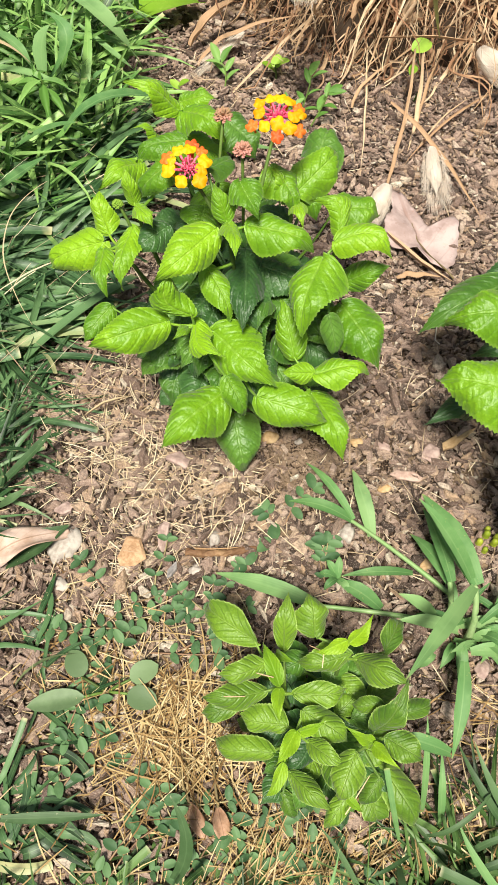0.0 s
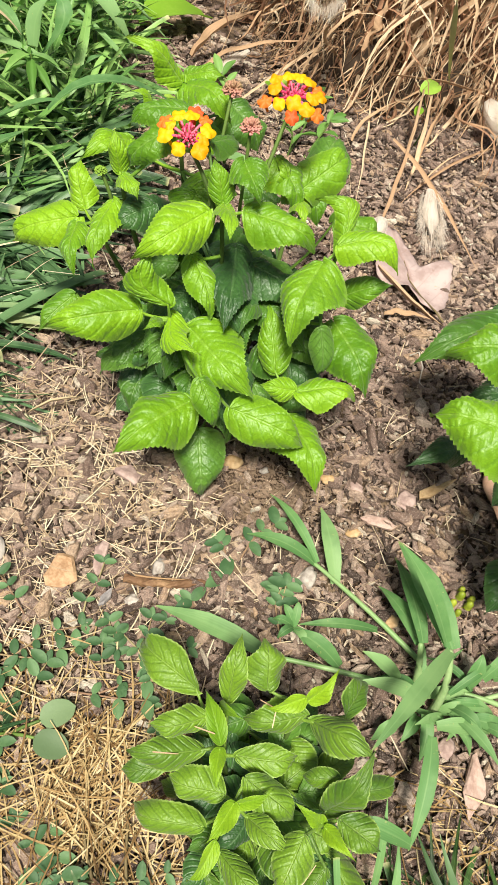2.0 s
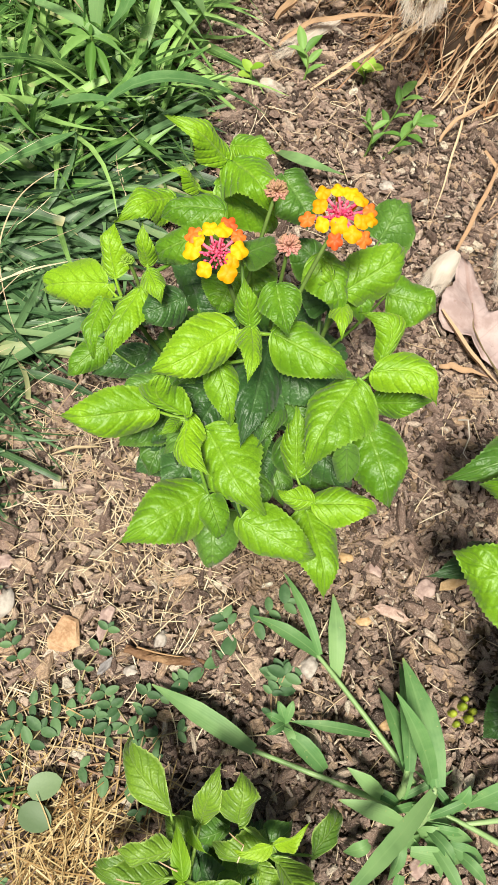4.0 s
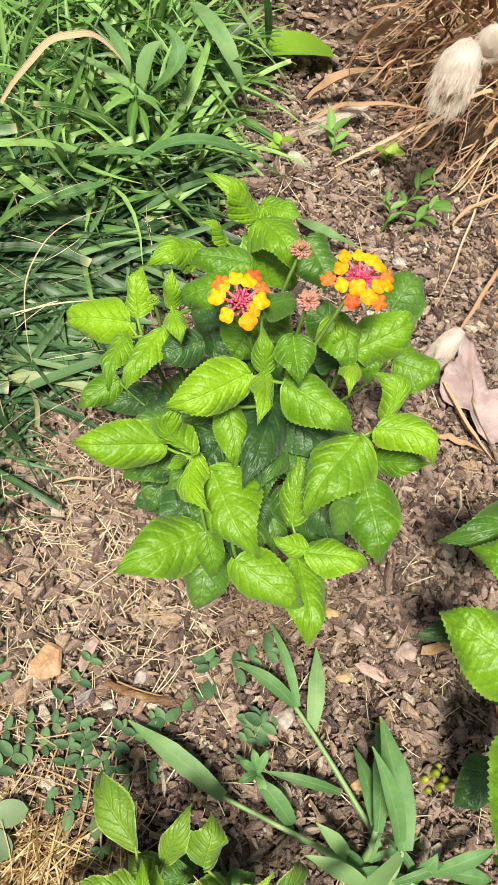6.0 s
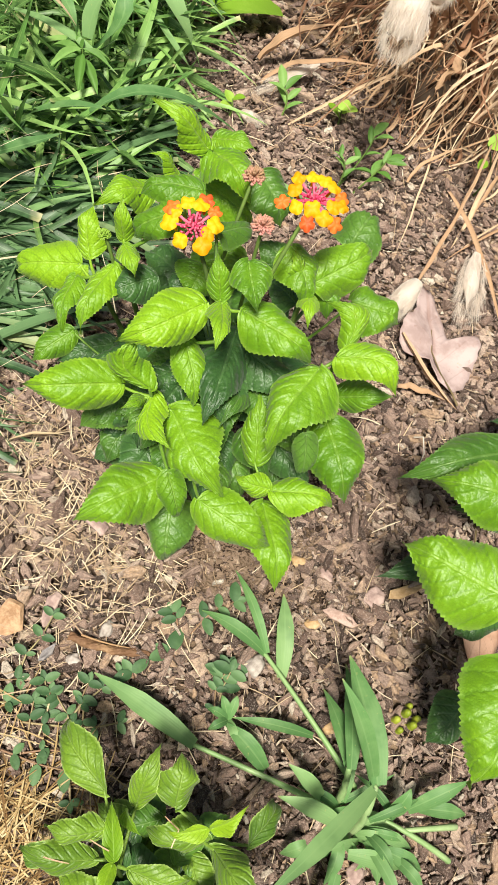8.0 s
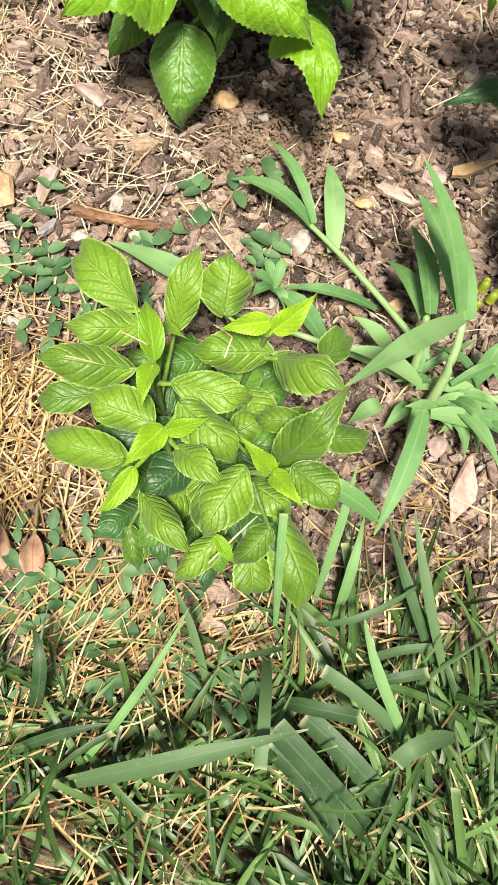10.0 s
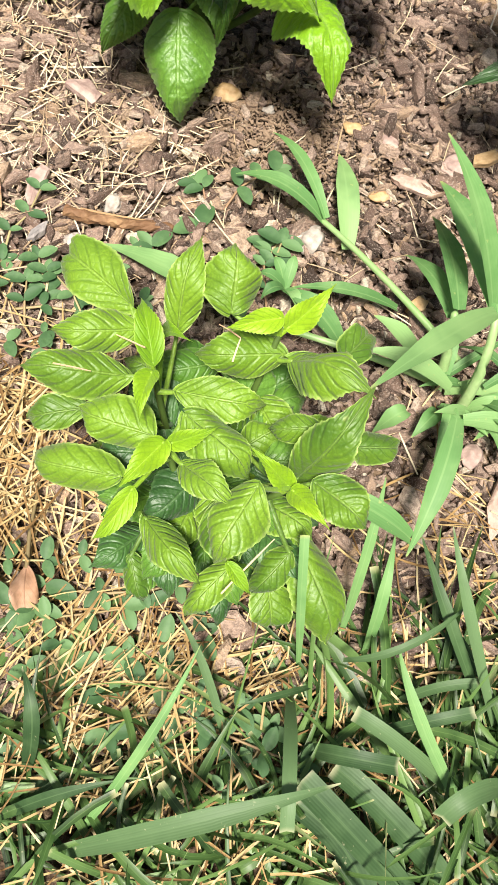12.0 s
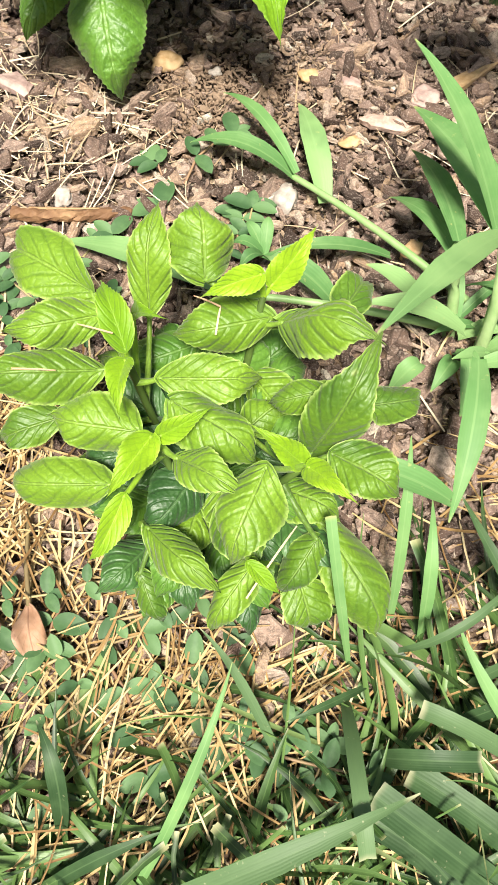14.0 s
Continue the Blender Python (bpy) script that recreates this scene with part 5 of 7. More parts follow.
big.leaf(GREEN, 0.040, 0.377, 0.156, 0.066, 0.413, 0.157, 0.0258, 0.19, -19)
big.leaf(YOUNG, 0.035, 0.374, 0.157, 0.026, 0.381, 0.171, 0.0124, 0.19, -19)
big.leaf(YOUNG, 0.040, 0.373, 0.153, 0.044, 0.352, 0.155, 0.0114, 0.19, -1)
big.leaf(OLD_SHADED, 0.037, 0.389, 0.125, 0.018, 0.401, 0.120, 0.017, 0.19, -7)
big.leaf(DEEP, 0.032, 0.424, 0.110, 0.004, 0.438, 0.110, 0.0227, 0.19, -5)
big.leaf(YOUNG, 0.064, 0.346, 0.155, 0.047, 0.361, 0.165, 0.0155, 0.15, 10, bend=0.42)
big.leaf(YOUNG, 0.061, 0.337, 0.158, 0.094, 0.332, 0.151, 0.0207, 0.2, 1, bend=-0.2)
big.leaf(GREEN, 0.069, 0.426, 0.100, 0.102, 0.430, 0.090, 0.0310, 0.19, 2)
big.leaf(GREEN, 0.070, 0.345, 0.116, 0.097, 0.347, 0.129, 0.0176, 0.19, -11)
big.leaf(GREEN, 0.055, 0.336, 0.147, 0.042, 0.295, 0.129, 0.0321, 0.17, -19)
big.leaf(GREEN, 0.070, 0.338, 0.104, 0.093, 0.304, 0.084, 0.0331, 0.25, -7)
big.leaf(GREEN, -0.007, 0.308, 0.115, 0.029, 0.275, 0.107, 0.0331, 0.17, -15)
big.leaf(GREEN, -0.003, 0.290, 0.077, -0.038, 0.254, 0.073, 0.0341, 0.15, 0)
big.leaf(YOUNG, -0.034, 0.309, 0.122, -0.080, 0.296, 0.114, 0.0258, 0.19, 20)
big.leaf(YOUNG, -0.018, 0.305, 0.133, -0.027, 0.315, 0.161, 0.0186, 0.05, 7, bend=-0.34)
big.leaf(YOUNG, -0.017, 0.310, 0.121, -0.000, 0.280, 0.130, 0.0155, 0.05, -13, bend=0.2)
big.leaf(YOUNG, -0.021, 0.309, 0.117, -0.029, 0.295, 0.124, 0.0072, 0.19, 16)
big.leaf(GREEN, -0.010, 0.331, 0.143, 0.003, 0.310, 0.120, 0.0176, 0.19, 12)
big.leaf(OLD_SHADED, 0.011, 0.353, 0.133, 0.011, 0.298, 0.131, 0.028, 0.07, 9)
big.leaf(OLD_SHADED, 0.020, 0.345, 0.130, 0.048, 0.340, 0.110, 0.025, 0.19, 16)
big.leaf(GREEN, 0.041, 0.306, 0.092, 0.032, 0.335, 0.115, 0.0186, 0.10, 11)
big.leaf(DEEP, 0.023, 0.339, 0.110, 0.019, 0.305, 0.122, 0.0155, 0.19, 12)
big.leaf(DEEP, 0.060, 0.314, 0.122, 0.065, 0.311, 0.089, 0.0134, 0.19, -6)
big.leaf(YOUNG, 0.052, 0.293, 0.095, 0.033, 0.294, 0.095, 0.0134, 0.19, 19)
big.leaf(YOUNG, 0.053, 0.293, 0.094, 0.087, 0.299, 0.089, 0.0207, 0.21, 18)
big.leaf(GREEN, 0.020, 0.274, 0.097, 0.062, 0.272, 0.075, 0.0258, 0.19, -14)
big.leaf(GREEN, 0.053, 0.300, 0.063, 0.073, 0.257, 0.055, 0.0290, 0.25, 10)
big.leaf(GREEN, 0.002, 0.274, 0.117, 0.012, 0.264, 0.092, 0.0145, 0.19, 9)
big.leaf(DEEP, 0.004, 0.293, 0.047, 0.011, 0.270, 0.011, 0.0300, 0.19, -2)
big.leaf(DEEP, -0.031, 0.333, 0.056, -0.039, 0.305, 0.038, 0.0258, 0.19, 1)
big.leaf(OLD_SHADED, -0.029, 0.348, 0.060, -0.063, 0.347, 0.050, 0.025, 0.19, -0)
big.leaf(GREEN, -0.083, 0.372, 0.060, -0.103, 0.352, 0.044, 0.0186, 0.15, 10)
big.leaf(OLD_SHADED, -0.059, 0.379, 0.050, -0.091, 0.359, 0.040, 0.021, 0.19, 0)
big.leaf(OLD_SHADED, -0.033, 0.355, 0.151, -0.053, 0.341, 0.144, 0.020, 0.19, 13)
big.leaf(DEEP, -0.009, 0.357, 0.190, 0.003, 0.381, 0.170, 0.0134, 0.19, -6)
big.leaf(GREEN, 0.025, 0.385, 0.168, 0.040, 0.367, 0.150, 0.0227, 0.2, 10)
big.leaf(GREEN, -0.008, 0.390, 0.150, -0.002, 0.372, 0.135, 0.0310, 0.2, 10)
big.leaf(GREEN, 0.040, 0.396, 0.150, 0.054, 0.375, 0.138, 0.0248, 0.2, 10)
big.leaf(DEEP, -0.002, 0.430, 0.165, 0.017, 0.414, 0.150, 0.0310, 0.2, 10)
big.leaf(GREEN, 0.050, 0.409, 0.150, 0.051, 0.387, 0.145, 0.0186, 0.2, 10)
big.leaf(GREEN, -0.013, 0.372, 0.150, -0.017, 0.358, 0.140, 0.0269, 0.2, 10)
big.leaf(DEEP, 0.055, 0.435, 0.130, 0.066, 0.470, 0.125, 0.0290, 0.2, 10)
# inner leaves, coloured dark to paint in the shade within the shrub
big.leaf(OLD_SHADED, 0.045, 0.350, 0.060, 0.075, 0.335, 0.045, 0.030, 0.1)
big.leaf(OLD_SHADED, 0.040, 0.365, 0.070, 0.070, 0.385, 0.055, 0.030, 0.1)
big.leaf(OLD_SHADED, -0.01, 0.375, 0.080, -0.035, 0.40, 0.075, 0.030, 0.1)
big.leaf(OLD_SHADED, 0.01, 0.325, 0.065, 0.022, 0.295, 0.05, 0.028, 0.1)
big.leaf(OLD_SHADED, -0.03, 0.35, 0.085, -0.065, 0.35, 0.07, 0.028, 0.1)
big.leaf(OLD_SHADED, 0.01, 0.38, 0.10, 0.03, 0.41, 0.09, 0.030, 0.1)
big.leaf(OLD_SHADED, -0.02, 0.39, 0.11, -0.055, 0.415, 0.10, 0.030, 0.1)
big.leaf(OLD_SHADED, 0.0, 0.33, 0.10, -0.022, 0.315, 0.085, 0.026, 0.1)
big.leaf(OLD_SHADED, 0.02,0.345,0.10, 0.045, 0.335, 0.085, 0.027, 0.1)
# more inner leaves, whose dark tones stand in for shade between the outer ones
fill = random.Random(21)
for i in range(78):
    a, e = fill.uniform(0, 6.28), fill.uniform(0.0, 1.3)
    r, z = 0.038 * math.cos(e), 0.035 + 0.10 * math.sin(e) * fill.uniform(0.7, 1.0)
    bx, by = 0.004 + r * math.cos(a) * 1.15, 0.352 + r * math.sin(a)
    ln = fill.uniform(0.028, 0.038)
    big.leaf((OLD_SHADED, DEEP, DEEP, OLD_SHADED)[i % 4], bx, by, z, bx + ln * math.cos(a) * 0.8, by + ln * math.sin(a) * 0.8, z - fill.uniform(0.006, 0.024), ln * fill.uniform(0.58, 0.70), 0.18, fill.uniform(-22, 22))
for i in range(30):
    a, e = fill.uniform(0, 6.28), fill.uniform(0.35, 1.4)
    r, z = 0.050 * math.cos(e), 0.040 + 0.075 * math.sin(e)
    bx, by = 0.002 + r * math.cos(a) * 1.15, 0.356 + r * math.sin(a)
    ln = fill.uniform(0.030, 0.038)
    big.leaf((DEEP, OLD_SHADED, DEEP)[i % 3], bx, by, z, bx + ln * math.cos(a) * 0.8, by + ln * math.sin(a) * 0.8, z - fill.uniform(0.006, 0.020), ln * fill.uniform(0.56, 0.66), 0.18, fill.uniform(-22, 22))


def floret_mesh(name, lobes, size, cup=0.25):
    """A small flower with rounded lobes on a tube."""
    rings, spokes = (0.0, 0.18, 0.45, 0.75, 1.0), 30
    verts, faces, uv = [], [], []
    for i, r in enumerate(rings):
        for j in range(spokes):
            a = 2 * np.pi * j / spokes
            lobe = 0.76 + 0.24 * abs(math.cos(a * lobes / 2)) ** 0.5
            rr = size / 2 * r * (lobe if r > 0.4 else 1)
            z = size * (0.07 * math.cos(a * lobes) * r * r - 0.13 * r * r + 0.05 * math.sin(r * 3.14))
            verts.append((rr * math.cos(a), rr * math.sin(a), z))
            uv.append((j / spokes, r))
    for i in range(len(rings) - 1):
        for j in range(spokes):
            k = (j + 1) % spokes
            faces.append((i * spokes + j, i * spokes + k, (i + 1) * spokes + k, (i + 1) * spokes + j))
    tv, tf, tu = tube([(0, 0, -size * 1.15), (0, 0, -size * 0.6), (0, 0, -size * 0.1)], size * 0.09, size * 0.13, 6)
    n = len(verts)
    verts += [tuple(p) for p in tv]
    faces += [tuple(i + n for i in f) for f in tf]
    uv += list(tu)
    return mesh_of(name, verts, faces, uv)


def bud_mesh(name, size):
    v, f, uv = tube([(0, 0, -size * 1.4), (0, 0, -size * 0.5), (0, 0, 0), (0, 0, size * 0.5), (0, 0, size * 0.8)], size * 0.16, size * 0.42, 7)
    return mesh_of(name, v, f, uv)


PETALS_Y, PETALS_O = floret_mesh("yellow_floret", 4, 0.0079), floret_mesh("orange_floret", 5, 0.0080)
PETALS_Y.materials.append(YELLOW)
PETALS_O.materials.append(ORANGE)
BUD = bud_mesh("pink_bud", 0.0013)
BUD.materials.append(PINK)


def flower_head(plant, at, face, foot, seed, florets, label):
    """A dome of florets: a star of pink buds in the middle, open yellow (0) and orange (1) ones round them, in mm."""
    at, face = Vector(at), Vector(face).normalized()
    rng = random.Random(seed)
    plant.stem(at - face * 0.010, 0.0011, 0.0010, (0, 0, 0.004), foot)
    q = face.to_track_quat("Z", "Y").to_matrix().to_4x4()
    bm = bmesh.new()
    bmesh.ops.create_icosphere(bm, subdivisions=2, radius=0.0036)
    me = bpy.data.meshes.new("flower_head")
    bm.to_mesh(me)
    bm.free()
    head = part("flower_head", me, STEM, plant.root, label, at - face * 0.0085)
    spots = [(math.atan2(y, x), math.hypot(x, y) / 1000, 5 + 1.3 * math.hypot(x, y), "orange" if o else "yellow") for x, y, o in florets]
    spots += [(rng.uniform(0, 6.3), 0.0052 * math.sqrt(rng.random()), 22, "bud") for i in range(46)]
    for a, r, tip, kind in spots:
        tip = radians(tip + rng.uniform(-10, 10))
        up = 0.0005 - 12.0 * r * r + (rng.uniform(-0.0012, 0.0004) - 0.0010 if kind == "bud" else rng.uniform(-0.0008, 0.0010) + 0.0005 - 0.0010 * (kind == "orange"))
        local = Matrix.Translation((r * math.cos(a), r * math.sin(a), up)) @ Matrix.Rotation(a, 4, "Z") @ Matrix.Rotation(tip, 4, "Y") @ Matrix.Rotation(rng.uniform(0, 6), 4, "Z")
        ob = new("bud" if kind == "bud" else "floret", {"bud": BUD, "orange": PETALS_O, "yellow": PETALS_Y}[kind])
        ob.parent = head
        k = rng.uniform(0.86, 1.06)
        m = Matrix.Translation(face * 0.0085) @ q @ local @ Matrix.Diagonal((k, k * rng.uniform(0.86, 1.05), k, 1))
        ob.matrix_basis = m
        if kind != "bud":
            side = m.translation
            ends = [(0, 0, 0.0045), tuple(side * 0.45 + face * 0.0035), tuple(side - face * 0.0008)]
            tv, tf, tu = tube(ends, 0.0005, 0.0008, 5)
            tube_ob = new("flower_tube", mesh_of("flower_tube", tv, tf, tu))
            tube_ob.data.materials.append(PINK)
            tube_ob.parent = head
    return head


def spent_head(plant, at, foot, size, label, material=None):
    """A faded head: a knob of short dry tubes."""
    at = Vector(at)
    plant.stem(at, 0.0010, 0.0009, (0, 0, 0.003), foot)
    rng = random.Random(int(size * 1e5))
    verts, faces, uvs = [], [], []
    for i in range(150):
        d = Vector((rng.gauss(0, 1), rng.gauss(0, 1), abs(rng.gauss(0.4, 0.8)))).normalized()
        tv, tf, tu = tube([tuple(d * size * 0.12), tuple(d * size * 0.35), tuple(d * size * rng.uniform(0.42, 0.56))], size * 0.03, size * rng.uniform(0.045, 0.075), 5)
        n = len(verts)
        verts += [tuple(p) for p in tv]
        faces += [tuple(k + n for k in f) for f in tf]
        uvs += list(tu)
    return part("faded_flower_head", mesh_of("faded_flower_head", verts, faces, uvs), material or SPENT, plant.root, label, at)


flower_head(big, (-0.018, 0.347, 0.199), (-0.02, -0.45, 0.9), (-0.001, 0.337, 0.165), 5, ((-5.8, 10.0, 0), (-0.1, 11.2, 0), (1.2, 14.3, 1), (6.5, 10.6, 1), (9.0, 4.8, 0), (7.4, -0.3, 0), (6.8, -6.2, 0), (-3.0, -7.3, 0), (-10.4, -0.8, 0), (-9.2, 4.3, 0), (-11.8, 5.9, 1)), "round head of yellow, orange and pink florets")
flower_head(big, (0.028, 0.372, 0.212), (0.03, -0.36, 0.92), (0.014, 0.345, 0.150), 9, ((-9.1, 8.2, 0), (-2.9, 10.4, 0), (-9.7, 2.0, 0), (2.4, 9.9, 0), (7.0, 7.9, 0), (11.6, 4.7, 1), (12.8, 0.2, 0), (8.5, -1.5, 0), (11.2, -7.7, 1), (5.7, -7.4, 0), (-0.3, -4.9, 0), (-0.9, -10.8, 1), (-7.4, -5.4, 0), (-13.7, -3.7, 1)), "fuller head of orange and yellow florets")
spent_head(big, (-0.001, 0.387, 0.199), (-0.006, 0.362, 0.150), 0.0095, "faded tan and pink flower head")
spent_head(big, (0.010, 0.361, 0.198), (0.010, 0.352, 0.150), 0.0095, "faded pink flower head")
spent_head(big, (-0.061, 0.360, 0.162), (-0.054, 0.358, 0.140), 0.006, "small greenish flower bud", LIME)

# ---- the small lantana ----


def clipping(p0, p1, p2):
    """A bit of cut dry grass caught on a leaf."""
    ob = blade("grass_clipping", p0, p1, p2, 0.00055, THATCH_ONE, None, "", True, 0.5, 7)
    return tagged(ob, "short dry grass clipping caught on a young leaf", "grass clipping", "clippings on leaves")


small = Shrub("lantana", (0.052, 0.100, 0.0), "low young lantana with rounded green leaves and bright shoot tips", "lantana plant")
small.stem((0.032, 0.117, 0.068), 0.0018, 0.001, (0.0, 0.0, -0.008), None, STEM)
small.stem((0.041, 0.096, 0.064), 0.0018, 0.001, (0.0, 0.0, -0.008), None, STEM)
small.stem((0.067, 0.138, 0.070), 0.0018, 0.001, (0.0, 0.0, -0.008), None, STEM)
small.stem((0.079, 0.092, 0.062), 0.0018, 0.001, (0.0, 0.0, -0.008), None, STEM)
small.stem((0.086, 0.105, 0.058), 0.0018, 0.001, (0.0, 0.0, -0.008), None, STEM)
small.stem((0.064, 0.080, 0.045), 0.0018, 0.001, (0.0, 0.0, -0.008), None, STEM)
small.stem((0.036, 0.082, 0.040), 0.0018, 0.001, (0.0, 0.0, -0.008), None, STEM)
small.leaf(SEEDLING, 0.020, 0.141, 0.063, -0.009, 0.168, 0.044, 0.0192, 0.2, 12, teeth=15, blunt=0.72, fold=0.18, dome=0.34, puff=0.07, wave=0.11, jag=0.022, sharp=0.74)
small.leaf(SEEDLING, 0.026, 0.127, 0.074, 0.000, 0.121, 0.073, 0.0131, 0.2, 13, teeth=15, blunt=0.72, fold=-0.25, dome=0.62, puff=0.07, wave=0.16, jag=0.022, sharp=0.74)
small.leaf(SEEDLING, 0.025, 0.115, 0.066, -0.007, 0.111, 0.067, 0.0151, 0.2, -1, teeth=15, blunt=0.72, fold=-0.40, dome=0.55, puff=0.07, wave=0.12, jag=0.022, sharp=0.74)
small.leaf(SEEDLING, 0.012, 0.114, 0.040, -0.010, 0.110, 0.028, 0.0121, 0.2, 2, teeth=15, blunt=0.72, fold=0.18, dome=0.34, puff=0.07, wave=0.11, jag=0.022, sharp=0.74)
small.leaf(SEEDLING, 0.036, 0.099, 0.063, 0.011, 0.105, 0.058, 0.0161, 0.2, 13, teeth=15, blunt=0.72, fold=-0.25, dome=0.62, puff=0.07, wave=0.16, jag=0.022, sharp=0.74)
small.leaf(SEEDLING, 0.029, 0.087, 0.056, -0.003, 0.096, 0.035, 0.0141, 0.2, 7, teeth=15, blunt=0.72, fold=-0.40, dome=0.55, puff=0.07, wave=0.12, jag=0.022, sharp=0.74)
small.leaf(SHOOT, 0.032, 0.117, 0.073, 0.023, 0.139, 0.073, 0.0086, 0.12, -0, fold=0.75, dome=0.1, teeth=15, puff=0.06, jag=0.035, sharp=1.25)
small.leaf(SHOOT, 0.032, 0.115, 0.072, 0.032, 0.098, 0.073, 0.0069, 0.12, -9, fold=0.75, dome=0.1, teeth=15, puff=0.06, jag=0.035, sharp=1.25)
small.leaf(SHOOT, 0.031, 0.136, 0.061, 0.041, 0.128, 0.072, 0.0060, 0.12, -6, fold=0.75, dome=0.1, teeth=15, puff=0.06, jag=0.035, sharp=1.25)
small.leaf(SEEDLING, 0.035, 0.140, 0.055, 0.037, 0.164, 0.075, 0.0131, 0.2, 6, teeth=15, blunt=0.72, fold=0.18, dome=0.34, puff=0.07, wave=0.11, jag=0.022, sharp=0.74)
small.leaf(SEEDLING, 0.051, 0.143, 0.068, 0.048, 0.163, 0.077, 0.0202, 0.2, -11, teeth=15, blunt=0.72, fold=-0.25, dome=0.62, puff=0.07, wave=0.16, jag=0.022, sharp=0.74)
small.leaf(SHOOT, 0.066, 0.138, 0.079, 0.050, 0.132, 0.076, 0.0077, 0.12, 13, fold=0.75, dome=0.1, teeth=15, puff=0.06, jag=0.035, sharp=1.25)
small.leaf(SHOOT, 0.069, 0.139, 0.073, 0.080, 0.150, 0.085, 0.0086, 0.12, -7, fold=0.75, dome=0.1, teeth=15, puff=0.06, jag=0.035, sharp=1.25)
small.leaf(SEEDLING, 0.070, 0.135, 0.064, 0.042, 0.131, 0.059, 0.0161, 0.2, 13, teeth=15, blunt=0.72, fold=-0.40, dome=0.55, puff=0.07, wave=0.12, jag=0.022, sharp=0.74)
small.leaf(SEEDLING, 0.040, 0.115, 0.063, 0.068, 0.118, 0.060, 0.0141, 0.2, -6, teeth=15, blunt=0.72, fold=0.18, dome=0.34, puff=0.07, wave=0.11, jag=0.022, sharp=0.74)
small.leaf(SEEDLING, 0.044, 0.105, 0.070, 0.067, 0.092, 0.063, 0.0161, 0.2, 15, teeth=15, blunt=0.72, fold=-0.25, dome=0.62, puff=0.07, wave=0.16, jag=0.022, sharp=0.74)
small.leaf(SEEDLING, 0.072, 0.132, 0.066, 0.094, 0.115, 0.087, 0.0171, 0.2, 7, teeth=15, blunt=0.72, fold=-0.40, dome=0.55, puff=0.07, wave=0.12, jag=0.022, sharp=0.74)
small.leaf(SEEDLING, 0.081, 0.098, 0.055, 0.094, 0.115, 0.088, 0.0161, 0.2, 0, teeth=15, blunt=0.72, fold=0.18, dome=0.34, puff=0.07, wave=0.11, jag=0.022, sharp=0.74)
small.leaf(SEEDLING, 0.092, 0.104, 0.073, 0.110, 0.112, 0.063, 0.0101, 0.2, 1, teeth=15, blunt=0.72, fold=-0.25, dome=0.62, puff=0.07, wave=0.16, jag=0.022, sharp=0.74)
small.leaf(SEEDLING, 0.083, 0.109, 0.071, 0.069, 0.110, 0.060, 0.0091, 0.2, 5, teeth=15, blunt=0.72, fold=-0.40, dome=0.55, puff=0.07, wave=0.12, jag=0.022, sharp=0.74)
small.leaf(SHOOT, 0.078, 0.092, 0.063, 0.064, 0.097, 0.075, 0.0069, 0.12, 3, fold=0.75, dome=0.1, teeth=15, puff=0.06, jag=0.035, sharp=1.25)
small.leaf(SHOOT, 0.079, 0.090, 0.066, 0.090, 0.078, 0.073, 0.0069, 0.12, -6, fold=0.75, dome=0.1, teeth=15, puff=0.06, jag=0.035, sharp=1.25)
small.leaf(SHOOT, 0.042, 0.095, 0.070, 0.055, 0.100, 0.078, 0.0060, 0.12, -9, fold=0.75, dome=0.1, teeth=15, puff=0.06, jag=0.035, sharp=1.25)
small.leaf(SHOOT, 0.040, 0.095, 0.070, 0.030, 0.079, 0.068, 0.0086, 0.12, 0, fold=0.75, dome=0.1, teeth=15, puff=0.06, jag=0.035, sharp=1.25)
small.leaf(SHOOT, 0.034, 0.081, 0.065, 0.025, 0.066, 0.055, 0.0069, 0.12, 14, fold=0.75, dome=0.1, teeth=15, puff=0.06, jag=0.035, sharp=1.25)
small.leaf(SEEDLING, 0.046, 0.091, 0.066, 0.063, 0.079, 0.074, 0.0111, 0.2, 4, teeth=15, blunt=0.72, fold=0.18, dome=0.34, puff=0.07, wave=0.11, jag=0.022, sharp=0.74)
small.leaf(SEEDLING, 0.068, 0.085, 0.078, 0.060, 0.064, 0.066, 0.0161, 0.2, -14, teeth=15, blunt=0.72, fold=-0.25, dome=0.62, puff=0.07, wave=0.16, jag=0.022, sharp=0.74)
small.leaf(SEEDLING, 0.038, 0.080, 0.043, 0.058, 0.062, 0.049, 0.0121, 0.2, 10, teeth=15, blunt=0.72, fold=-0.40, dome=0.55, puff=0.07, wave=0.12, jag=0.022, sharp=0.74)
small.leaf(SEEDLING, 0.085, 0.094, 0.066, 0.103, 0.084, 0.063, 0.0151, 0.2, 7, teeth=15, blunt=0.72, fold=0.18, dome=0.34, puff=0.07, wave=0.11, jag=0.022, sharp=0.74)
small.leaf(SEEDLING, 0.086, 0.084, 0.040, 0.106, 0.057, 0.015, 0.0182, 0.2, 13, teeth=15, blunt=0.72, fold=-0.25, dome=0.62, puff=0.07, wave=0.16, jag=0.022, sharp=0.74)
small.leaf(SEEDLING, 0.084, 0.078, 0.045, 0.075, 0.066, 0.030, 0.0111, 0.2, -10, teeth=15, blunt=0.72, fold=-0.40, dome=0.55, puff=0.07, wave=0.12, jag=0.022, sharp=0.74)
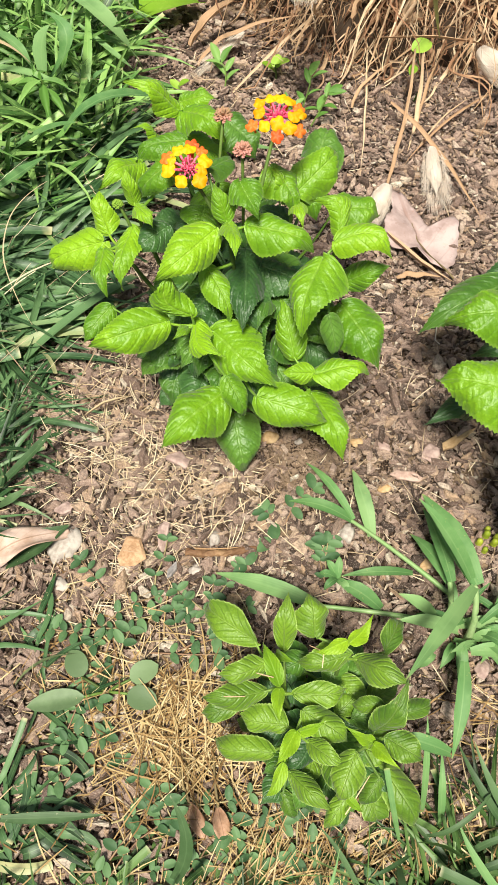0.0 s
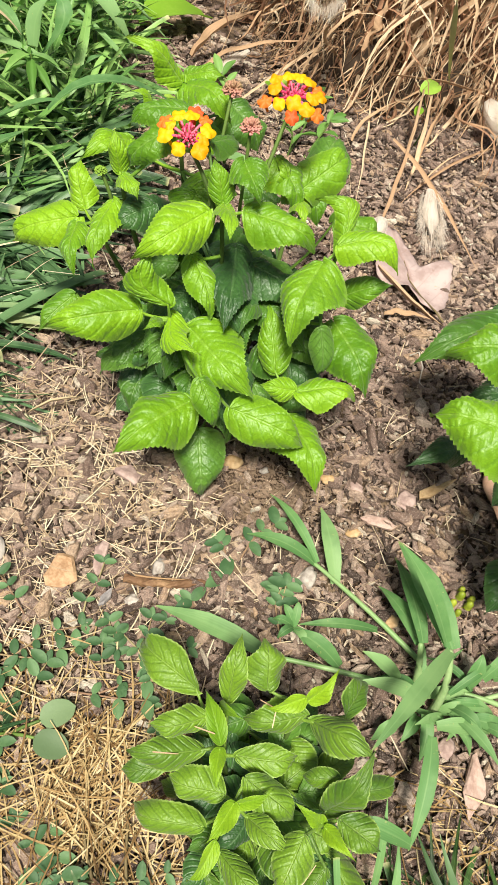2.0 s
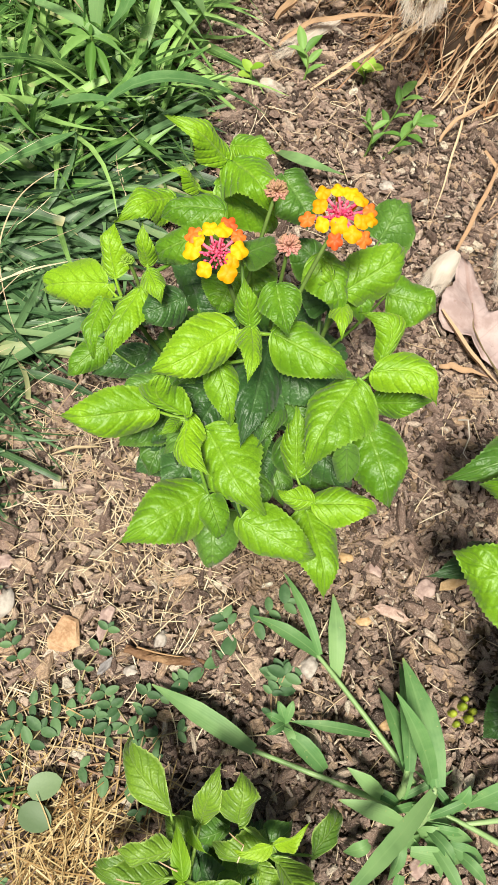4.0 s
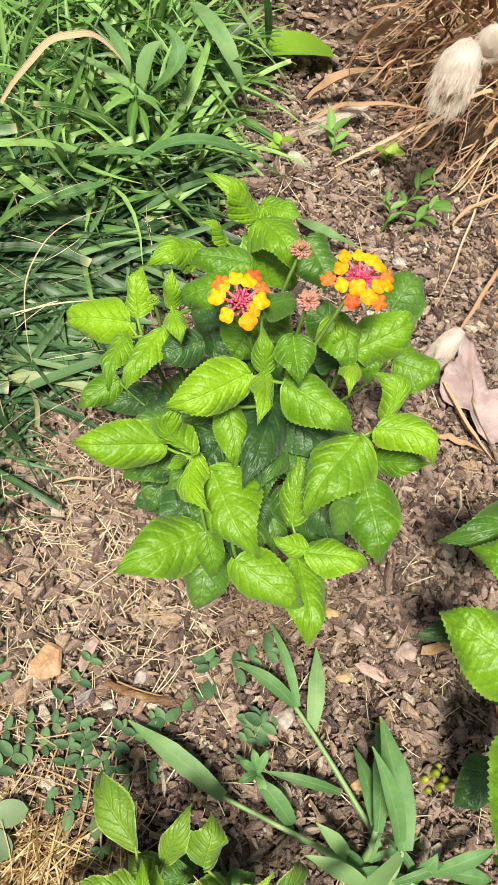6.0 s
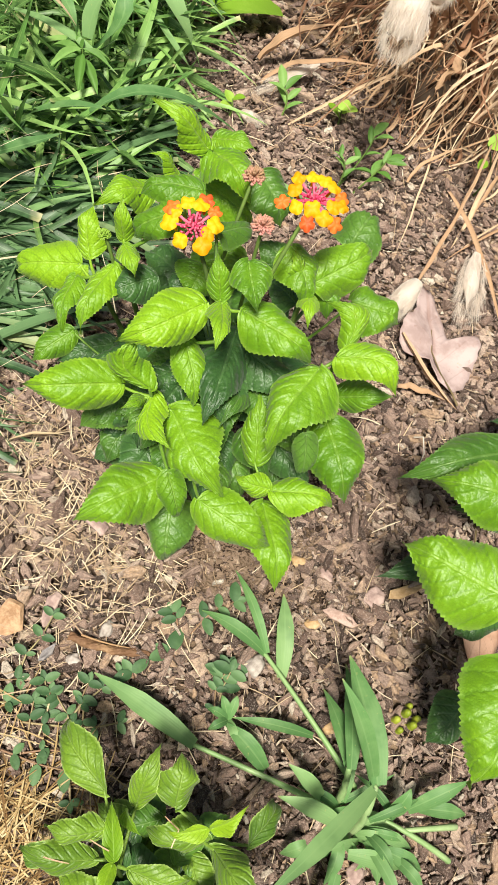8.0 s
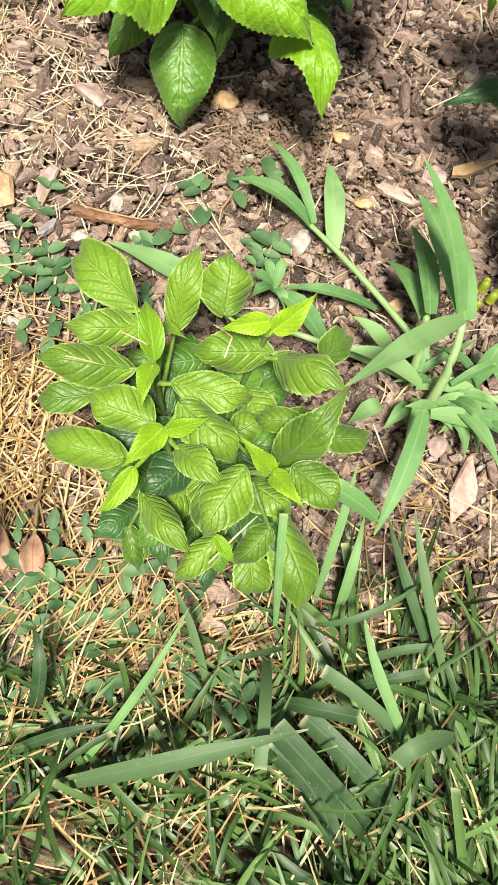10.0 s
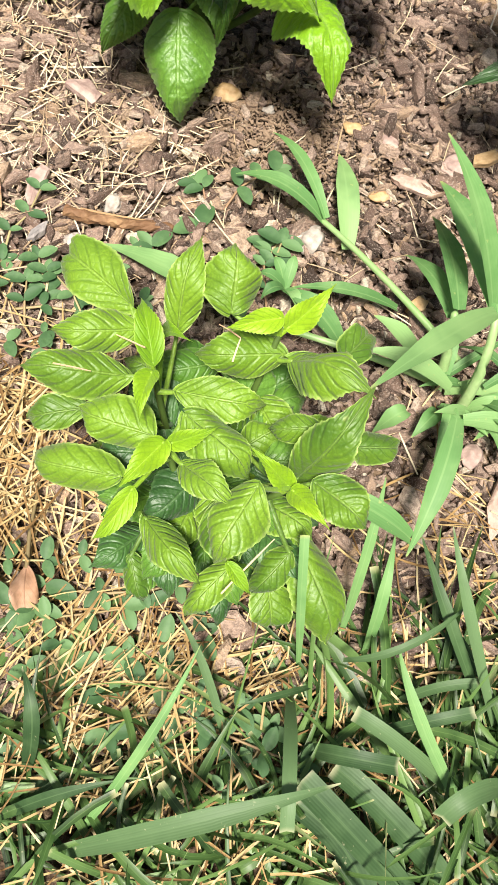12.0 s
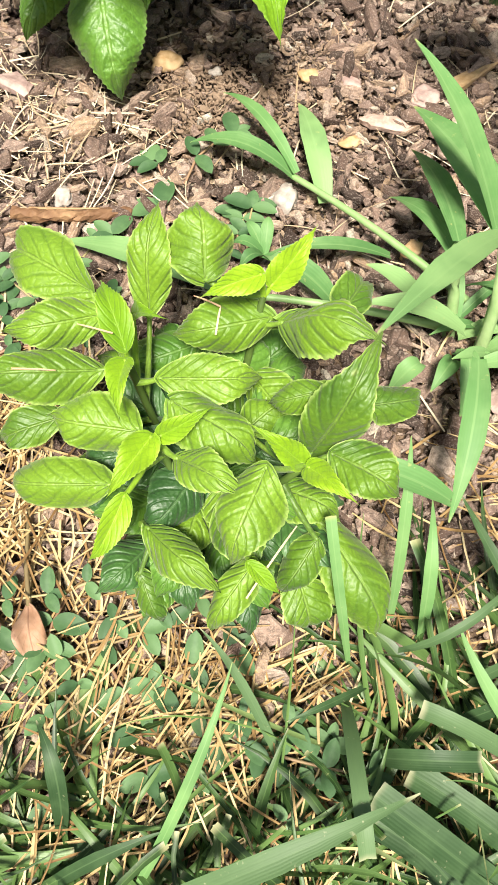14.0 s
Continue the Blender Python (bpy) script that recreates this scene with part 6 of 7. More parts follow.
small.leaf(SEEDLING, 0.080, 0.072, 0.030, 0.085, 0.060, 0.012, 0.0151, 0.2, 8, teeth=15, blunt=0.72, fold=0.18, dome=0.34, puff=0.07, wave=0.11, jag=0.022, sharp=0.74)
small.leaf(SEEDLING, 0.067, 0.070, 0.050, 0.056, 0.054, 0.035, 0.0101, 0.2, -14, teeth=15, blunt=0.72, fold=-0.25, dome=0.62, puff=0.07, wave=0.16, jag=0.022, sharp=0.74)
small.leaf(SHOOT, 0.065, 0.068, 0.055, 0.074, 0.061, 0.050, 0.0043, 0.12, 5, fold=0.75, dome=0.1, teeth=15, puff=0.06, jag=0.035, sharp=1.25)
small.leaf(SEEDLING, 0.035, 0.072, 0.025, 0.042, 0.060, 0.012, 0.0091, 0.2, -7, teeth=15, blunt=0.72, fold=-0.40, dome=0.55, puff=0.07, wave=0.12, jag=0.022, sharp=0.74)
small.leaf(SEEDLING, 0.088, 0.137, 0.060, 0.098, 0.161, 0.045, 0.0121, 0.2, -9, teeth=15, blunt=0.72, fold=0.18, dome=0.34, puff=0.07, wave=0.11, jag=0.022, sharp=0.74)
# low leaves in a dark tone that paints the shade under the upper ones
small.leaf(OLD_SHADED, 0.06, 0.11, 0.03, 0.055, 0.085, 0.03, 0.018, 0.1, teeth=11, blunt=0.7)
small.leaf(OLD_SHADED, 0.055, 0.12, 0.035, 0.07, 0.13, 0.03, 0.020, 0.1, teeth=11, blunt=0.7)
small.leaf(OLD_SHADED, 0.05, 0.095, 0.03, 0.03, 0.09, 0.025, 0.018, 0.1, teeth=11, blunt=0.7)
small.leaf(OLD_SHADED, 0.075, 0.105, 0.035, 0.09, 0.125, 0.025, 0.018, 0.1, teeth=11, blunt=0.7)
small.leaf(OLD_SHADED, 0.07, 0.085, 0.03, 0.09, 0.07, 0.02, 0.018, 0.1, teeth=11, blunt=0.7)
small.leaf(OLD_SHADED, 0.045, 0.085, 0.025, 0.05, 0.062, 0.015, 0.016, 0.1, teeth=11, blunt=0.7)
small.leaf(OLD_SHADED, 0.04,0.12,0.03, 0.02,0.13,0.025, 0.018, 0.1, teeth=11, blunt=0.7)
small.leaf(OLD_SHADED, 0.062, 0.108, 0.040, 0.078, 0.122, 0.036, 0.018, 0.1, teeth=11, blunt=0.7)
small.leaf(OLD_SHADED, 0.066, 0.118, 0.036, 0.082, 0.110, 0.034, 0.017, 0.1, teeth=11, blunt=0.7)
small.leaf(OLD_SHADED, 0.07, 0.104, 0.036, 0.076, 0.124, 0.03, 0.017, 0.1, teeth=11, blunt=0.7)
small.leaf(OLD_SHADED, 0.06, 0.122, 0.034, 0.066, 0.142, 0.03, 0.017, 0.1, teeth=11, blunt=0.7)
small.leaf(OLD_SHADED, 0.078, 0.118, 0.03, 0.096, 0.112, 0.022, 0.016, 0.1, teeth=11, blunt=0.7)
# fillers, mostly coloured dark so that gaps between leaves look shaded
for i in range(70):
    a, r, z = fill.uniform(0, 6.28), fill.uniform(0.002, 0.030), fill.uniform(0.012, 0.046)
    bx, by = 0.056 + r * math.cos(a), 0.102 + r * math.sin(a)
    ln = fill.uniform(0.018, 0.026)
    small.leaf((OLD_SHADED, DEEP, OLD_SHADED, SEEDLING)[i % 4], bx, by, z, bx + ln * math.cos(a) * 0.9, by + ln * math.sin(a) * 0.9, z + fill.uniform(-0.010, 0.003), ln * 0.66, 0.2, fill.uniform(-25, 25), teeth=11, blunt=0.72, fold=-0.4, dome=0.2, puff=0.07, jag=0.012)
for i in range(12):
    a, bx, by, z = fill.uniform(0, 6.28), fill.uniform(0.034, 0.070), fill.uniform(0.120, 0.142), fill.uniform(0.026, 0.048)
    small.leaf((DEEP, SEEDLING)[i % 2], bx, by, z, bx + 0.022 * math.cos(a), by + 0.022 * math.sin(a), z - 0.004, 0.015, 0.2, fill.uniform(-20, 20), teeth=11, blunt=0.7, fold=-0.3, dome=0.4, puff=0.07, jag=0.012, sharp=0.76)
clipping((0.0200, 0.1215, 0.0775), (0.0240, 0.1205, 0.0775), (0.0290, 0.1195, 0.0770))
clipping((0.0149, 0.1111, 0.0719), (0.0095, 0.1107, 0.0728), (0.0040, 0.1107, 0.0726))
clipping((0.0480, 0.1385, 0.0672), (0.0520, 0.1365, 0.0680), (0.0555, 0.1350, 0.0676))
clipping((0.0555, 0.1350, 0.0676), (0.0550, 0.1315, 0.0670), (0.0545, 0.1275, 0.0655))
clipping((0.0770, 0.0770, 0.0580), (0.0710, 0.0685, 0.0555), (0.0650, 0.0600, 0.0500))


# ---- the lantana at the bed's side ----
third = Shrub("lantana", (0.232, 0.296, 0.0), "lantana with large toothed bright green leaves on dark mulch", "lantana plant")
third.stem((0.200, 0.335, 0.120), 0.0028, 0.0015, (0.01, 0.0, 0.01))
third.stem((0.196, 0.280, 0.115), 0.0028, 0.0015, (0.01, 0.0, 0.01))
third.stem((0.200, 0.225, 0.115), 0.0028, 0.0015, (0.01, 0.0, 0.01))
third.stem((0.215, 0.275, 0.060), 0.0028, 0.0015, (0.01, 0.0, 0.01))
third.leaf(DEEP, 0.172, 0.352, 0.109, 0.116, 0.321, 0.098, 0.028, 0.16, teeth=24, jag=0.028)
third.leaf(GREEN, 0.172, 0.312, 0.132, 0.127, 0.314, 0.119, 0.034, 0.16, teeth=24, jag=0.028)
third.leaf(GREEN, 0.172, 0.264, 0.119, 0.121, 0.283, 0.105, 0.042, 0.16, teeth=24, jag=0.028)
third.leaf(OLD_SHADED, 0.167, 0.309, 0.047, 0.125, 0.282, 0.057, 0.020, 0.16, teeth=24, jag=0.028)
third.leaf(GREEN, 0.184, 0.236, 0.118, 0.176, 0.183, 0.087, 0.042, 0.16, teeth=24, jag=0.028)
third.leaf(OLD_SHADED, 0.188, 0.235, 0.042, 0.174, 0.210, 0.026, 0.024, 0.16, teeth=24, jag=0.028)
third.leaf(OLD_SHADED, 0.186, 0.275, 0.072, 0.173, 0.264, 0.051, 0.020, 0.16, teeth=24, jag=0.028)
third.leaf(GREEN, 0.192, 0.345, 0.122, 0.158, 0.325, 0.122, 0.030, 0.16, teeth=24, jag=0.028)
third.leaf(OLD_SHADED, 0.215, 0.405, 0.060, 0.175, 0.400, 0.065, 0.035, 0.16, teeth=24, jag=0.028)
third.leaf(OLD_SHADED, 0.215, 0.360, 0.045, 0.165, 0.345, 0.045, 0.030, 0.16, teeth=24, jag=0.028)

# ---- crabgrass ----
crab = thing("crabgrass", (0.148, 0.165, 0.0), "sprawling pale green crabgrass with runners and broad blades", "crabgrass")
blade("blade", (0.0810, 0.2360, 0.0100), (0.0605, 0.2420, 0.0200), (0.0400, 0.2480, 0.0130), 0.0082, CRAB, crab)
blade("blade", (0.0820, 0.2360, 0.0120), (0.0670, 0.2570, 0.0200), (0.0520, 0.2780, 0.0110), 0.0058, CRAB, crab)
blade("blade", (0.0940, 0.2270, 0.0060), (0.0885, 0.2495, 0.0160), (0.0830, 0.2720, 0.0130), 0.01, CRAB, crab)
blade("blade", (0.146, 0.180, 0.047), (0.134, 0.209, 0.051), (0.121, 0.239, 0.044), 0.015, CRAB, crab)
blade("blade", (0.145, 0.181, 0.044), (0.127, 0.197, 0.074), (0.108, 0.213, 0.091), 0.009, CRAB, crab)
blade("blade", (0.134, 0.185, 0.038), (0.130, 0.212, 0.036), (0.125, 0.240, 0.023), 0.009, CRAB, crab)
blade("blade", (0.135, 0.188, 0.028), (0.127, 0.207, 0.026), (0.118, 0.226, 0.012), 0.009, CRAB, crab)
blade("blade", (0.143, 0.177, 0.052), (0.118, 0.147, 0.074), (0.094, 0.118, 0.084), 0.0085, CRAB, crab)
blade("blade", (0.118, 0.201, 0.008), (0.095, 0.199, 0.016), (0.072, 0.197, 0.012), 0.006, CRAB, crab)
blade("blade", (0.096, 0.177, 0.010), (0.082, 0.185, 0.019), (0.068, 0.193, 0.015), 0.010, CRAB, crab)
blade("blade", (0.056, 0.178, 0.014), (0.025, 0.188, 0.019), (-0.006, 0.198, 0.012), 0.011, CRAB, crab)
blade("blade", (0.139, 0.161, 0.020), (0.120, 0.163, 0.031), (0.102, 0.164, 0.030), 0.0085, CRAB, crab)
blade("blade", (0.145, 0.149, 0.020), (0.161, 0.150, 0.021), (0.177, 0.151, 0.010), 0.0085, CRAB, crab)
blade("blade", (0.128, 0.171, 0.015), (0.116, 0.175, 0.028), (0.104, 0.180, 0.030), 0.008, CRAB, crab)
blade("blade", (0.135, 0.138, 0.041), (0.131, 0.114, 0.040), (0.126, 0.090, 0.026), 0.008, CRAB, crab)
blade("blade", (0.121, 0.090, 0.045), (0.105, 0.094, 0.053), (0.090, 0.098, 0.050), 0.008, CRAB, crab)
blade("blade", (0.165, 0.173, 0.010), (0.167, 0.179, 0.026), (0.169, 0.186, 0.030), 0.008, CRAB, crab)
blade("blade", (0.174, 0.178, 0.015), (0.186, 0.188, 0.028), (0.199, 0.198, 0.030), 0.008, CRAB, crab)
blade("blade", (0.182, 0.181, 0.010), (0.195, 0.183, 0.016), (0.208, 0.185, 0.010), 0.008, CRAB, crab)
blade("blade", (0.139, 0.154, 0.020), (0.139, 0.144, 0.021), (0.138, 0.133, 0.010), 0.007, CRAB, crab)
blade("blade", (0.123, 0.148, 0.020), (0.118, 0.144, 0.021), (0.113, 0.141, 0.010), 0.007, CRAB, crab)
blade("blade", (0.166, 0.156, 0.015), (0.177, 0.154, 0.016), (0.189, 0.153, 0.005), 0.009, CRAB, crab)
blade("blade", (0.154, 0.153, 0.015), (0.161, 0.147, 0.016), (0.167, 0.140, 0.005), 0.006, CRAB, crab)
for dx, dy, dz in ((-0.012, 0.002, 0.004), (-0.007, 0.010, 0.007), (-0.009, -0.008, 0.002), (0.001, 0.012, 0.008), (0.006, -0.010, 0.003)):
    blade("blade", (0.070, 0.195, 0.013), (0.070 + dx * 0.6, 0.195 + dy * 0.6, 0.019), (0.070 + dx, 0.195 + dy, 0.012 + dz), 0.0048, CRAB, crab)
stalk("runner", bez((0.0810, 0.2360, 0.0100), (0.1135, 0.2090, 0.0120), (0.146, 0.182, 0.008), 9), 0.0013, 0.0018, RUNNER, crab)
stalk("runner", bez((0.056, 0.178, 0.012), (0.095, 0.173, 0.015), (0.134, 0.168, 0.012), 9), 0.0013, 0.0018, RUNNER, crab)
stalk("runner", bez((0.164, 0.170, 0.012), (0.183, 0.166, 0.012), (0.203, 0.161, 0.006), 9), 0.0013, 0.0018, RUNNER, crab)
stalk("runner", bez((0.174, 0.168, 0.012), (0.189, 0.173, 0.013), (0.204, 0.178, 0.008), 9), 0.0013, 0.0018, RUNNER, crab)
stalk("stem", bez((0.148, 0.160, 0.0), (0.147, 0.166, 0.03), (0.145, 0.179, 0.047), 9), 0.0026, 0.0016, RUNNER, crab)
stalk("stem", bez((0.140, 0.172, 0.0), (0.137, 0.178, 0.02), (0.134, 0.186, 0.034), 9), 0.0026, 0.0016, RUNNER, crab)
tuft = random.Random(8)
for i in range(18):
    a, ln = tuft.uniform(-1.2, 4.2), tuft.uniform(0.018, 0.034)
    x, y = 0.150 + tuft.uniform(-0.012, 0.02), 0.163 + tuft.uniform(-0.01, 0.012)
    z = tuft.uniform(0.004, 0.018)
    dx, dy = ln * math.cos(a), ln * math.sin(a)
    blade("blade", (x, y, z), (x + dx * 0.5, y + dy * 0.5, z + 0.008), (x + dx, y + dy, z + tuft.uniform(-0.006, 0.012)), tuft.uniform(0.004, 0.0075), CRAB, crab)

# ---- small weeds ----


def oval_mesh(name, length, width, cup=0.12, tipness=0.6):
    rows, cols = 9, 5
    t, u = np.linspace(0, 1, rows), np.linspace(-1, 1, cols)
    T, U = np.meshgrid(t, u, indexing="ij")
    half = width / 2 * np.maximum(np.sin(np.pi * T**0.9) ** tipness, 0.03)
    P = np.stack([T * length, U * half, cup * length * np.abs(U) * np.sin(np.pi * T) - 0.12 * length * T * T], -1)
    return mesh_of(name, P.reshape(-1, 3), grid_faces(rows, cols), np.stack([(U + 1) / 2, T], -1).reshape(-1, 2))


OVAL, ROUND, LANCE, LIME_OVAL = oval_mesh("weed_leaf", 0.0098, 0.0056, 0.10, 0.55), oval_mesh("round_leaf", 0.023, 0.017, 0.06, 0.5), oval_mesh("lance_leaf", 0.024, 0.0062, 0.15, 0.8), oval_mesh("seedling_leaf", 0.015, 0.011, 0.1, 0.6)
OVAL.materials.append(WEED)
ROUND.materials.append(ROUND_WEED)
LANCE.materials.append(FRESH)
BROAD_LANCE = oval_mesh("lance_leaf", 0.020, 0.0078, 0.12, 0.75)
BROAD_LANCE.materials.append(FRESH)
SPOON = oval_mesh("spoon_leaf", 0.034, 0.0125, 0.08, 0.6)
SPOON.materials.append(ROUND_WEED)
LIME_OVAL.materials.append(LIME)


def put_leaf(me, parent, at, turn, rise, size, roll=0.0):
    ob = part("leaf", me, None, parent, "", at)
    ob.rotation_euler = (radians(roll), radians(-rise), radians(turn))
    ob.scale = (size, size, size)
    return ob


def sprig(x, y, heading, pairs, step=0.0095, size=1.0, seed=0, height=0.005):
    """A creeping weed: a thin reddish stem with small oval leaves in pairs."""
    rng = random.Random(seed * 7 + 1)
    root = thing("spurge", (x, y, 0.0), "low creeping weed with small blue green oval leaves", "weed", "creeping weeds")
    pts, h = [(x, y, height * 0.5)], radians(heading)
    for i in range(pairs + 1):
        h += rng.uniform(-0.25, 0.25)
        px, py, pz = pts[-1]
        pts.append((px + step * math.cos(h), py + step * math.sin(h), height + rng.uniform(-0.001, 0.003)))
    stalk("stem", pts, 0.0006, 0.0004, WEED_STEM, root, "", 5)
    for i, p in enumerate(pts[1:]):
        for sgn in (-1, 1):
            put_leaf(OVAL, root, (p[0], p[1], p[2] + 0.001), math.degrees(h) + sgn * rng.uniform(55, 95), rng.uniform(0, 25), size * rng.uniform(0.75, 1.2))
    put_leaf(OVAL, root, pts[-1], math.degrees(h) + rng.uniform(-15, 15), 20, size * 0.8)
    return root


sprig(0.0380, 0.2360, 72, 2, 0.0105, 1.05, 1)
sprig(0.0330, 0.2210, 150, 0, 0.0040, 1.25, 2)
sprig(0.0300, 0.2370, 120, 1, 0.0045, 0.85, 52)
sprig(0.0640, 0.2020, 80, 1, 0.0095, 1.0, 3)
sprig(0.0590, 0.2120, 60, 1, 0.0060, 0.95, 4)
sprig(0.0160, 0.2020, 150, 0, 0.0040, 1.15, 53)
sprig(-0.0200, 0.1680, 114, 2, 0.0073, 0.75, 7)
sprig(-0.0070, 0.1770, 112, 1, 0.0081, 0.8, 8)
sprig(-0.0280, 0.1590, 103, 1, 0.0087, 0.85, 9)
sprig(0.0650, 0.1880, 97, 2, 0.0111, 0.8, 51)
sprig(-0.055, 0.167, 200, 3, 0.0139, 0.71, 10)
sprig(-0.086, 0.159, 20, 3, 0.0124, 0.86, 11)
sprig(-0.118, 0.162, 10, 2, 0.0137, 0.93, 12)
sprig(-0.064, 0.153, 240, 3, 0.0141, 0.68, 13)
sprig(-0.007, 0.186, 280, 3, 0.0130, 0.71, 15)
sprig(-0.035, 0.165, 20, 3, 0.0129, 0.68, 16)
sprig(-0.076, 0.082, 200, 3, 0.0143, 0.94, 17)
sprig(-0.058, 0.057, 30, 4, 0.0131, 0.75, 18)
sprig(-0.102, 0.059, 40, 3, 0.0142, 0.84, 19)
sprig(-0.012, 0.08, 250, 3, 0.0141, 0.93, 20)
sprig(-0.025, 0.038, 10, 4, 0.0130, 0.79, 21)
sprig(0.014, 0.061, 0, 3, 0.0133, 0.79, 22)
sprig(0.006, 0.069, 30, 3, 0.0120, 0.75, 23)
sprig(0.017, 0.057, 280, 3, 0.0139, 0.66, 24)
sprig(0.006, 0.045, 300, 3, 0.0116, 0.86, 25)
sprig(0.024, 0.051, 320, 2, 0.0123, 0.83, 26)
sprig(0.043, 0.048, 100, 2, 0.0129, 0.76, 27)
sprig(0.01, 0.03, 20, 3, 0.0145, 0.71, 28)
sprig(0.047, 0.031, 350, 2, 0.0127, 0.72, 29)
sprig(0.064, 0.024, 0, 2, 0.0134, 0.74, 30)
sprig(-0.05, 0.105, 190, 2, 0.0126, 0.90, 31)
sprig(-0.03, 0.06, 120, 2, 0.0125, 0.83, 32)
sprig(-0.09, 0.03, 20, 3, 0.0142, 0.68, 33)
sprig(-0.06, 0.02, 80, 3, 0.0117, 0.73, 34)
sprig(0.03, 0.01, 10, 3, 0.0138, 0.85, 35)
sprig(0.07, 0.0, 40, 2, 0.0122, 0.76, 36)
sprig(-0.06, 0.035, 60, 2, 0.0120, 0.80, 37)
sprig(-0.09, 0.075, 100, 2, 0.0116, 0.88, 38)
sprig(-0.11, 0.1, 20, 2, 0.0142, 0.97, 39)
sprig(-0.045, 0.15, 10, 2, 0.0137, 0.97, 40)
sprig(-0.02, 0.16, 90, 1, 0.0116, 0.75, 41)
sprig(-0.03, 0.02, 30, 2, 0.0144, 0.91, 42)
sprig(0.03, 0.035, 20, 2, 0.0127, 0.96, 43)
sprig(-0.09, 0.14, 330, 1, 0.0134, 0.92, 44)
sprig(-0.045, 0.185, 100, 2, 0.0124, 0.71, 45)
sprig(-0.012, 0.17, 60, 2, 0.0128, 0.70, 46)
sprig(-0.03, 0.15, 30, 2, 0.0125, 0.65, 48)
sprig(0.0, 0.155, 120, 2, 0.0116, 0.71, 49)

sprig(-0.0610, 0.1690, 0, 1, 0.0085, 0.90, 60)
sprig(-0.0710, 0.1570, 194, 1, 0.0085, 0.80, 62)
sprig(-0.0760, 0.1880, 125, 2, 0.0085, 0.80, 65)
sprig(-0.0380, 0.0820, 319, 2, 0.0085, 1.05, 67)
sprig(-0.0480, 0.0710, 56, 1, 0.0085, 0.80, 68)
sprig(0.0110, 0.0690, 250, 1, 0.0085, 1.05, 70)
sprig(-0.0630, 0.1460, 84, 1, 0.0085, 0.90, 72)


def rosette(name, at, leaves, me, label, category, size=1.0, rise=20, stem=0.0, seed=3, spread=(0, 360), material=None):
    """Leaves round one point, on a short stem."""
    rng = random.Random(seed)
    root = thing(name, (at[0], at[1], 0.0), label, category)
    if stem:
        stalk("stem", [(at[0], at[1], 0.0), (at[0] + 0.001, at[1], at[2] / 2), at], 0.0010, 0.0007, material or STEM, root)
    for i in range(leaves):
        turn = spread[0] + (spread[1] - spread[0]) * (i + rng.uniform(-0.2, 0.2)) / leaves
        put_leaf(me, root, (at[0], at[1], at[2] - 0.0035 * (i % 3) * (1 if stem else 0)), turn, rise + rng.uniform(-12, 12), size * rng.uniform(0.75, 1.15))
    return root


spoon = thing("round_leaf_weed", (-0.068, 0.126, 0.0), "flat weed with spoon shaped dull green leaves in straw", "weed")
for bx, by, turn, size in ((-0.054, 0.132, 30, 0.80), (-0.055, 0.124, -15, 0.82), (-0.079, 0.122, 190, 0.0), (-0.082, 0.133, 120, 0.8)):
    stalk("leaf_stalk", [(-0.068, 0.126, 0.004), ((bx - 0.068) / 2, (by + 0.126) / 2, 0.009), (bx, by, 0.011)], 0.0010, 0.0008, STEM, spoon)
    put_leaf(ROUND if size else SPOON, spoon, (bx, by, 0.011), turn, 4, size or 1.0)
rosette("seedling", (0.031, 0.700, 0.020), 4, LIME_OVAL, "bright lime seedling with four small leaves", "seedling", 1.1, 40, 1.0, 4)
rosette("seedling", (-0.059, 0.672, 0.018), 3, LIME_OVAL, "tiny lime seedling at the turf edge", "seedling", 0.7, 25, 1.0, 5)
def sprout(base, top, leaves, me, label, size, seed):
    """An upright weed: a thin stem with leaves set singly along it."""
    rng = random.Random(seed)
    root = thing("weed", (base[0], base[1], 0.0), label, "weed")
    pts = bez(base, (Vector(base) + Vector(top)) / 2 + Vector((0.004, 0.002, 0.006)), top, 9)
    stalk("stem", pts, 0.0009, 0.0006, STEM, root)
    heading = math.degrees(math.atan2(top[1] - base[1], top[0] - base[0]))
    for i in range(leaves):
        at = pts[2 + round(6 * i / (leaves - 1))]
        turn = heading + (rng.uniform(-18, 18) if i == leaves - 1 else (1 if i % 2 else -1) * rng.uniform(35, 95))
        put_leaf(me, root, tuple(at), turn, rng.uniform(8, 45), size * rng.uniform(0.7, 1.15), rng.uniform(-25, 25))
    return root


sprout((-0.018, 0.684, 0.0), (-0.022, 0.698, 0.024), 6, BROAD_LANCE, "small weed with dull green oval leaves on the mulch", 0.95, 6)
sprout((0.048, 0.634, 0.0), (0.062, 0.652, 0.042), 6, BROAD_LANCE, "upright weed with narrow green leaves", 1.0, 7)
sprout((0.060, 0.628, 0.0), (0.078, 0.640, 0.034), 6, BROAD_LANCE, "upright weed with narrow bright green leaves", 0.95, 8)
sprout((0.046, 0.626, 0.0), (0.041, 0.638, 0.024), 5, BROAD_LANCE, "upright weed with narrow green leaves", 0.75, 12)
rosette("weed", (-0.162, 0.597, 0.075), 9, LANCE, "light green weed rosette standing in turf", "weed", 1.2, -10, 1.0, 9)
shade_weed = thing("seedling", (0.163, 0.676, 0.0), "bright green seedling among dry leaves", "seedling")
stalk("stem", bez((0.163, 0.676, 0.0), (0.164, 0.672, 0.03), (0.150, 0.668, 0.056), 7), 0.0008, 0.0006, STEM, shade_weed)
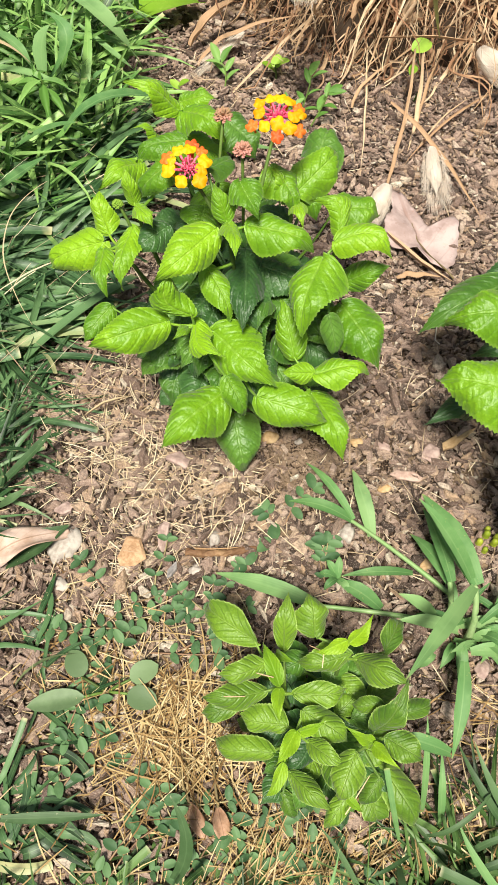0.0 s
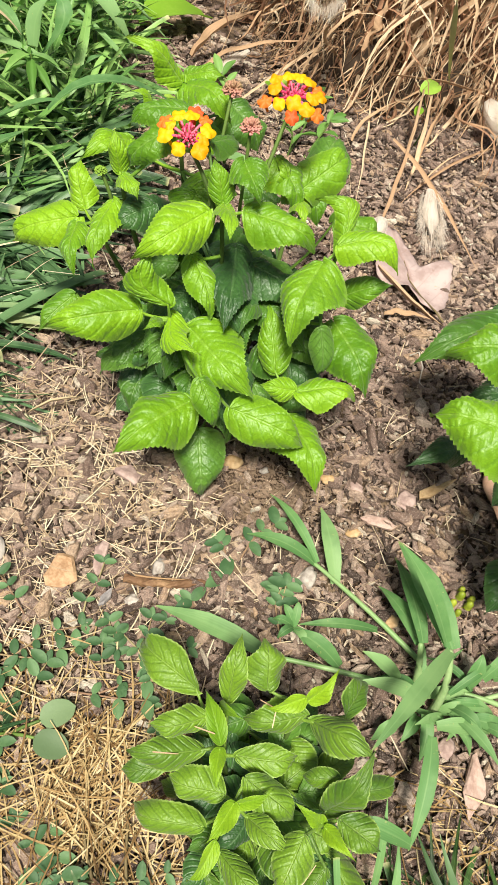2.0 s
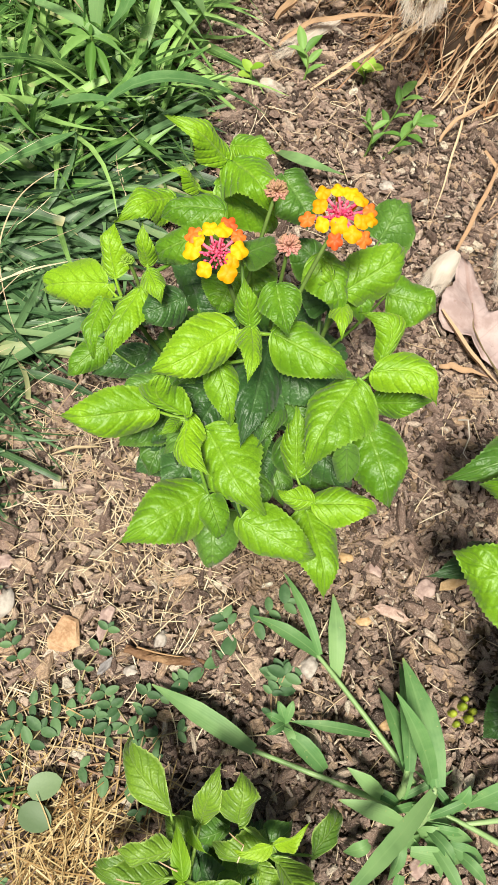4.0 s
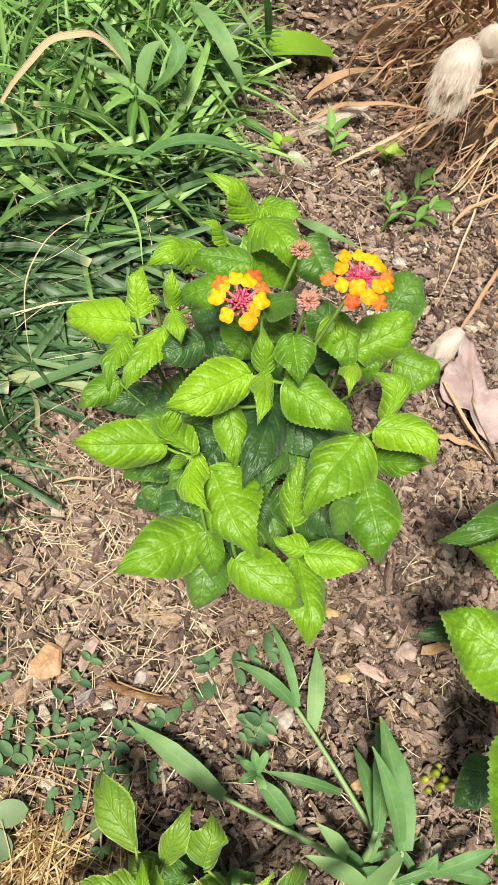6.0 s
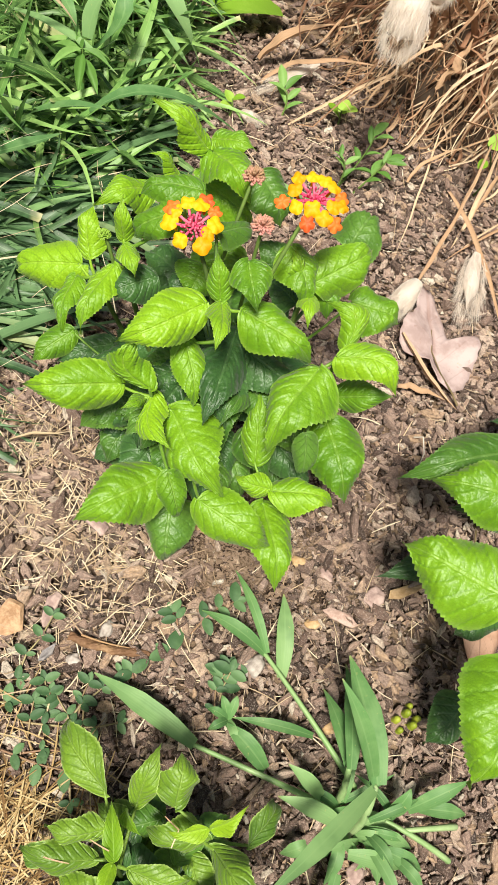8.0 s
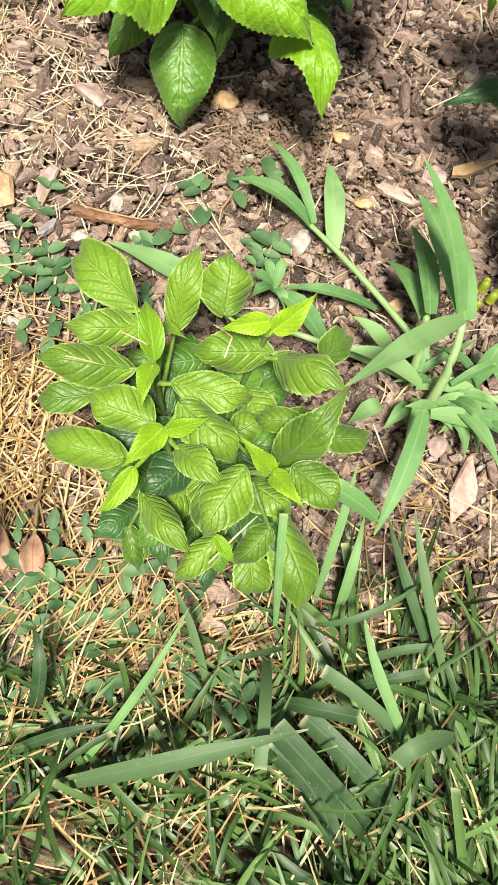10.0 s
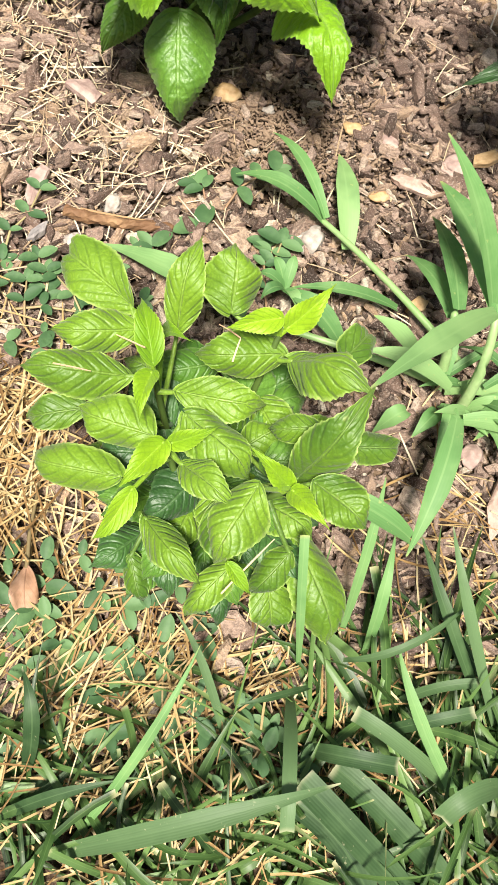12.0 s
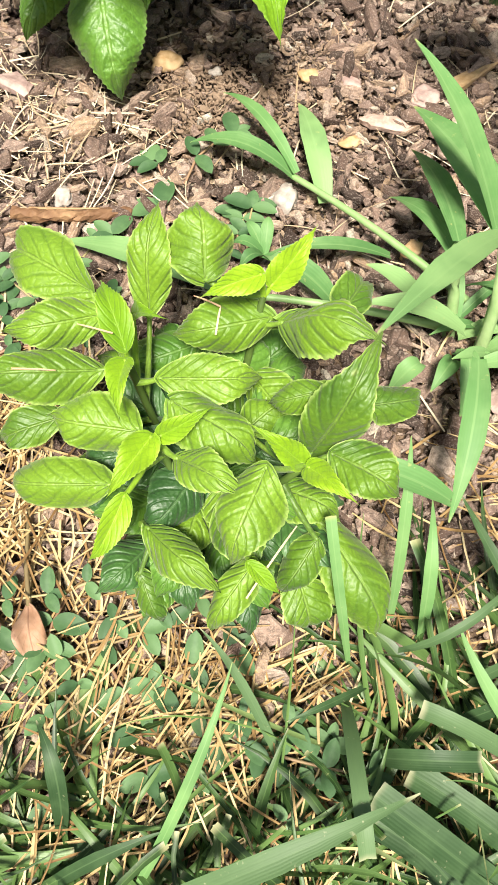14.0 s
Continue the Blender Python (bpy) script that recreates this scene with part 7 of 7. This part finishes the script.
put_leaf(LIME_OVAL, shade_weed, (0.150, 0.668, 0.056), 20, 12, 1.35, 20)
put_leaf(LIME_OVAL, shade_weed, (0.157, 0.671, 0.040), -120, -10, 0.75, -15)
blade("torn_leaf", (-0.047, 0.818, 0.01), (-0.075, 0.79, 0.025), (-0.108, 0.775, 0.02), 0.034, LIME, thing("broad_weed", (-0.047, 0.818, 0.0), "torn broad yellow green leaf at the bed edge", "weed"), "", True)
buds = thing("bud_cluster", (0.168, 0.224, 0.0), "cluster of small yellow green seed buds on mulch", "seed pods")
for dx, dy, z, r in ((0.0, 0.004, 0.009, 0.0026), (-0.005, -0.001, 0.008, 0.0024), (0.004, -0.002, 0.010, 0.0025), (-0.002, -0.006, 0.007, 0.0021), (0.007, 0.003, 0.007, 0.0022), (0.002, 0.009, 0.006, 0.0020)):
    stalk("pod", [(0.168 + dx, 0.224 + dy, z - r), (0.168 + dx, 0.224 + dy, z - 0.6 * r), (0.168 + dx, 0.224 + dy, z + 0.5 * r), (0.168 + dx, 0.224 + dy, z + r)], r, r * 0.8, BERRY, buds, "", 9)
    stalk("stem", [(0.168, 0.224, 0.0), (0.168 + dx * 0.7, 0.224 + dy * 0.7, z * 0.5), (0.168 + dx, 0.224 + dy, z - r)], 0.0006, 0.0004, BERRY, buds, "", 5)
curl = thing("dry_curl", (0.146, 0.411, 0.0), "thin white curled dry stalk on mulch", "dry stalk")
stalk("stalk", [(0.146, 0.411, 0.006), (0.150, 0.408, 0.014), (0.1535, 0.398, 0.010), (0.152, 0.388, 0.005), (0.1555, 0.385, 0.004)], 0.0006, 0.0004, FLUFF, curl)

# ---- single chips that lie near the paths of the weeds, last ----
CHIP_MESHES = [mesh_of("chip", np.asarray(v) * 0.012, f, smooth=False) for v, f in CHIPS]
for me in CHIP_MESHES:
    me.materials.append(BARK_PIECE)
spin = turned(len(cx), 0.22)
for i in np.nonzero(picked)[0]:
    ob = part("chip", CHIP_MESHES[i % 24], None, mulch, "", (cx[i], cy[i], float(ground_z(cx[i], cy[i])) + 0.0060))
    ob.rotation_euler = Matrix(spin[i].tolist()).to_euler()
    ob.scale = (csize[i] / 0.012,) * 3

# ---- single straws that lie on top ----


def straw_mesh(k):
    """One dry stalk, about 35 mm long, slightly bowed."""
    t = np.linspace(-0.5, 0.5, 5)
    ln, bow = 0.024 + 0.003 * k, 0.0008 * (k - 3)
    path = np.stack([t * ln, bow * (1 - 4 * t * t), 0.0004 * np.sin(t * 5 + k)], -1)[None]
    v, f, uv = ribbons(path, np.array([[0.8, 1, 1, 0.95, 0.5]]) * 0.00068, sides_of(path, 0.15 * k - 0.5), 0.5)
    return mesh_of("straw", v, f, uv)


STRAWS = [straw_mesh(k) for k in range(7)]
for me in STRAWS:
    me.materials.append(STRAW_ONE)
lay = random.Random(31)
for x, y, rx, ry, heading, spread, n in ((0.045, 0.030, 0.026, 0.022, 63, 40, 150), (-0.018, 0.106, 0.018, 0.024, 77, 50, 110)):
    for i in range(n):
        px, py = lay.gauss(x, rx), lay.gauss(y, ry)
        ob = part("straw", STRAWS[i % 7], None, dry_straw, "", (px, py, float(ground_z(px, py)) + 0.005 + abs(lay.gauss(0, 0.004))))
        ob.rotation_euler = (lay.uniform(-0.5, 0.5), lay.gauss(0, 0.10), radians(lay.gauss(heading, spread)))
